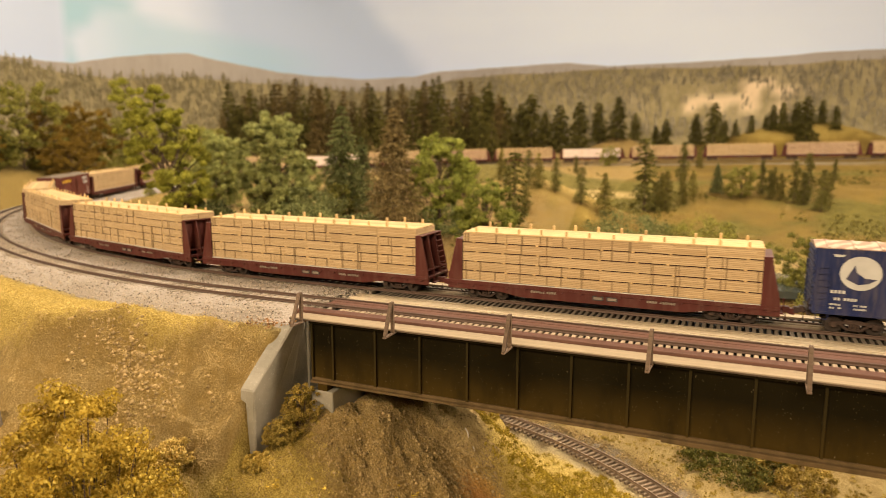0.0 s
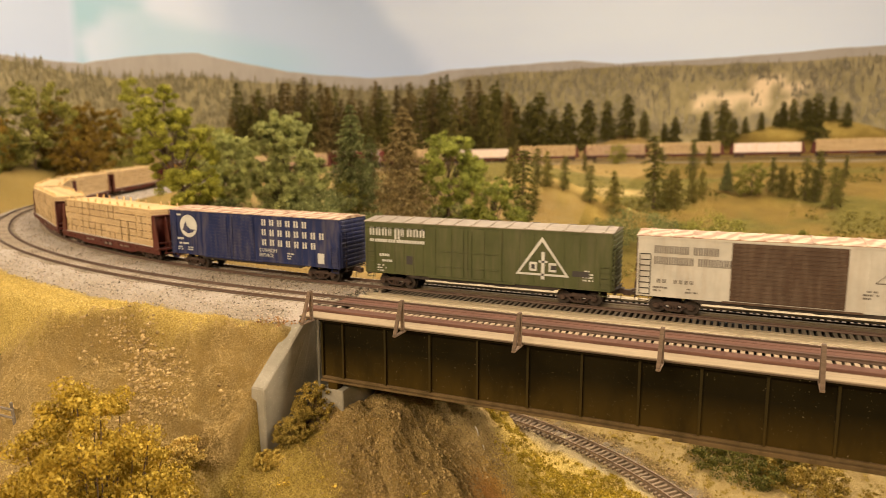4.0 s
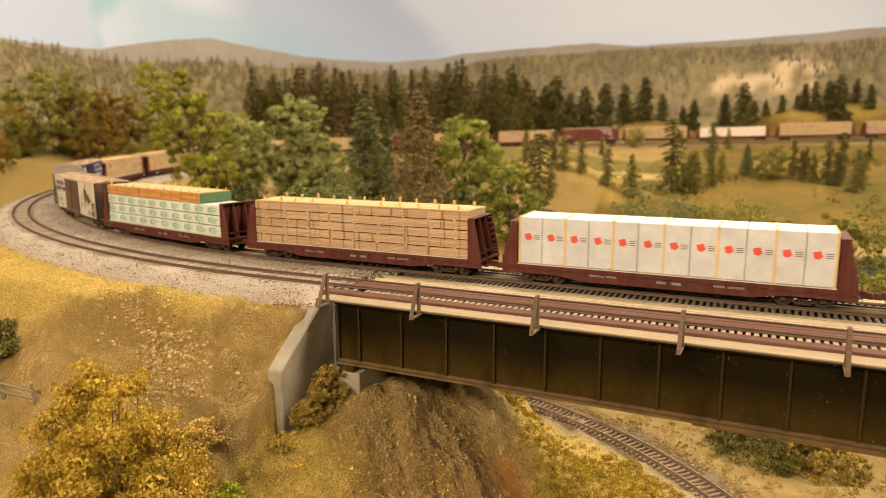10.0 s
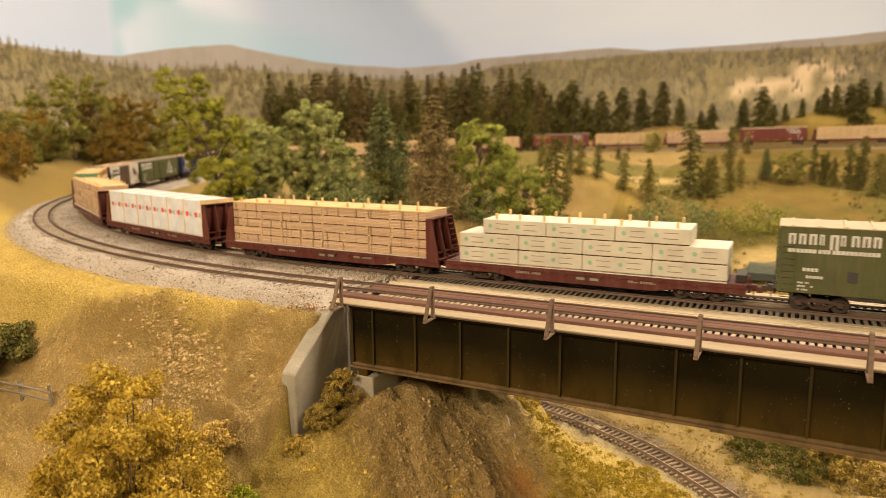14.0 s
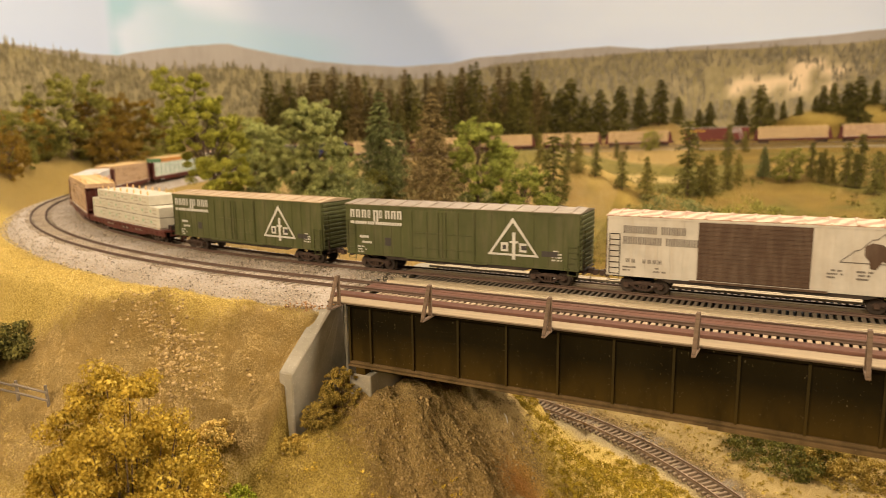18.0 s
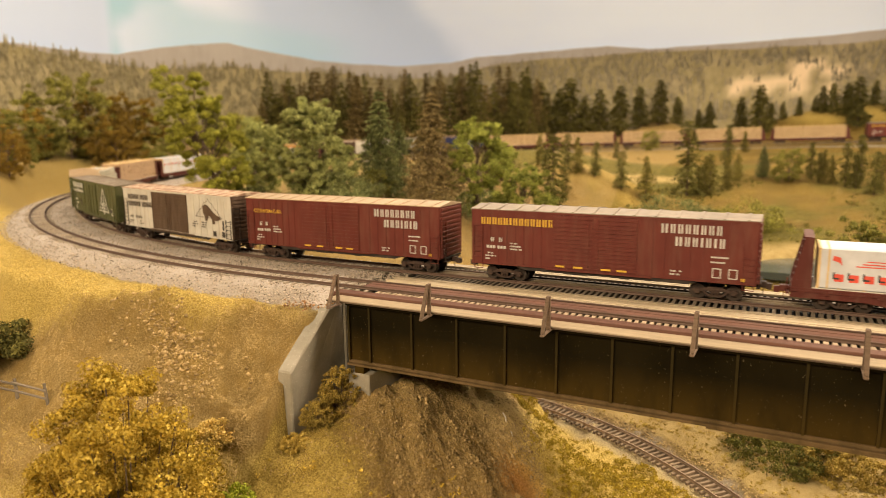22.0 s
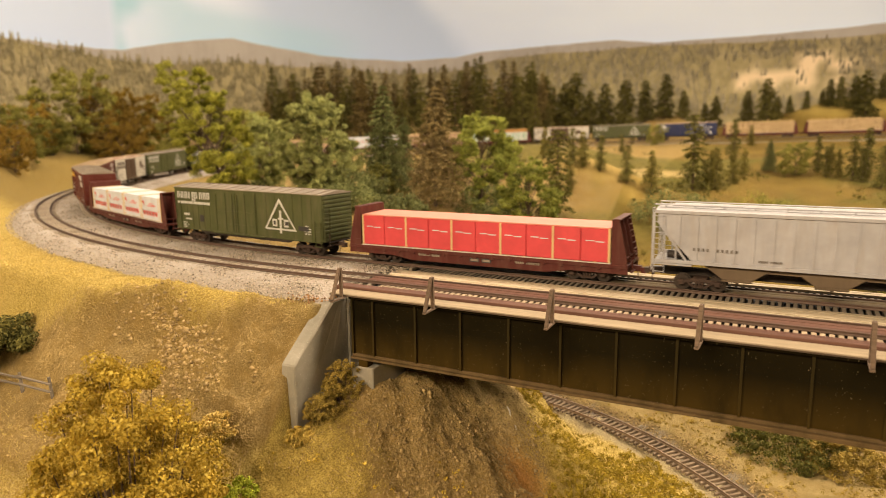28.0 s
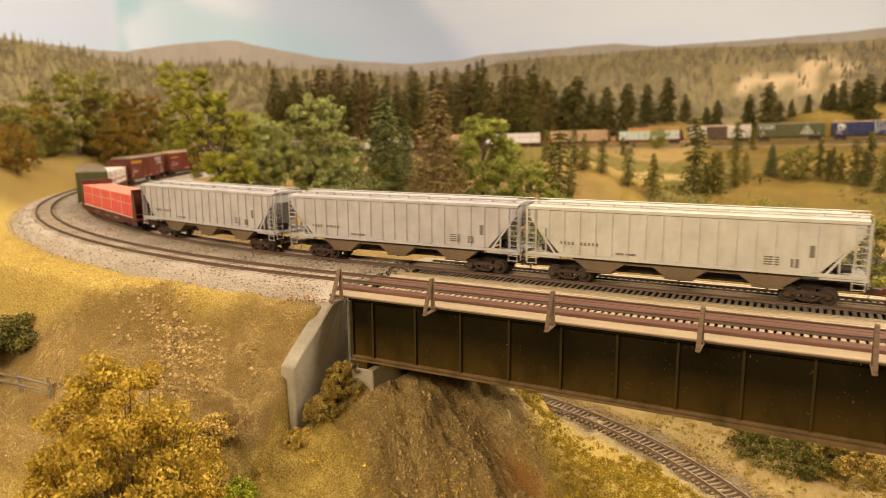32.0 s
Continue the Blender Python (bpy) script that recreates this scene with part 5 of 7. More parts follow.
def shrub(name, r, h, leaf, seed, label, lumps=40, per=60, size=0.0022, cat="bush", fluff=(0.16, 0.30)):
    rs = np.random.RandomState(seed)
    t = thing(name, label, cat)
    bm = bmesh.new()
    centres, radii = [], []
    for k in range(lumps):
        a, q, u = rs.uniform(0, 6.28), rs.uniform() ** 0.5, rs.uniform()
        p = (r * q * math.cos(a), r * q * math.sin(a), h * (0.12 + 0.85 * u * (1 - 0.6 * q * q)))
        centres.append(p)
        radii.append(r * rs.uniform(*fluff))
        if k % 2 == 0:
            tube(bm, (p[0] * 0.2, p[1] * 0.2, -0.004), p, h * 0.005, h * 0.002, 4, False)
    part("woody_base", bm, M["bark"], t)
    crown = new("foliage", quads_mesh("foliage", leaf_cloud(centres, radii, per, size, rs), leaf))
    crown.parent = t
    return t


def plant(template, h0, spots, used, label=""):
    """Sets a template tree, h0 tall, at spots of x, y and height; the first spot takes the template itself."""
    for i, (x, y, h) in enumerate(spots):
        k = h / h0
        m = pose(x, y, land_at(x, y) - 0.001, random.uniform(-2, 2), random.uniform(-2, 2), random.uniform(0, 360)) @ Matrix.Scale(k, 4)
        if template in used:
            ob = copy_thing(template, Matrix())
            ob.matrix_basis = m
        else:
            template.matrix_basis = m
            used.add(template)


USED = set()
LIME = [(-0.722, 0.756, 0.198)]
SAGE = [(-0.627, 0.817, 0.156), (-0.897, 1.009, 0.136), (-0.72, 1.022, 0.102)]
BRIGHT = [(-0.451, 1.025, 0.159), (-0.339, 0.941, 0.125), (-0.48, 1.208, 0.075)]
SPRUCE = [(-0.607, 0.977, 0.184), (-0.631, 1.079, 0.136), (-0.043, 1.627, 0.072)]
BROWN = [(-0.501, 0.957, 0.191)]
OLIVE_PINE = [(-0.423, 1.260, 0.063), (-0.347, 1.171, 0.060), (-0.340, 1.231, 0.067), (-0.474, 2.30, 0.042), (-0.216, 1.230, 0.080), (-0.134, 1.455, 0.085), (-0.148, 1.50, 0.075), (-0.111, 2.20, 0.064), (-0.092, 1.592, 0.061), (-0.105, 1.52, 0.07), (0.071, 1.662, 0.058), (0.165, 1.55, 0.07), (0.085, 1.60, 0.06), (-0.155, 1.46, 0.06)]
DARK_PINE = [(-0.342, 1.085, 0.148), (-0.359, 1.234, 0.068), (-0.309, 1.234, 0.067), (-0.439, 1.994, 0.057), (-0.260, 1.231, 0.071), (-0.174, 1.442, 0.154), (-0.130, 1.840, 0.101), (0.049, 1.639, 0.078), (0.108, 1.575, 0.091), (0.138, 1.629, 0.099), (0.151, 1.502, 0.085), (0.223, 1.992, 0.060), (-0.52, 2.516, 0.032), (0.125, 1.56, 0.07), (0.063, 1.60, 0.066)]
OLIVE_TREE = [(-0.382, 2.216, 0.062), (-1.473, 1.035, 0.185), (-1.323, 0.808, 0.107), (-1.418, 0.938, 0.085), (-1.178, 1.294, 0.150), (-1.467, 1.285, 0.135), (-0.589, 0.929, 0.054), (-0.834, 0.863, 0.054), (0.1, 0.995, 0.104), (0.007, 1.607, 0.070), (-1.36, 1.16, 0.085)]
AUTUMN = [(-1.42, 0.897, 0.105), (-1.476, 1.115, 0.150), (-1.474, 1.199, 0.145), (-1.378, 1.079, 0.110), (-1.242, 0.749, 0.085)]
FOREST_ROW = [(-0.87, 2.609, 0.204), (-0.911, 2.542, 0.193), (-0.765, 2.641, 0.24), (-0.669, 2.719, 0.197), (-0.587, 2.687, 0.201), (-0.522, 2.751, 0.164), (-0.444, 2.714, 0.174), (-0.382, 2.774, 0.113), (-0.27, 2.787, 0.12), (-0.092, 2.698, 0.178), (-0.16, 2.795, 0.125), (-0.023, 2.8, 0.066), (0.077, 2.799, 0.055), (0.174, 2.744, 0.119), (0.204, 2.692, 0.172), (0.256, 2.788, 0.091), (-1.482, 1.488, 0.165), (-0.966, 2.521, 0.183), (-1.468, 1.77, 0.175), (-0.72, 2.70, 0.17), (-0.82, 2.66, 0.19), (-0.93, 2.60, 0.20), (-0.31, 2.80, 0.09), (-0.06, 2.78, 0.08), (0.03, 2.79, 0.07), (0.10, 2.77, 0.10), (0.135, 2.76, 0.11), (0.30, 2.76, 0.09)]

lime = broadleaf("broadleaf_tree", 0.20, 0.044, M["leaf_lime"], 11, "tall lime-green broadleaf model tree inside the curve", lobes=40, per=1150, size=0.00095, lean=0.34, low=0.04, open_=0.25)
plant(lime, 0.20, LIME, USED)
lime.matrix_basis = pose(LIME[0][0], LIME[0][1], land_at(*LIME[0][:2]) - 0.001, 0, 0, 207) @ Matrix.Scale(LIME[0][2] / 0.20, 4)
plant(broadleaf("broadleaf_tree", 0.18, 0.047, M["leaf_sage"], 12, "full sage-green broadleaf model tree", lobes=54, per=560, size=0.0012, open_=-0.2, low=0.0), 0.18, SAGE, USED)
plant(broadleaf("broadleaf_tree", 0.15, 0.043, M["leaf_bright"], 13, "bright green broadleaf model tree", lobes=34, per=440, size=0.0013, open_=0.2, low=0.02), 0.15, BRIGHT, USED)
plant(conifer("spruce_tree", 0.19, 0.052, M["leaf_spruce"], 14, "grey-green spruce model tree", whorls=24, per=9, dense=90, size=0.0016), 0.19, SPRUCE, USED)
plant(conifer("spruce_tree", 0.18, 0.056, M["leaf_brown"], 15, "brownish spruce model tree", whorls=24, per=9, dense=90, size=0.0016), 0.18, BROWN, USED)
plant(conifer("pine_tree", 0.15, 0.032, M["leaf_midpine"], 16, "dark slim pine model tree", whorls=20, per=6, bare=0.08, ragged=0.85, taper=0.38, dense=48, size=0.0022), 0.15, DARK_PINE, USED)
plant(broadleaf("broadleaf_tree", 0.12, 0.05, M["leaf_olive"], 17, "rounded olive-green model tree", lobes=22, per=300, size=0.0015, open_=0.2), 0.12, OLIVE_TREE, USED)
plant(broadleaf("broadleaf_tree", 0.16, 0.065, M["leaf_rust"], 18, "rust and gold autumn model tree", lobes=24, per=340, size=0.0017, open_=0.2), 0.16, AUTUMN, USED)
plant(conifer("pine_tree", 0.12, 0.027, M["leaf_olive_dark"], 23, "olive-brown slim pine model tree", whorls=18, per=6, bare=0.06, ragged=0.85, taper=0.35, dense=48, size=0.0022), 0.12, OLIVE_PINE, USED)
plant(conifer("pine_tree", 0.18, 0.048, M["leaf_pine"], 19, "dark conifer before the far hills", whorls=16, per=7, ragged=0.5, size=0.0034, dense=50, taper=0.5), 0.18, FOREST_ROW, USED)


def forest_band():
    """The dark wood behind the loop: single conifers in uneven rows."""
    rs = np.random.RandomState(41)
    dark = conifer("pine_tree", 0.24, 0.055, M["leaf_pine"], 20, "dark conifer in the wood behind the loop", whorls=16, per=6, ragged=0.5, size=0.004, dense=36)
    brown = conifer("pine_tree", 0.22, 0.050, M["forest_brown"], 22, "brown-green conifer in the wood behind the loop", whorls=16, per=6, ragged=0.5, size=0.004, dense=36)
    a, b = [], []
    for i in range(64):
        az = radians(-41 + 23.5 * (i + rs.uniform(-0.4, 0.4)) / 64)
        d = rs.uniform(2.35, 2.8)
        (a if rs.uniform() < 0.5 else b).append((d * math.sin(az), d * math.cos(az), rs.uniform(0.15, 0.25)))
    plant(dark, 0.24, a, USED)
    plant(brown, 0.22, b, USED)


forest_band()

# shrubs and weeds by the bridge
def set_down(ob, x, y, sink=0.003, turn=0):
    ob.matrix_basis = pose(x, y, land_at(x, y) - sink, 0, 0, turn)


set_down(shrub("bush", 0.046, 0.140, M["leaf_gold"], 31, "large bushy golden-yellow shrub on the slope", lumps=430, per=230, size=0.00098, fluff=(0.08, 0.19)), -0.284, 0.207)
set_down(shrub("bush", 0.030, 0.030, M["leaf_midpine"], 32, "low dark green bush above the fence", lumps=60, per=170, size=0.0013), -0.488, 0.274)
set_down(shrub("bush", 0.015, 0.022, M["leaf_limeade"], 33, "small bright green shrub at the slope's foot", lumps=70, per=120, size=0.0008, fluff=(0.1, 0.22)), -0.261, 0.257)
set_down(shrub("bush", 0.040, 0.024, M["leaf_olive"], 34, "dark olive-green shrubs beside the valley track", lumps=120, per=90, size=0.0011, fluff=(0.07, 0.17)), 0.012, 0.585)
set_down(shrub("bush", 0.032, 0.026, M["grass_gold"], 35, "olive shrub beside the valley track", lumps=100, per=90, size=0.0011, fluff=(0.07, 0.17)), 0.055, 0.575)
set_down(shrub("weeds", 0.014, 0.030, M["weed_brown"], 36, "brown and gold weeds at the wing wall's foot", lumps=200, per=60, size=0.00055, cat="weeds", fluff=(0.07, 0.18)), -0.2475, 0.343)
set_down(shrub("weeds", 0.012, 0.022, M["weed_brown"], 38, "brown and gold weeds at the wing wall's foot", lumps=180, per=60, size=0.00055, cat="weeds", fluff=(0.07, 0.18)), -0.2485, 0.322)
set_down(shrub("weeds", 0.010, 0.010, M["grass_gold"], 37, "golden weeds at the wing wall's foot", lumps=110, per=44, size=0.0007, cat="weeds", fluff=(0.08, 0.2)), -0.251, 0.303)
set_down(shrub("weeds", 0.014, 0.013, M["straw"], 39, "tuft of pale yellow dry grass on the slope", lumps=120, per=44, size=0.0008, cat="weeds", fluff=(0.08, 0.2)), -0.296, 0.283)
for x, y, r in ((-0.43, 1.0, 0.06), (-0.16, 1.15, 0.07), (-0.05, 1.16, 0.06), (-0.62, 0.86, 0.07), (0.12, 0.915, 0.04), (-0.30, 0.98, 0.05), (-0.56, 0.80, 0.045), (-0.50, 0.845, 0.04), (-0.71, 0.775, 0.04)):
    set_down(shrub("bush", r, r * 0.9, M["leaf_spruce"] if x < -0.1 else M["leaf_olive"], int(40 + 100 * r), "green shrub behind the tracks", lumps=36, per=160, size=0.0017), x, y)


def forest_cones(name, spots, material, label, tiers=5):
    """Far conifers too small to tell apart, joined: ragged stacks of small fans."""
    rs = np.random.RandomState(len(spots))
    v, f = [], []
    for x, y, z, h in spots:
        r = h * rs.uniform(0.12, 0.2)
        for w in range(tiers):
            g = w / tiers
            rr, zz = r * (1 - g) ** 0.8 * rs.uniform(0.8, 1.2), z + h * (0.08 + 0.86 * g)
            tipz = z + h * min(1.0, 0.08 + 0.86 * g + 0.34)
            n, i0, a0 = 7, len(v), rs.uniform(0, 6)
            for k in range(n):
                q = rs.uniform(0.55, 1.25)
                v.append((x + rr * q * math.cos(a0 + k * 0.8976), y + rr * q * math.sin(a0 + k * 0.8976), zz + rs.uniform(-0.03, 0.02) * h))
            v.append((x, y, tipz))
            f += [(i0 + k, i0 + (k + 1) % n, i0 + n) for k in range(n)]
    return tagged(new(name, soup(name, v, f, material)), label, "forest", kind="stuff")


def hill_spots(n, u0, u1, k0, k1, hmin, hmax, seed):
    rs = np.random.RandomState(seed)
    out = []
    for _ in range(n):
        u, k = rs.uniform(u0, u1), rs.uniform(k0, k1)
        if abs(u - 5.26) < 0.22 and 0.48 < k < 0.83 and rs.uniform() < 0.85:
            continue
        x, y, nx, ny = wall_line(u)
        o = 0.06 + 0.34 * (1 - k) ** 1.3
        out.append((x + nx * o, y + ny * o, mid_ridge(u) * k - 0.01, rs.uniform(hmin, hmax)))
    return out


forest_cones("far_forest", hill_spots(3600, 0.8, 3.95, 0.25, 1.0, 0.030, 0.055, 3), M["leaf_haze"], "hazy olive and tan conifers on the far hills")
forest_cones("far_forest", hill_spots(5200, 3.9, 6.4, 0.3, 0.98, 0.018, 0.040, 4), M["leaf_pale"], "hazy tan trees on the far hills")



clump_cover("mustard_cover", scatter(11000, -0.19, 0.06, 0.33, 0.60, valley_side, 11), 0.0022, M["leaf_mustard"], "mustard-yellow ground foam beside the valley track", 1)
clump_cover("olive_cover", scatter(3000, -0.19, 0.20, 0.50, 0.75, beyond_valley, 12), 0.0020, M["grass_gold"], "thin olive-gold ground foam beyond the valley track", 2)
clump_cover("meadow_scrub", scatter(9000, -0.85, 0.45, 0.95, 2.2, lambda x, y, z: smooth(fbm(x, y, 0.20, 4, 44), 0.0, 0.22) * (np.hypot((x - 0.13) / 0.14, (y - 1.03) / 0.06) > 1.3)
                                      * (near_line(x, y, LINE)[0] > 0.06), 14), 0.0042, M["leaf_olive_dark"], "low olive scrub on the meadow", 4)
clump_cover("weed_cover", scatter(700, -0.26, -0.14, 0.24, 0.36, lambda x, y, z: 0.7 * smooth(fbm(x, y, 0.04, 3, 99), 0.0, 0.3), 13), 0.0016, M["leaf_gold"], "golden weeds below the wing wall", 3)

# ---- the train ----
K = 0.001


def mm(bm, *a):
    return box(bm, *a, k=K)


def truck_meshes():
    bm = bmesh.new()
    mm(bm, -4, 4, -9, 9, 5, 8)
    mm(bm, -2, 2, -12, 12, 4.5, 7)
    bolster = mesh_of("bolster", bm, M["truck"], 0.0002)
    bm = bmesh.new()
    prism(bm, [(-13.0, 5.6), (-11.6, 7.2), (-6, 7.0), (-3.6, 8.2), (3.6, 8.2), (6, 7.0), (11.6, 7.2), (13.0, 5.6), (11.6, 4.2), (7.6, 5.2), (6.2, 5.6), (3.6, 6.2), (-3.6, 6.2), (-6.2, 5.6), (-7.6, 5.2), (-11.6, 4.2)], -0.9, 0.9, "y", K)
    prism(bm, [(-7.6, 5.2), (-6.0, 5.5), (-3.2, 3.2), (3.2, 3.2), (6.0, 5.5), (7.6, 5.2), (3.8, 2.0), (-3.8, 2.0)], -0.8, 0.8, "y", K)
    for x in (-10.2, 10.2):
        mm(bm, x - 1.6, x + 1.6, -1.6, 1.6, 3.8, 6.9)
    for x in (-1.9, 0, 1.9):
        mm(bm, x - 0.6, x + 0.6, -1.3, 1.3, 3.0, 6.4)
    side = mesh_of("sideframe", bm, M["truck"], 0.0002)
    bm = bmesh.new()
    tube(bm, (0, -0.0115, 0), (0, 0.0115, 0), 0.0009, 0.0009, 8)
    for sgn in (-1, 1):
        tube(bm, (0, sgn * 0.0074, 0), (0, sgn * 0.0096, 0), 0.0048, 0.0046, 20)
        tube(bm, (0, sgn * 0.0068, 0), (0, sgn * 0.0074, 0), 0.0054, 0.0054, 20)
        tube(bm, (0, sgn * 0.0096, 0), (0, sgn * 0.0100, 0), 0.0022, 0.0018, 10)
    return bolster, side, mesh_of("wheelset", bm, M["wheel"])


TRUCK = truck_meshes()


def add_truck(parent, x):
    t = piece("truck", TRUCK[0], parent, pose(x * K, 0, 0))
    for y in (-11.6, 11.6):
        piece("sideframe", TRUCK[1], t, pose(0, y * K, 0))
    for dx in (-10.2, 10.2):
        piece("wheelset", TRUCK[2], t, pose(dx * K, 0, 0.0048))
    return t


def add_couplers(parent, half, mat):
    for sgn in (-1, 1):
        bm = bmesh.new()
        a, b = sorted((sgn * (half - 3), sgn * (half + 5.4)))
        mm(bm, a, b, -2.4, 2.4, 8.4, 12.0)
        a, b = sorted((sgn * (half + 5.2), sgn * (half + 8.4)))
        mm(bm, a, b, -2.0, 2.0, 7.4, 11.0)
        a, b = sorted((sgn * (half + 3.0), sgn * (half + 3.6)))
        tube(bm, (a * K, 0.0008, 0.008), (a * K, 0.0022, 0.0035), 0.0004, 0.0003, 5)
        tube(bm, (sgn * (half + 1.6) * K, 0.011, 0.0095), (sgn * (half + 1.6) * K, 0.011, 0.0190), 0.0005, 0.0005, 6)
        mm(bm, *sorted((sgn * (half + 0.2), sgn * (half + 2.2))), -1.0, 12.0, 9.2, 10.0)
        part("coupler", bm, mat, parent, bevel=0.0002)


def ladder(bm, x, y, z0, z1, width, along="x", step=3.6):
    """Two stiles and rungs on a side (along x) or an end (along y), standing off by half a millimetre."""
    n = int((z1 - z0) / step)
    for d in (0, width):
        if along == "x":
            mm(bm, x + d - 0.2, x + d + 0.2, y - 0.25, y + 0.25, z0, z1)
        else:
            mm(bm, x - 0.25, x + 0.25, y + d - 0.2, y + d + 0.2, z0, z1)
    for i in range(n + 1):
        z = z0 + 0.8 + i * step
        if along == "x":
            mm(bm, x, x + width, y - 0.2, y + 0.2, z - 0.22, z + 0.22)
        else:
            mm(bm, x - 0.2, x + 0.2, y, y + width, z - 0.22, z + 0.22)


def letters(bm, x, z, height, widths, y, gap=0.28, seed=1):
    """A word as plain upright bars: widths of its blocks in letter heights, run to -x on the left side."""
    for w in widths:
        if w > 0.3 and height > 2.2:
            for a, b in ((0.0, 0.36), (0.64, 1.0)):
                mm(bm, x - b * w * height, x - a * w * height, y - 0.06, y + 0.10, z, z + height)
        elif w > 0:
            mm(bm, x - w * height, x, y - 0.06, y + 0.10, z, z + height)
        x -= (abs(w) + gap) * height
    return x


def stencil(parent, words, x, z, height, material, label):
    """Words in the built-in letters on both sides of a car, from x to the car's rear on its left side."""
    cu = bpy.data.curves.new("stencilled_words", "FONT")
    cu.body, cu.size, cu.extrude = words, height * 1.42 * K, 0.00006
    ob = bpy.data.objects.new("stencilled_words", cu)
    me = bpy.data.meshes.new_from_object(ob)
    bpy.data.objects.remove(ob)
    me.materials.append(material)
    for turn in (0, 180):
        w = piece("stencilled_words", me, parent, pose(0, 0, 0, 0, 0, turn) @ pose(x * K, (Y + 0.02) * K, z * K, 90, 0, 180))
        tagged(w, label)


def both_sides(draw, material, name, parent, label=""):
    """Draws on the left side, and again turned half round for the right side."""
    for turn in (0, 180):
        bm = bmesh.new()
        draw(bm)
        bmesh.ops.rotate(bm, verts=bm.verts, cent=(0, 0, 0), matrix=Matrix.Rotation(radians(turn), 3, "Z"))
        ob = part(name, bm, material, parent, label)
        if "lettering" in name or "printed" in name or name == "data_panel":
            tagged(ob, kind="stuff")


HALF, WID, SILL, EAVE = 90.2, 17.6, 12.2, 49.6


def boxcar(label, side_mat, roof_mat, door_mat, style, sill_mat=None):
    """A fifty-foot boxcar: ribbed sides, corrugated ends, ribbed roof, doors, ladders, sill and trucks."""
    c = thing("boxcar", label, "freight car", "cars of the train")
    bm = bmesh.new()
    mm(bm, -HALF, HALF, -WID, WID, SILL, EAVE)
    body = part("body", bm, side_mat, c, bevel=0.0003)
    bm = bmesh.new()
    d0, d1 = style["door"]
    ribs = style.get("ribs", 7)
    for sgn in (-1, 1):
        for lo, hi in ((-HALF + 1, d0 - 1.5), (d1 + 1.5, HALF - 1)):
            n = ribs
            for i in range(1, n):
                x = lo + (hi - lo) * i / n
                xx = x * sgn
                mm(bm, xx - 0.45, xx + 0.45, sgn * WID - 0.1, sgn * WID + 0.28, SILL + 0.8, EAVE - 1.2)
        mm(bm, -HALF, HALF, sgn * WID - 0.2, sgn * WID + 0.45, EAVE - 1.2, EAVE + 0.2)
        mm(bm, -HALF, HALF, sgn * WID - 0.2, sgn * WID + 0.35, SILL - 0.1, SILL + 0.9)
    part("side_ribs", bm, side_mat, body)
    for sgn in (-1, 1):
        bm = bmesh.new()
        for i in range(11):
            z = SILL + 2.2 + i * 3.3
            a, b = sorted((sgn * HALF, sgn * (HALF + 1.1)))
            prism(bm, [(-WID + 1.5, z - 1.0), (WID - 1.5, z - 1.0), (WID - 2.2, z + 1.0), (-WID + 2.2, z + 1.0)], a, b, "x", K)
        end_mat = style.get("end") or side_mat
        part("end_corrugations", bm, end_mat, body, bevel=0.0002)
        bm = bmesh.new()
        mm(bm, *sorted((sgn * (HALF + 0.02), sgn * (HALF + 0.35))), -WID + 0.2, WID - 0.2, SILL + 0.2, EAVE - 0.2)
        part("end_sheet", bm, end_mat, body)
    # doors
    for sgn in (-1, 1):
        bm = bmesh.new()
        a, b = (d0, d1) if sgn > 0 else (-d1, -d0)
        ys = sorted((sgn * WID, sgn * (WID + 0.55)))
        mm(bm, a, b, ys[0], ys[1], SILL + 1.0, EAVE - 1.6)
        door = part("door", bm, door_mat, c, style.get("door_label", ""))
        bm = bmesh.new()
        ys = sorted((sgn * (WID + 0.5), sgn * (WID + 1.05)))
        if style["door_kind"] == "ribbed":
            n = 13
            for i in range(n):
                z = SILL + 2.4 + (EAVE - SILL - 5.4) * i / (n - 1)
                for q0, q1 in ((a + 0.7, (a + b) / 2 - 0.5), ((a + b) / 2 + 0.5, b - 0.7)):
                    mm(bm, q0, q1, ys[0], ys[1], z - 0.75, z + 0.55)
        else:
            for x in np.linspace(a + 1, b - 1, 5):
                mm(bm, x - 0.3, x + 0.3, ys[0], ys[1], SILL + 2, EAVE - 3)
            for z in (SILL + 8, SILL + 19):
                mm(bm, a + 3, b - 3, ys[0], ys[1], z - 0.3, z + 0.3)
        tagged(part("door_ribs", bm, door_mat, door), kind="stuff")
        bm = bmesh.new()
        ys = sorted((sgn * (WID + 1.0), sgn * (WID + 1.4)))
        for x in ((a + b) / 2 - 3, (a + b) / 2 + 3):
            mm(bm, x - 0.25, x + 0.25, ys[0], ys[1], SILL + 2, EAVE - 3)
        mm(bm, a - 9, b + 4, sorted((sgn * WID, sgn * (WID + 1.3)))[0], sorted((sgn * WID, sgn * (WID + 1.3)))[1], SILL - 0.6, SILL + 0.6)
        part("lock_rod", bm, door_mat, door)
    # roof
    bm = bmesh.new()
    prism(bm, [(-WID - 0.5, EAVE), (WID + 0.5, EAVE), (WID + 0.5, EAVE + 0.5), (0, EAVE + 2.6), (-WID - 0.5, EAVE + 0.5)], -HALF - 0.8, HALF + 0.8, "x", K)
    roof = part("roof", bm, roof_mat, c, style.get("roof_label", ""))
    bm = bmesh.new()
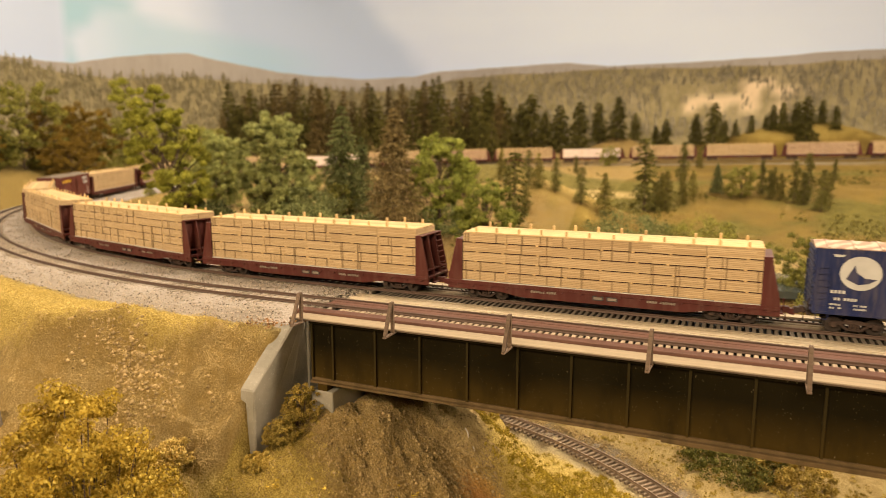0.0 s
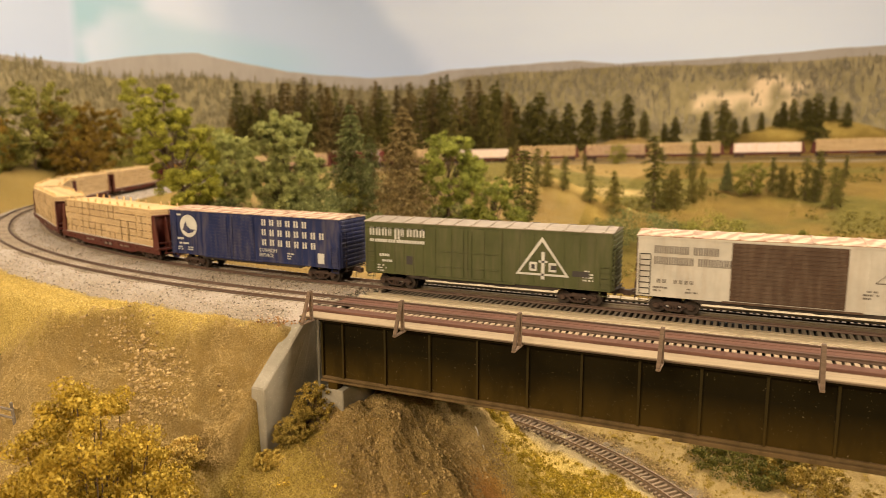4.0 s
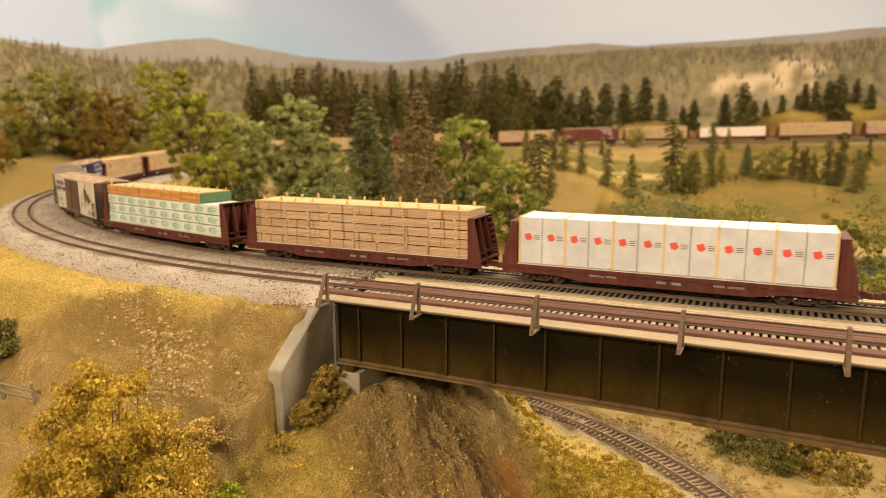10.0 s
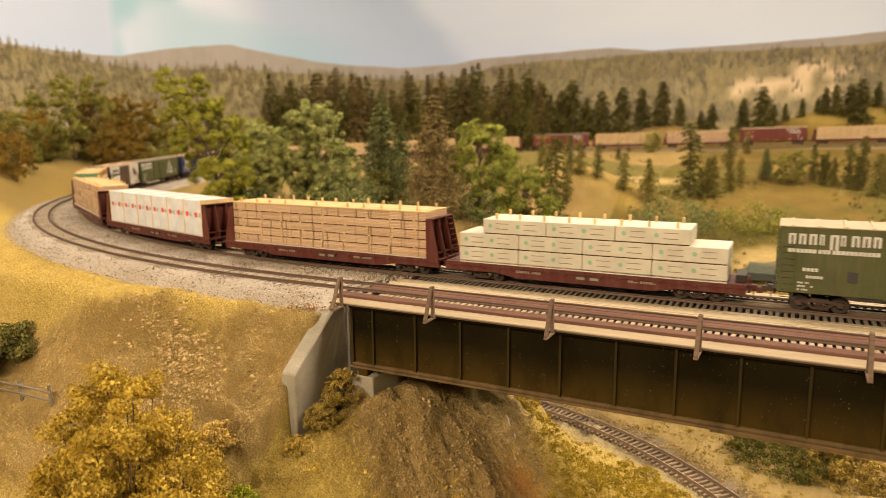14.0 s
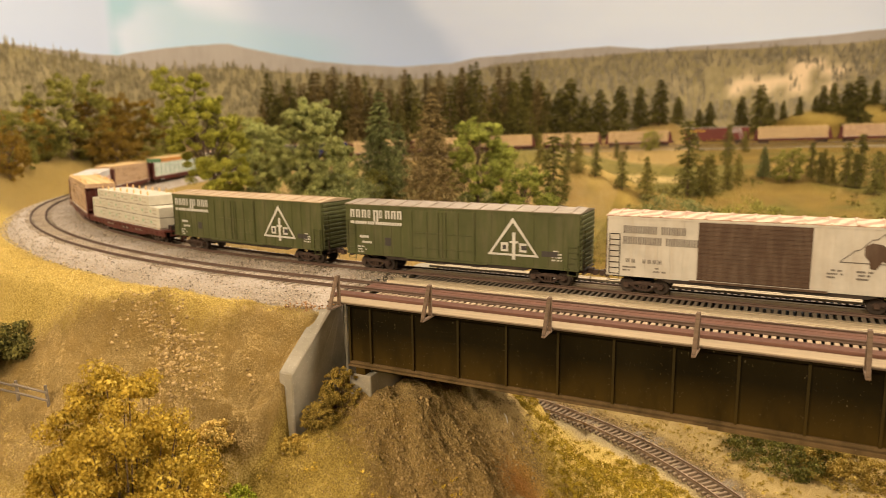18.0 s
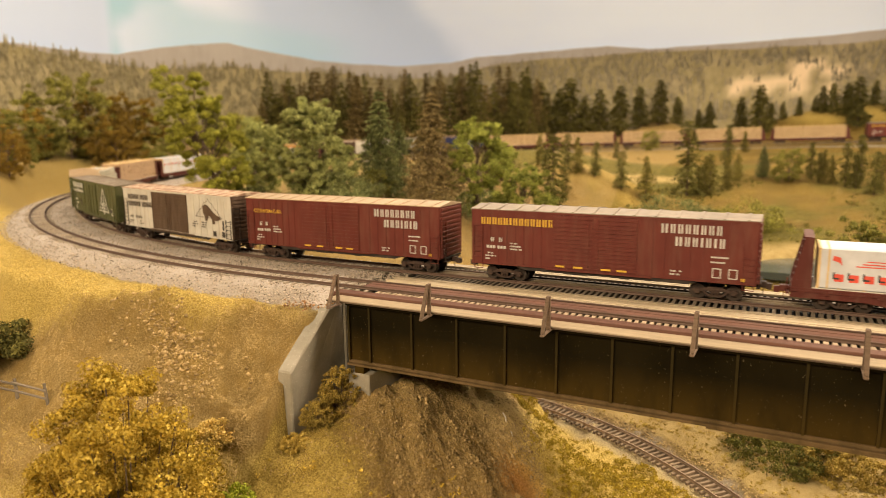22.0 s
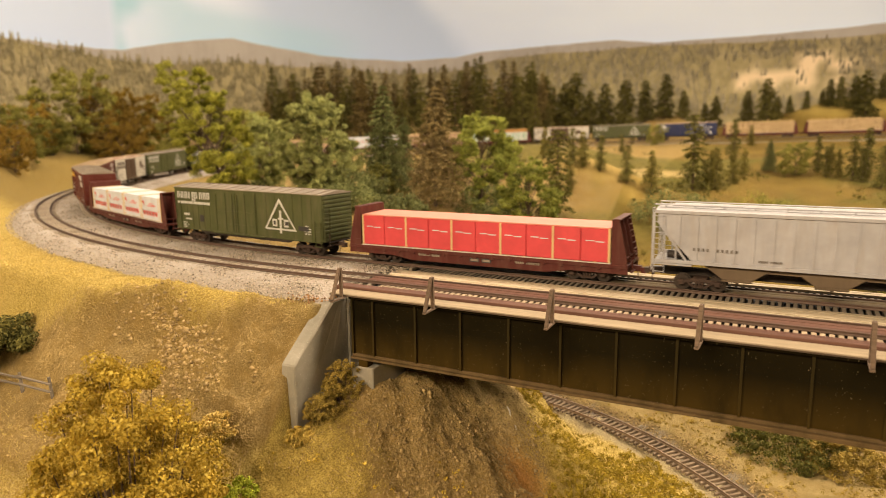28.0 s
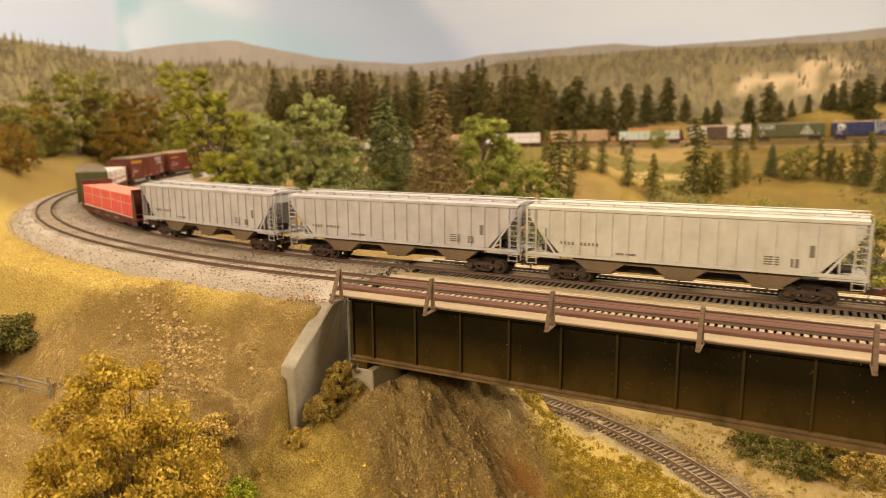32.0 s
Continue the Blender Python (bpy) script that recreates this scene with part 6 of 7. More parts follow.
    for i in range(14):
        x = -HALF + 6 + i * (2 * HALF - 12) / 13
        for sgn in (-1, 1):
            prism(bm, [(0, EAVE + 2.5), (sgn * (WID + 0.2), EAVE + 0.4), (sgn * (WID + 0.2), EAVE + 1.0), (0, EAVE + 3.15)], x - 0.7, x + 0.7, "x", K)
    part("roof_ribs", bm, roof_mat, roof)
    # sill and underframe
    bm = bmesh.new()
    mm(bm, -HALF + 0.5, HALF - 0.5, -1.8, 1.8, 8, SILL)
    prism(bm, [(-60, SILL), (60, SILL), (52, SILL - 2.6), (-52, SILL - 2.6)], -WID + 0.8, -WID + 1.6, "y", K)
    prism(bm, [(-60, SILL), (60, SILL), (52, SILL - 2.6), (-52, SILL - 2.6)], WID - 1.6, WID - 0.8, "y", K)
    for x in (-30, -10, 14, 33):
        mm(bm, x - 0.6, x + 0.6, -WID + 1, WID - 1, 9.5, SILL)
    tube(bm, (0.012, 0.006, 0.0095), (0.028, 0.006, 0.0095), 0.0026, 0.0026, 10)
    mm(bm, -16, -10, 4, 9, 7.5, SILL)
    part("underframe", bm, M["black"], c, bevel=0.0)
    rung_mat = style.get("ladder") or side_mat
    for sgn in (-1, 1):
        for q in (-1, 1):
            bm = bmesh.new()
            x = q * (HALF - 8) if q > 0 else q * HALF + 1
            ladder(bm, x, sgn * (WID + 0.7), SILL + 0.5, SILL + (26 if q == sgn else 17), 6.4)
            part("ladder", bm, rung_mat, c)
            bm = bmesh.new()
            prism(bm, [(x, SILL), (x + 0.4, SILL), (x + 0.4, SILL - 3.0), (x + 6.0, SILL - 3.0), (x + 6.0, SILL), (x + 6.4, SILL), (x + 6.4, SILL - 3.4), (x, SILL - 3.4)],
                  sgn * WID - 0.25, sgn * WID + 0.25, "y", K)
            part("stirrup_step", bm, rung_mat, c)
        bm = bmesh.new()
        ladder(bm, sgn * (HALF + 1.5), -WID + 1.2 if sgn > 0 else WID - 7.6, SILL + 0.5, SILL + 27, 6.4, "y")
        part("ladder", bm, rung_mat, c)
    for sgn in (-1, 1):
        bm = bmesh.new()
        a, b = sorted((sgn * (HALF + 0.8), sgn * (HALF + 2.6)))
        mm(bm, a, b, -12, 12, SILL - 0.6, SILL + 0.3)
        part("end_platform", bm, M["black"], c)
    add_couplers(c, HALF, M["truck"])
    for x in (-68, 68):
        add_truck(c, x)
    return c


Y = WID + 0.42
def small_marks(bm, x, z, rows, seed):
    """Rows of tiny stencilled data, as short bars."""
    rs = random.Random(seed)
    for r in range(rows):
        letters(bm, x, z - r * 2.0, 1.0, [rs.choice((0.7, 0.9, 1.4, -0.6)) for _ in range(rs.randint(4, 7))], Y)


def blue_car():
    c = boxcar("dark blue steel boxcar with white lettering and a round white emblem", M["blue"], M["roof_rust"], M["blue"],
               dict(door=(-6, 46), door_kind="ribbed", roof_label="pale rust-streaked roof"))

    def emblem(bm):
        prism(bm, [(68 + 10.2 * math.cos(a), 36.5 + 9.6 * math.sin(a)) for a in np.arange(0, 6.28, 0.28)], Y - 0.05, Y + 0.1, "y", K)

    def swoosh(bm):
        prism(bm, [(75, 33), (71, 41), (70, 37), (66, 34), (60, 33.5), (64, 31), (69, 30)], Y + 0.1, Y + 0.18, "y", K)

    def words(bm):
        for row, blocks in ((46.6, [0.8] * 6), (38.6, [0.8] * 8), (30.6, [0.8] * 7)):
            letters(bm, -14.5, row - 5.0, 5.0, blocks, Y, gap=0.84)
        letters(bm, 82, 24.5, 1.8, [0.8] * 4, Y)
        letters(bm, 80, 20.5, 1.6, [0.8] * 2 + [-0.6] + [0.8] * 4, Y)
        for x in (62, 74):
            small_marks(bm, x + 8, 17.6, 2, int(x))
        mm(bm, -70, -76, Y - 0.05, Y + 0.1, 15, 23)
        small_marks(bm, -40, 20, 3, 5)
        prism(bm, [(82, 46.6), (76, 46.6), (77, 45.2), (81, 45.2)], Y - 0.05, Y + 0.1, "y", K)
    both_sides(emblem, M["white"], "emblem", c, "round white emblem")
    both_sides(swoosh, M["blue"], "emblem_mark", c, "dark mark on the emblem")
    both_sides(words, M["white"], "lettering", c, "white lettering bars")
    stencil(c, "CUSHION", -11, 20.4, 2.9, M["white"], "white stencilled words")
    stencil(c, "SERVICE", -11, 16.4, 2.9, M["white"], "white stencilled words")
    return c


def green_car(roof, label):
    c = boxcar(label, M["green"], roof, M["green"], dict(door=(-17, 34), door_kind="plug"))

    def words(bm):
        for i, w in enumerate((3.6, 3.6, 3.8, 2.4, 4.2, 2.4, 3.8, 3.8, 3.6)):
            x = 86 - i * 5.1
            z0 = 40.0 if i != 4 else 37.6
            for q0, q1 in ((0.0, 0.36), (0.64, 1.0)):
                mm(bm, x - q1 * w, x - q0 * w, Y - 0.05, Y + 0.1, z0, 46.0)
            mm(bm, x - w, x, Y - 0.05, Y + 0.1, 44.9, 46.0)
        letters(bm, 86, 35.2, 2.2, [0.8] * 7 + [-0.15] + [0.8] * 3 + [-0.15] + [0.8] * 11, Y, 0.14)
        letters(bm, 78, 24.8, 1.9, [0.8] * 4, Y)
        letters(bm, 76, 20.8, 1.6, [0.8] * 5, Y)
        small_marks(bm, 80, 17.6, 3, 3)
        small_marks(bm, 20, 20, 2, 4)
        for x in (-58,):
            small_marks(bm, x - 14, 24, 4, 6)

    def triangle(bm):
        out = [(-44.5, 45.5), (-63.0, 19.5), (-26.5, 19.5)]
        inn = [(-44.6, 42.2), (-60.4, 20.9), (-29.2, 20.9)]
        for i in range(3):
            j = (i + 1) % 3
            prism(bm, [out[i], out[j], inn[j], inn[i]], Y - 0.05, Y + 0.1, "y", K)
        for x0, x1, z0, z1 in ((-41.2, -36, 22.3, 28.4), (-46.4, -44.2, 17, 35.5), (-48.4, -42.4, 28.2, 29.6), (-54.4, -49.2, 22.3, 28.4)):
            mm(bm, x0, x1, Y - 0.05, Y + 0.1, z0, z1)

    def holes(bm):
        mm(bm, -39.9, -37.4, Y + 0.1, Y + 0.16, 23.8, 26.8)
        mm(bm, -54.4, -50.6, Y + 0.1, Y + 0.16, 23.8, 26.8)
        mm(bm, -76, -65, Y - 0.04, Y + 0.12, 20.5, 24.2)
        mm(bm, 56, 51, Y - 0.04, Y + 0.12, 20, 26)
    both_sides(words, M["white"], "lettering", c, "pale lettering bars")
    both_sides(triangle, M["white"], "emblem", c, "pale triangle emblem")
    both_sides(holes, M["ink"], "data_panel", c, "black data panels")
    return c


def cream_car():
    c = boxcar("weathered cream boxcar with dark brown doors and an animal emblem", M["cream"], M["roof_rust"], M["brown_door"],
               dict(door=(-24, 36), door_kind="ribbed", door_label="dark brown ribbed double door", ladder=M["black"], end=M["brown_door"]))

    def words(bm):
        letters(bm, 80, 39.4, 4.8, [0.46] * 7 + [-0.3] + [0.46] * 5, Y, 0.15)
        letters(bm, 80, 32.6, 4.8, [0.46] * 8 + [-0.3] + [0.46] * 7, Y, 0.15)
        letters(bm, 78, 21.0, 2.4, [0.8] * 2 + [-0.8] + [0.7] * 4, Y, 0.6)
        small_marks(bm, 80, 17.6, 2, 9)
        small_marks(bm, 62, 17.6, 2, 10)
        small_marks(bm, -32, 24.5, 3, 11)
        small_marks(bm, -46, 24.5, 3, 12)
        crag = [(-37.5, 29.6), (-44.5, 36.2), (-47.0, 37.0), (-52.0, 42.6), (-54.5, 43.0), (-57.5, 46.0), (-61.0, 42.4), (-63.0, 42.2), (-68.0, 36.6), (-70.5, 35.8), (-76.5, 29.6), (-37.5, 29.6)]
        for (x0, z0), (x1, z1) in zip(crag, crag[1:]):
            prism(bm, [(x0, z0), (x1, z1), (x1, z1 + 0.55), (x0, z0 + 0.55)], Y - 0.05, Y + 0.1, "y", K)

    def beast(bm):
        prism(bm, [(-49, 39), (-52, 41.2), (-57, 40.5), (-63, 36), (-69, 32.5), (-74, 31.5), (-75.5, 29.5), (-70, 27.5), (-66, 28), (-66.5, 24.5), (-63, 24.5),
                   (-61.5, 30), (-57.5, 31.5), (-55, 26.8), (-52, 27), (-51.5, 31), (-49, 34)], Y + 0.1, Y + 0.18, "y", K)

    def panels(bm):
        mm(bm, -79.5, -77.5, Y - 0.04, Y + 0.1, 20, 28)
        for x in (-63, -76):
            mm(bm, x - 4.5, x, Y - 0.04, Y + 0.1, 14, 18.6)
    both_sides(words, M["ink_faded"], "lettering", c, "black lettering bars")
    both_sides(beast, M["brown_door"], "emblem", c, "dark brown animal emblem")
    both_sides(panels, M["ink"], "data_panel", c)
    return c


def maroon_car(big_yellow, roof, label):
    c = boxcar(label, M["maroon"], roof, M["maroon"], dict(door=(-22, 33), door_kind="ribbed", ribs=9))

    def white(bm):
        letters(bm, -36, 40.6, 5.6, [0.66, 0.48, 0.48, 0.48, 0.48, 0.48, 0.48, 0.48], Y, 0.30)
        letters(bm, -44.5, 33.0, 5.6, [0.66, 0.48, 0.48, 0.22, 0.48, 0.22, 0.48], Y, 0.32)
        letters(bm, 76, 28.0, 3.0, [0.7, -0.3, 0.7], Y, 0.5)
        letters(bm, 79, 23.4, 2.0, [0.8] * 3 + [-0.3] + [0.8] * 3, Y, 0.3)
        small_marks(bm, 80, 19.6, 3, 21)
        small_marks(bm, 62, 27, 3, 22)
        small_marks(bm, -42, 17, 2, 23)
        for x in (-66, -75):
            for x0, x1, z0, z1 in ((-5, -4.4, 15, 21), (-0.6, 0, 15, 21), (-5, 0, 15, 15.6), (-5, 0, 20.4, 21)):
                mm(bm, x + x0, x + x1, Y - 0.05, Y + 0.1, z0, z1)
        for z in (27, 24):
            small_marks(bm, -65, z, 1, int(z))

    def yellow(bm):
        if big_yellow:
            letters(bm, 83, 39.8, 4.8, [0.58] * 5 + [0.3] + [0.58] * 7, Y, 0.27)
        for x in (30, 18, 0, -10):
            mm(bm, x - 6, x, Y + 0.62, Y + 0.72, 14.0, 15.2)
        mm(bm, -84, -82, Y - 0.05, Y + 0.1, 14, 16)
    both_sides(white, M["white"], "lettering", c, "white lettering bars")
    both_sides(yellow, M["yellow"], "slogan_lettering", c, "yellow lettering bars")
    if not big_yellow:
        stencil(c, "CUSHION-CAR", 82, 38.4, 3.0, M["yellow"], "yellow stencilled words")
    return c


FH = 105.2   # half length of the long flat cars


def flat_body(name, label, half, bulkheads=True):
    c = thing(name, label, "freight car", "cars of the train")
    bm = bmesh.new()
    mm(bm, -half, half, -17.2, 17.2, 12.6, 14.6)
    deck = part("deck", bm, M["oxide"], c, bevel=0.0003)
    bm = bmesh.new()
    mm(bm, -half + 11, half - 11, -16.9, 16.9, 14.55, 15.1)
    part("deck_surface", bm, M["deck_edge"], c, "pale worn deck under the load")
    for sgn in (-1, 1):
        bm = bmesh.new()
        y0, y1 = sorted((sgn * 15.6, sgn * 16.6))
        prism(bm, [(-half, 12.8), (half, 12.8), (half, 8.6), (half - 38, 8.6), (half - 54, 6.0), (-half + 54, 6.0), (-half + 38, 8.6), (-half, 8.6)], y0, y1, "y", K)
        y0, y1 = sorted((sgn * 15.4, sgn * 17.6))
        mm(bm, -half, half, y0, y1, 12.2, 13.2)
        for i in range(17):
            x = -half + 6 + i * (2 * half - 12) / 16
            y0, y1 = sorted((sgn * 16.4, sgn * 17.6))
            mm(bm, x - 1.2, x + 1.2, y0, y1, 11.0, 12.4)
        part("side_sill", bm, M["oxide"], c)
    bm = bmesh.new()
    for k in range(2):
        mm(bm, -12 + k * 9, -5 + k * 9, 16.6, 17.0, 8.6, 11.4)
        mm(bm, 5 - k * 9, 12 - k * 9, -17.0, -16.6, 8.6, 11.4)
    part("data_panel", bm, M["ink"], c)
    bm = bmesh.new()
    for k in range(2):
        mm(bm, -11.2 + k * 9, -5.8 + k * 9, 17.0, 17.06, 9.2, 10.8)
    letters(bm, 45, 10.0, 1.5, [0.8] * 6 + [-0.5] + [0.8] * 4, 17.0)
    letters(bm, -30, 10.0, 1.5, [0.8] * 4 + [-0.5] + [0.8] * 6, 17.0)
    tagged(part("lettering", bm, M["roof_grey"], c, "faded lettering bars"), kind="stuff")
    bm = bmesh.new()
    mm(bm, -half + 1, half - 1, -2.2, 2.2, 7.6, 12.6)
    part("centre_sill", bm, M["black"], c)
    add_couplers(c, half, M["oxide"])
    for x in (-half + 27, half - 27):
        add_truck(c, x)
    if bulkheads:
        for sgn in (-1, 1):
            bm = bmesh.new()
            a, b = sorted((sgn * (half - 9.2), sgn * (half - 10.6)))
            mm(bm, a, b, -16.8, 16.8, 14.6, 43.4)
            bulk = part("bulkhead", bm, M["oxide"], c, "oxide red steel bulkhead")
            for y in (-16.6, -6.0, 5.4, 16.0):
                bm = bmesh.new()
                prism(bm, [(sgn * (half - 9.2), 14.6), (sgn * (half - 0.4), 14.6), (sgn * (half - 0.8), 19.0), (sgn * (half - 6.2), 43.2), (sgn * (half - 9.2), 43.2)], y - 0.1, y + 0.7, "y", K)
                part("brace", bm, M["oxide"], bulk)
            bm = bmesh.new()
            mm(bm, *sorted((sgn * (half - 9.2), sgn * (half - 5.6))), -16.8, 16.8, 42.8, 43.6)
            part("cross_beam", bm, M["oxide"], bulk)
            bm = bmesh.new()
            mm(bm, *sorted((sgn * (half - 9.2), sgn * (half - 1.2))), -16.8, 16.8, 18.2, 19.0)
            part("cross_beam", bm, M["oxide"], bulk)
            bm = bmesh.new()
            for z in range(17, 42, 4):
                xo = half - 0.4 - (z - 15) * 0.2
                mm(bm, *sorted((sgn * xo, sgn * (xo + 0.5))), 7.2 if sgn > 0 else -14.6, 14.6 if sgn > 0 else -7.2, z, z + 0.6)
            part("ladder", bm, M["oxide"], bulk)
    return c


def bundle_mesh(name, lx, ly, lz, material, bevel=0.0002):
    bm = bmesh.new()
    mm(bm, -lx / 2, lx / 2, -ly / 2, ly / 2, 0, lz)
    return mesh_of(name, bm, material, bevel)


BUNDLE = {k: bundle_mesh("lumber_pack", 31.49, 15.6, 5.90, M[k], 0.00008) for k in ("lumber", "lumber_pink")}
STAKE_TOP = bundle_mesh("stake", 1.6, 1.4, 4.0, M["stake"], 0.0002)
TOP_BOARD = bundle_mesh("top_board", 188.6, 2.8, 0.95, M["board_top"], 0.00015)
STICKER = bundle_mesh("sticker", 1.6, 32.6, 0.80, M["stake"], 0.0)


def lumber_car(mat, tiers, label, seed):
    rs = random.Random(seed)
    c = flat_body("bulkhead_flatcar", label, FH)
    z = 15.3
    bands = [-91 + i * 14.2 + rs.uniform(-2.5, 2.5) + w for i in range(13) for w in ((0, 2.6) if i % 2 else (0,))] + [89.5, 91.8]
    for x in range(-84, 85, 14):
        piece("sticker", STICKER, c, pose(x * K, 0, 0.0147))
    for t in range(tiers):
        for i in range(6):
            x = -78.8 + i * 31.5
            for y in (-8.2, 8.2):
                piece("lumber_pack", BUNDLE[mat], c, pose((x + rs.uniform(-0.3, 0.3)) * K, (y + rs.uniform(-0.3, 0.25)) * K, z * K))
        for i in range(9):
            piece("sticker", STICKER, c, pose((-86 + i * 21.4 + rs.uniform(-2, 2)) * K, 0, (z + 5.92) * K))
        bm = bmesh.new()
        for x in bands:
            if rs.uniform(0, 1) < 0.8:
                q = x + rs.uniform(-0.7, 0.7)
                mm(bm, q, q + rs.uniform(0.6, 1.1), -16.16, 16.16, z + 0.05, z + 5.9)
        tagged(part("band_stain", bm, M["band"], c), kind="stuff")
        # dark recessed sheet between two tiers; its colour stands in for the gap's shade
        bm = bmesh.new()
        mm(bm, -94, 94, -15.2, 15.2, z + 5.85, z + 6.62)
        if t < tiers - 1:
            part("tier_gap", bm, M["gap_shade"], c)
        else:
            bm.free()
        z += 6.6
    for j in range(11):
        piece("top_board", TOP_BOARD, c, pose(rs.uniform(-0.8, 0.8) * K, (-14.75 + j * 2.95) * K, (z - 0.75 + rs.uniform(0, 0.25)) * K))
    for i in range(12):
        for sgn in (-1, 1):
            if rs.uniform(0, 1) < 0.92:
                piece("stake", STAKE_TOP, c, pose((-86 + i * 15.6 + rs.uniform(-0.8, 0.8)) * K, sgn * (13.9 + rs.uniform(-0.4, 0.8)) * K, (z + rs.uniform(-0.9, 0.4)) * K))
    return c


def wrapped(c, x0, x1, z0, z1, material, label, parts_n, seams=None, half_w=16.0, name="wrapped_pack"):
    """A row of wrapped packs standing side by side along the car."""
    n = parts_n
    for i in range(n):
        bm = bmesh.new()
        a, b = x0 + (x1 - x0) * i / n, x0 + (x1 - x0) * (i + 1) / n
        mm(bm, a + 0.12, b - 0.12, -half_w, half_w, z0, z1)
        part(name, bm, material, c, label, 0.0004)
    if seams:
        for i in range(n + 1):
            if i % seams == 0:
                a = x0 + (x1 - x0) * i / n
                bm = bmesh.new()
                mm(bm, a - 0.7, a + 0.7, -half_w - 0.25, half_w + 0.25, z0 - 0.2, z1 + 0.3)
                part("strap_board", bm, M["strap"], c)


def dunnage(c):
    for x in range(-84, 85, 12):
        piece("sticker", STICKER, c, pose(x * K, 0, 0.0147))


def white_wrap_car():
    c = flat_body("bulkhead_flatcar", "oxide red bulkhead flatcar with tall white wrapped packs", FH)
    dunnage(c)
    wrapped(c, -93, 93, 15.3, 46.6, M["wrap_white"], "white wrapped pack", 12, 2)

    def marks(bm):
        for i in range(12):
            x = 93 - 15.5 * (i + 0.5)
            prism(bm, [(x + 4.4, 35.0), (x + 0.4, 36.0), (x - 1.0, 32.6), (x + 1.2, 31.0), (x + 3.6, 31.6)], 16.1, 16.25, "y", K)

    def lines(bm):
        for i in range(12):
            x = 93 - 15.5 * (i + 0.5)
            for z in (34.3, 33.1, 31.9):
                mm(bm, x - 6.2, x - 2.2, 16.1, 16.22, z, z + 0.5)
    both_sides(marks, M["red_ink"], "printed_mark", c, "small orange-red printed mark")
    both_sides(lines, M["roof_grey"], "printed_line", c)
    return c


def panel_car():
    c = flat_body("bulkhead_flatcar", "oxide red bulkhead flatcar with low white packs printed in red", 108.2)
    dunnage(c)
    wrapped(c, -94.5, 94.5, 15.3, 37.6, M["wrap_white"], "white pack with red print", 4, 1)

    def marks(bm):
        for i in range(4):
            x = 93 - 46.5 * (i + 0.5)
            for k in range(5):
                q = x + 17 - k * 7.2
                mm(bm, q - 4.6, q, 16.1, 16.25, 19.4, 23.6)
            prism(bm, [(x + 18, 33.8), (x + 14.6, 33.0), (x + 13.4, 28.4), (x + 15.2, 30.2), (x + 18.4, 31.2)], 16.1, 16.25, "y", K)
            mm(bm, x - 14, x + 4, 16.1, 16.22, 29.6, 30.2)
            mm(bm, x - 11, x + 7, 16.1, 16.22, 28.2, 28.8)
            mm(bm, x - 7, x + 2, 16.1, 16.22, 31.2, 31.7)
    def corners(bm):
        for i in range(4):
            x = 93 - 46.5 * (i + 0.5)
            for k in range(5):
                q = x + 17.8 - k * 7.2
                mm(bm, q - 0.9, q, 16.26, 16.34, 20.6, 24.6)
                mm(bm, q - 3.4, q, 16.26, 16.34, 20.6, 21.5)
    both_sides(marks, M["red_ink"], "printed_mark", c, "row of red printed squares")
    both_sides(corners, M["ink"], "printed_corner", c, "black corners on the red squares")
    bm = bmesh.new()
    for i in range(5):
        for d in ((2.6,), (-3.6, 2.6), (-3.6, 2.6), (-3.6, 2.6), (-3.6,))[i]:
            x = -93 + 46.5 * i + d
            mm(bm, x, x + 1.0, -16.15, 16.15, 15.2, 37.75)
    part("pack_strap", bm, M["strap"], c, "tan straps round the packs")
    return c


def red_car():
    c = flat_body("bulkhead_flatcar", "oxide red bulkhead flatcar with low red wrapped packs", FH)
    dunnage(c)
    wrapped(c, -93, 93, 15.3, 37.0, M["wrap_red"], "red wrapped pack", 10, 2)
    bm = bmesh.new()
    mm(bm, -93.4, 93.4, -16.2, 16.2, 37.0, 37.8)
    part("top_board", bm, M["red_top"], c, "pale red sheet on the packs")

    def marks(bm):
        for i in range(10):
            x = 93 - 18.6 * (i + 0.5)
            for k in range(2):
                mm(bm, x + 0.5 - k * 6.5, x + 6 - k * 6.5, 16.1, 16.25, 28.6 - 0.5 * k, 29.3 - 0.5 * k)
    both_sides(marks, M["wrap_white"], "printed_line", c, "faint pale printed lines")
    return c


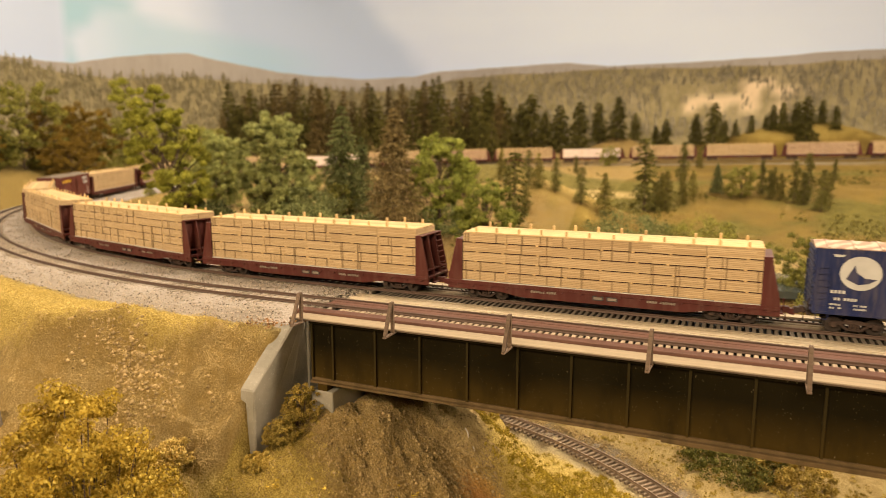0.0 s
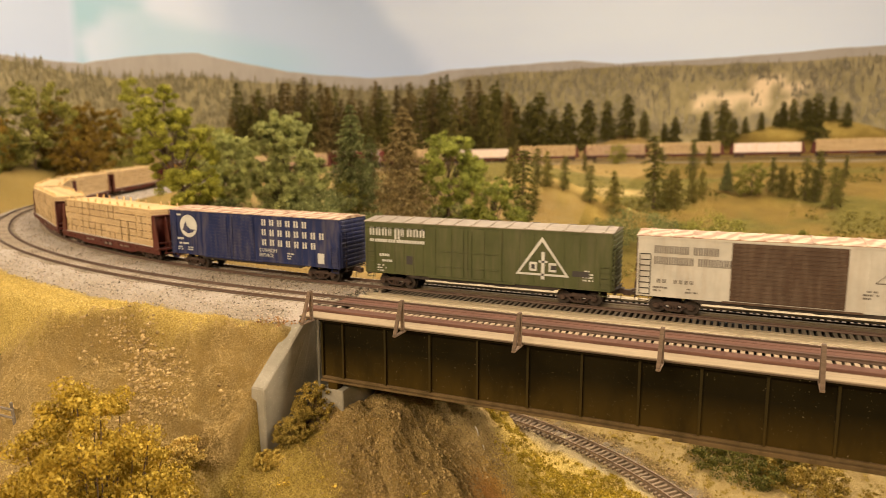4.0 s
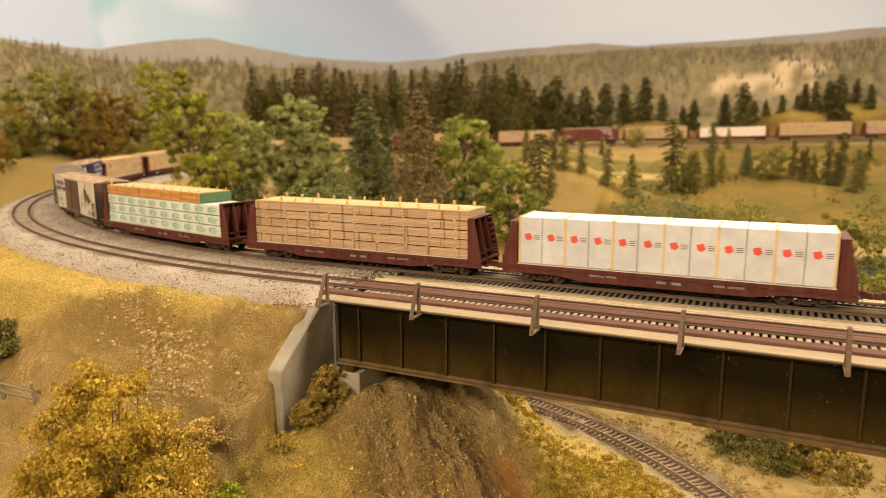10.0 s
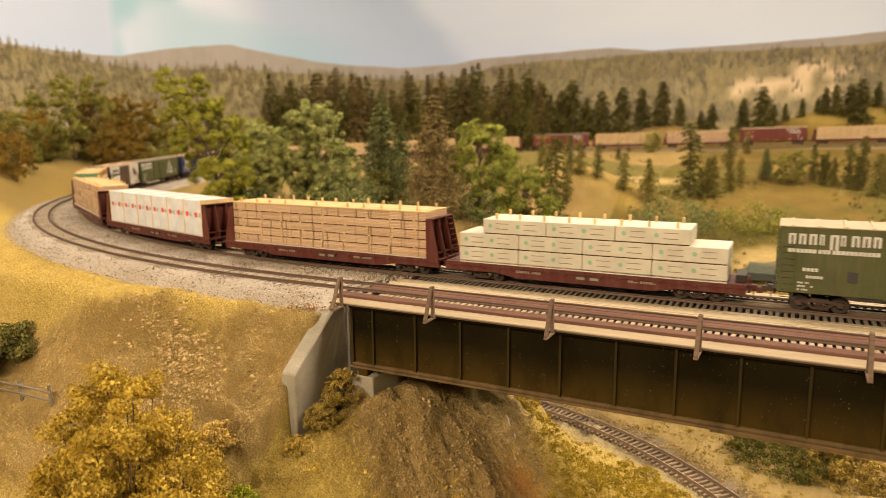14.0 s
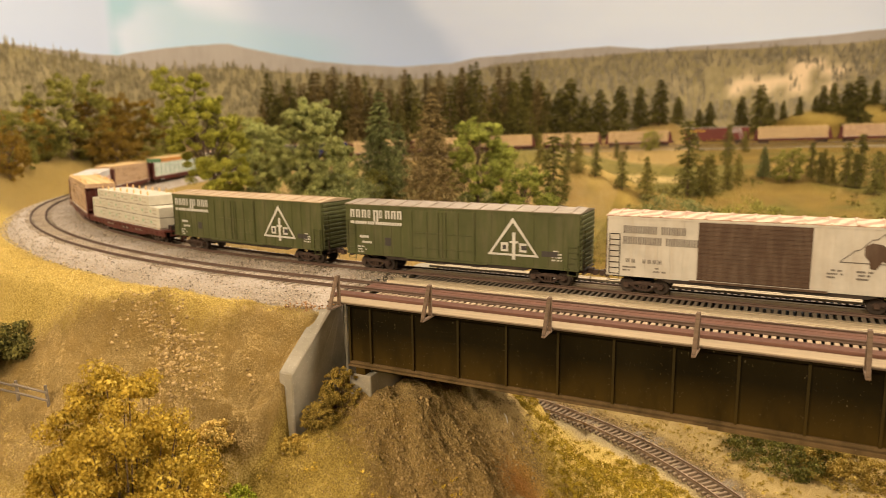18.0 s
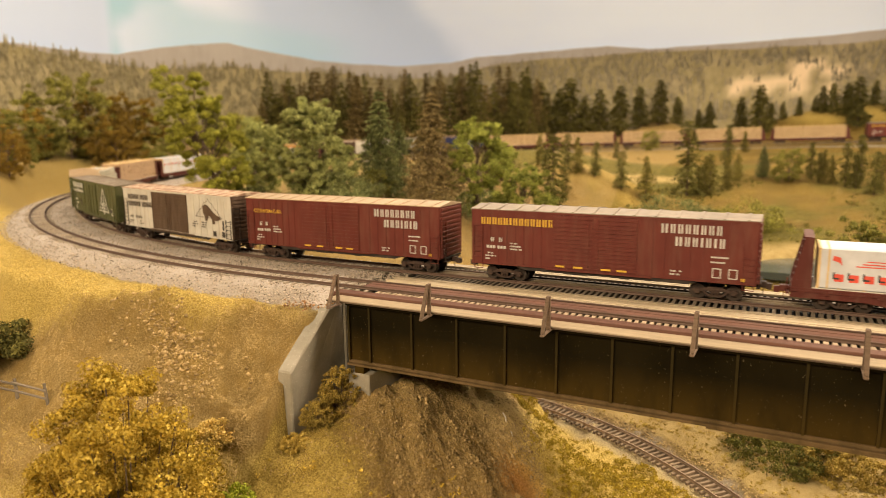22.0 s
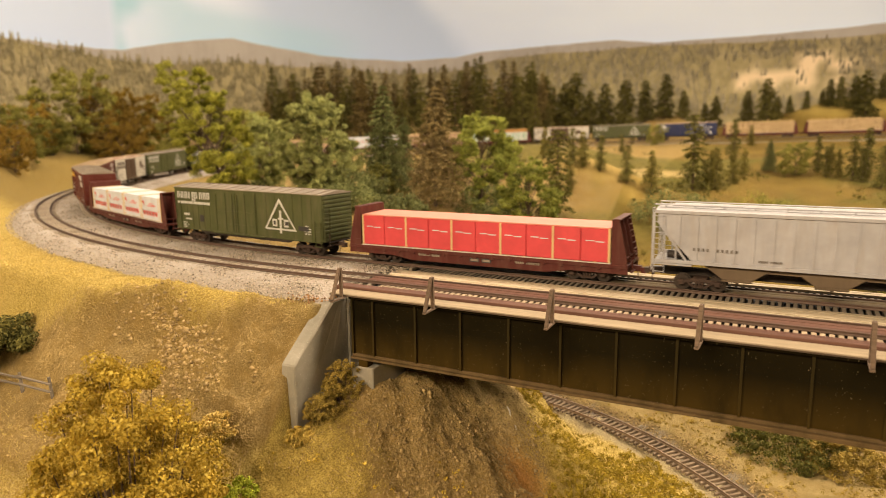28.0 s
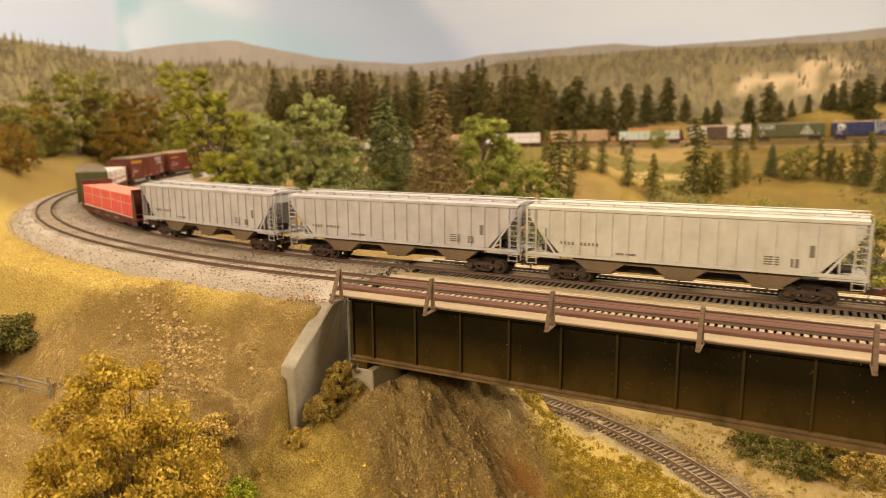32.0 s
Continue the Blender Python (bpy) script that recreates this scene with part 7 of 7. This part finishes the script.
def mint_car():
    c = flat_body("bulkhead_flatcar", "bulkhead flatcar with white and green wrapped lumber under tan panels", FH)
    dunnage(c)
    for t in range(3):
        wrapped(c, -93.6 + 0.9 * (t == 1), 93.6 - 1.2 * (t == 1), 15.3 + 8.9 * t, 23.5 + 8.9 * t, M["wrap_mint"], "white wrapped lumber with green print", 8)
        if t:
            # shade between the wrapped tiers, put in as a dark sheet
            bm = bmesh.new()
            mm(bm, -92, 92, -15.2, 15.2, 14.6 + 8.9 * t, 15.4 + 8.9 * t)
            part("tier_gap", bm, M["gap_shade"], c)

    def marks(bm):
        rs = random.Random(8)
        for t in range(3):
            for i in range(10):
                x = 91.5 - i * 18.7
                for r in range(5):
                    z = 16.6 + 8.9 * t + r * 1.25
                    w = rs.uniform(8, 11) if r in (1, 2, 3) else rs.uniform(5, 8)
                    mm(bm, x - w - 2.6, x - 2.6, 16.1, 16.22, z, z + 0.7)
                mm(bm, x - 2.2, x, 16.1, 16.22, 17.4 + 8.9 * t, 21.4 + 8.9 * t)
    both_sides(marks, M["mint_ink"], "printed_line", c, "green printed lines")
    for i in range(5):
        for k in range(8):
            bm = bmesh.new()
            a = -66 + 31.8 * i
            mm(bm, a + 0.05, a + 31.75, -16.0 + 0.12 * (k % 2), 16.0 - 0.12 * (k % 2), 42.0 + k * 1.06, 42.98 + k * 1.06)
            part("panel_sheet", bm, M["wrap_orange"], c, "orange-brown panel sheet")
    bm = bmesh.new()
    for x in (-62, -55, -38, -22, -5, 14, 19, 33, 52, 56, 74, 88):
        mm(bm, x, x + 0.9, -16.12, 16.12, 42.0, 50.3)
    part("pack_band", bm, M["band"], c, "brown bands round the panels")
    bm = bmesh.new()
    mm(bm, -66.6, -66.2, -15.9, 15.9, 42.1, 50.3)
    part("stack_end", bm, M["green_end"], c, "green painted stack end")
    for j in range(11):
        bm = bmesh.new()
        mm(bm, -65, 92.6, -16.0 + j * 2.93, -13.2 + j * 2.93, 50.4, 50.9)
        part("top_board", bm, M["board_top"], c)
    for i in range(12):
        for y in (-14, 14):
            piece("stake", STAKE_TOP, c, pose((-62 + i * 13.6) * K, y * K, 0.0498) @ Matrix.Diagonal((0.8, 0.8, 0.8, 1)))
    return c


def cream_flat():
    c = flat_body("flatcar", "oxide red flatcar with stepped stacks of cream wrapped lumber", 98.5, False)
    dunnage(c)
    for t, (a, b, n) in enumerate(((-88, 88, 4), (-88, 88, 4), (-66, 70, 3))):
        wrapped(c, a, b, 15.6 + 10.2 * t, 25.2 + 10.2 * t, M["wrap_cream"], "cream wrapped lumber with green print", n)
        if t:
            # dark sheet in place of the shade under this tier
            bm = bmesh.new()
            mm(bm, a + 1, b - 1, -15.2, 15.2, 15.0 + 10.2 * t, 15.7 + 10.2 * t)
            part("tier_gap", bm, M["gap_shade"], c)

    def marks(bm):
        for t, (a, b, n) in enumerate(((-88, 88, 4), (-88, 88, 4), (-66, 70, 3))):
            for i in range(n):
              for x in (b - (b - a) * (i + 0.12) / n, b - (b - a) * (i + 0.56) / n):
                prism(bm, [(x + 1.4 * math.cos(q), 20.8 + 10.2 * t + 1.5 * math.sin(q)) for q in np.arange(0, 6.2, 0.7)], 16.1, 16.22, "y", K)

    def lines(bm):
        for t, (a, b, n) in enumerate(((-88, 88, 4), (-88, 88, 4), (-66, 70, 3))):
            for i in range(n):
              for x in (b - (b - a) * (i + 0.12) / n, b - (b - a) * (i + 0.56) / n):
                mm(bm, x - 13, x - 4, 16.1, 16.2, 18.6 + 10.2 * t, 19.1 + 10.2 * t)
                mm(bm, x - 13, x - 4, 16.1, 16.2, 22.2 + 10.2 * t, 22.6 + 10.2 * t)
    both_sides(marks, M["mint_ink"], "printed_mark", c, "green printed rings")
    both_sides(lines, M["roof_grey"], "printed_line", c)
    for i in range(8):
        for y in (-13, 13):
            piece("stake", STAKE_TOP, c, pose((-58 + i * 17) * K, y * K, 0.0455))
    bm = bmesh.new()
    mm(bm, -98, -92, -10, 10, 14.6, 19)
    part("end_winch", bm, M["black"], c, bevel=0.0003)
    return c


def pink_car():
    c = flat_body("bulkhead_flatcar", "bulkhead flatcar with pale pinkish wrapped packs", FH)
    dunnage(c)
    wrapped(c, -93, 93, 15.3, 42.5, M["pink_wrap"], "pale pinkish wrapped pack", 6, 2)
    return c


def hopper(mat, label, seed):
    """A covered hopper: ribbed flat sides, sloping ends with ladders and platforms, roof with hatches, three bays."""
    c = thing("covered_hopper", label, "freight car", "cars of the train")
    h, w = 96.6, 17.2
    bm = bmesh.new()
    prism(bm, [(-h + 1.5, 52.0), (h - 1.5, 52.0), (h - 1.5, 44.0), (h - 22, 20.5), (-h + 22, 20.5), (-h + 1.5, 44.0)], -w, w, "y", K)
    body = part("body", bm, mat, c, bevel=0.0003)
    for i in range(19):
        x = -h + 4 + i * (2 * h - 8) / 18
        lo = 21.0 + max(0.0, (abs(x) - (h - 22)) / 20.5 * 23.5)
        for sgn in (-1, 1):
            bm = bmesh.new()
            y0, y1 = sorted((sgn * w, sgn * (w + 0.75)))
            mm(bm, x - 0.6, x + 0.6, y0, y1, lo, 50.6)
            part("side_post", bm, mat, body)
    for sgn in (-1, 1):
        bm = bmesh.new()
        y0, y1 = sorted((sgn * (w - 0.3), sgn * (w + 1.0)))
        mm(bm, -h, h, y0, y1, 50.4, 52.6)
        part("top_chord", bm, mat, body, bevel=0.0002)
        bm = bmesh.new()
        mm(bm, -h + 1, h - 1, y0, y1 - 0.2, 18.6, 20.9)
        part("side_sill", bm, mat, body, bevel=0.0002)
    bm = bmesh.new()
    prism(bm, [(-w, 52.0), (w, 52.0), (w - 4, 53.4), (0, 54.2), (-w + 4, 53.4)], -h, h, "x", K)
    roof = part("roof", bm, mat, c)
    bm = bmesh.new()
    for y0, y1 in ((-11, -8.2), (8.2, 11)):
        mm(bm, -h - 1.5, h + 1.5, y0, y1, 55.0, 55.5)
        for i in range(12):
            x = -h + 5 + i * (2 * h - 10) / 11
            mm(bm, x - 0.4, x + 0.4, y0 + 0.6, y1 - 0.6, 52.6, 55.0)
    part("running_board", bm, mat, roof)
    bm = bmesh.new()
    mm(bm, -h + 8, h - 8, -4.2, 4.2, 53.6, 55.2)
    part("hatch_cover", bm, mat, roof, bevel=0.0004)
    for xc in (-49, 0, 49):
        bm = bmesh.new()
        prism(bm, [(xc - 22, 20.4), (xc + 22, 20.4), (xc + 8, 9.8), (xc - 8, 9.8)], -14.4, 14.4, "y", K)
        mm(bm, xc - 8.5, xc + 8.5, -15.0, 15.0, 8.6, 10.0)
        tube(bm, (xc * K, -0.0135, 0.0085), (xc * K, 0.0135, 0.0085), 0.0012, 0.0012, 8)
        part("discharge_bay", bm, M["bay"], c, "dusty brown discharge bay", 0.0003)
    for sgn in (-1, 1):
        bm = bmesh.new()
        a, b = sorted((sgn * (h - 22), sgn * (h + 1.2)))
        mm(bm, a, b, -w, w, 17.2, 18.8)
        for y in (-w, w - 0.8):
            for x in (h - 13, h - 6, h + 0.4):
                mm(bm, *sorted((sgn * x, sgn * (x + 0.8))), y, y + 0.8, 18.6, 51 if x > h - 7 else 38)
            prism(bm, [(sgn * (h - 20), 20.0), (sgn * (h - 18.4), 20.0), (sgn * (h - 1.4), 44.5), (sgn * (h - 3.0), 44.5)], y, y + 0.7, "y", K)
        part("end_frame", bm, mat, c)
        bm = bmesh.new()
        for y in (-w - 0.7, w + 0.7):
            ladder(bm, sgn * h - (6.2 if sgn > 0 else 0), y, 12, 50, 6.2)
        ladder(bm, sgn * (h + 1.6), -w + 1.5, 13, 53, 6, "y")
        ladder(bm, sgn * (h + 1.6), w - 7.5, 13, 53, 6, "y")
        part("ladder", bm, mat, c)
        bm = bmesh.new()
        mm(bm, *sorted((sgn * (h - 18), sgn * (h - 10))), -6, 2, 18.8, 24)
        tube(bm, (sgn * (h - 14) * K, 0.004, 0.022), (sgn * (h - 6) * K, 0.004, 0.022), 0.0025, 0.0025, 10)
        part("brake_gear", bm, M["black"], c)
    bm = bmesh.new()
    mm(bm, -50, 50, -13.6, 13.6, 15.4, 20.5)
    part("slope_sheet", bm, M["bay"], c, "dusty brown sheet between the bays")
    bm = bmesh.new()
    mm(bm, -h + 2, h - 2, -1.8, 1.8, 8, 13)
    part("centre_sill", bm, M["black"], c)

    def words(bm):
        letters(bm, 74, 27.6, 1.9, [0.6, 0.6, 0.6, 0.6, -0.8, 0.6, 0.6, 0.6, 0.6, 0.6], w + 0.75, 0.75)
        letters(bm, 38, 23.0, 1.2, [0.8] * 4 + [-0.5] + [0.8] * 5, w + 0.7)
        for r in range(4):
            mm(bm, -46, -54, w + 0.6, w + 0.75, 24 + 1.5 * r, 24.6 + 1.5 * r)
        mm(bm, -60, -64, w + 0.6, w + 0.75, 23.4, 28.4)
        mm(bm, -69, -72, w + 0.6, w + 0.75, 30, 37)
    both_sides(words, M["ink_faded"], "lettering", c, "dark lettering bars")
    add_couplers(c, h, M["truck"])
    for x in (-70, 70):
        add_truck(c, x)
    return c


M["bay"] = paint("dusty_brown_bays", (0.14, 0.10, 0.062), wear=(0.08, 0.055, 0.035), amount=0.5)


def settle(c, drop, squash=1.0):
    """Lets a car's body sit lower on its trucks."""
    for o in c.children:
        if not o.name.startswith("truck"):
            m = o.matrix_basis.copy()
            o.matrix_basis = Matrix.Translation((0, 0, -drop)) @ Matrix.Diagonal((1, 1, squash, 1)) @ m
    return c


def spare(ob):
    """One more car of the same make."""
    return copy_thing(ob, Matrix())


def build_train():
    """All cars with the place of their leading end on the line at the start, and their length."""
    blue = blue_car()
    ev_pale = green_car(M["roof_tan"], "dark green plug-door boxcar, pale lettering and dusty pale roof")
    ev_dark = green_car(M["roof_grey"], "dark green plug-door boxcar, pale lettering and grey roof")
    mc = cream_car()
    sp1 = maroon_car(False, M["roof_tan"], "maroon boxcar with white lettering, small yellow slogan and dusty tan roof")
    sp2 = maroon_car(True, M["roof_grey"], "maroon boxcar with white lettering, large yellow slogan and grey roof")
    la = lumber_car("lumber", 5, "oxide red bulkhead flatcar stacked with yellow lumber bundles", 1)
    lb = lumber_car("lumber_pink", 5, "oxide red bulkhead flatcar stacked with reddish lumber bundles", 2)
    pk = pink_car()
    h1 = hopper(M["grey"], "light grey covered hopper with ladders and ribbed sides", 1)
    box_l, flat_l, hop_l = 0.1804, 0.2104, 0.1932
    mint, white, cream, panel, red = mint_car(), white_wrap_car(), cream_flat(), panel_car(), red_car()
    h3 = hopper(M["pale"], "pale yellowish grey covered hopper with ribbed sides", 2)
    for c in (la, lb, pk, mint, white, cream, panel, red):
        settle(c, 0.0011)
    for c in (h1, h3):
        settle(c, 0.0002, 0.95)
    train = [(blue, -0.0450, box_l), (ev_dark, -0.2463, box_l), (mc, -0.4423, box_l), (mint, -0.6377, flat_l), (lb, -0.8647, flat_l),
             (white, -1.0902, flat_l), (spare(lb), -1.3185, flat_l), (cream, -1.5337, 0.197), (ev_pale, -1.7467, box_l),
             (spare(ev_dark), -1.9477, box_l), (spare(mc), -2.1459, box_l), (sp1, -2.3420, box_l), (sp2, -2.5475, box_l), (panel, -2.7455, 0.2164),
             (spare(ev_dark), -2.9775, box_l), (red, -3.1797, flat_l), (h1, -3.4057, hop_l), (spare(h1), -3.6132, hop_l),
             (h3, -3.8135, hop_l), (spare(lb), -4.022, flat_l),
             (la, 0.1814, flat_l), (spare(la), 0.4063, flat_l), (spare(la), 0.6270, flat_l), (spare(la), 0.850, flat_l), (spare(la), 1.073, flat_l),
             (spare(sp2), 1.2950, box_l)]
    head = 1.2950 + 0.2260
    for kind in ("la", "lb", "sp", "la", "pk", "la", "lb", "la", "pk", "la", "la", "lb", "la"):
        if kind == "sp":
            head += 0.1965 - 0.2260
        ob = {"la": la, "lb": lb, "pk": pk, "sp": sp1}[kind]
        ob = pk if kind == "pk" and not any(ob is t[0] for t in train) else spare(ob)
        train.append((ob, head, box_l if kind == "sp" else flat_l))
        head += 0.2260
    return train


TRAIN = build_train()


# ---- small things by the bridge ----
def rail_fence():
    """An old split-rail fence on the hillside: leaning posts, two rails a bay."""
    f = thing("wooden_fence", "old grey-brown split-rail fence on the hillside", "fence")
    ends = [(-0.520, 0.247), (-0.4935, 0.2485), (-0.467, 0.250), (-0.437, 0.252), (-0.408, 0.2535)]
    level = land_at(-0.437, 0.252)
    for x, y in ends:
        z = land_at(x, y)
        bm = bmesh.new()
        tube(bm, (x, y, min(z, level) - 0.006), (x + random.uniform(-0.001, 0.001), y - 0.001, level + random.uniform(0.0125, 0.0150)), 0.0012, 0.0010, 6)
        part("post", bm, M["tie_grey"], f)
    for (x0, y0), (x1, y1) in zip(ends, ends[1:]):
        for h in (0.0055, 0.0108):
            bm = bmesh.new()
            tube(bm, (x0 - 0.002, y0 - 0.0018, level + h), (x1 + 0.002, y1 - 0.0018, level + h - random.uniform(0, 0.0012)), 0.0009, 0.0008, 5)
            part("rail", bm, M["tie_grey"], f)


rail_fence()


def bleached_stick(x, y, ln, turn, label):
    bm = bmesh.new()
    tube(bm, (-ln / 2, 0, 0), (0, 0.0004, 0.0006), 0.0004, 0.0006, 6)
    tube(bm, (0, 0.0004, 0.0006), (ln / 2, -0.0003, 0), 0.0006, 0.0003, 6)
    ob = tagged(part("driftwood_stick", bm, M["bleached"]), label, "stick")
    ob.matrix_basis = pose(x, y, land_at(x, y) + 0.0008, 4, 25, turn)


M["bleached"] = plain("bleached_wood", (0.6, 0.54, 0.44), 0.8)
bleached_stick(-0.170, 0.437, 0.009, -50, "bleached white stick lying on the earth heap")
bleached_stick(-0.162, 0.428, 0.006, -35, "bleached white stick lying on the earth heap")

def motions():
    """The train rolls along its line at one steady pace; each car rides on its two trucks."""
    for car, head, length in TRAIN:
        rows, bogies = [], [o for o in car.children if o.name.startswith("truck")]
        swing = {o: [] for o in bogies}
        for i in range(65):
            t = 0.5 * i
            mid = head - length / 2 + 0.12557 * t - 0.0000496 * t * t
            reach = length / 2 - 0.024
            a, b = Vector(track(mid + reach)[:3]), Vector(track(mid - reach)[:3])
            d = a - b
            yaw = math.atan2(d.y, d.x)
            m = Matrix.Translation((a + b) / 2) @ Euler((0, -math.atan2(d.z, math.hypot(d.x, d.y)), yaw)).to_matrix().to_4x4()
            rows.append((t, m))
            for o in bogies:
                *_, dx, dy = track(mid + o.location.x)
                turn = (math.atan2(dy, dx) - yaw + math.pi) % (2 * math.pi) - math.pi
                swing[o].append((t, pose(o.location.x, 0, 0, 0, 0, math.degrees(turn))))
        walk(car, rows)
        for o in bogies:
            walk(o, swing[o])


motions()
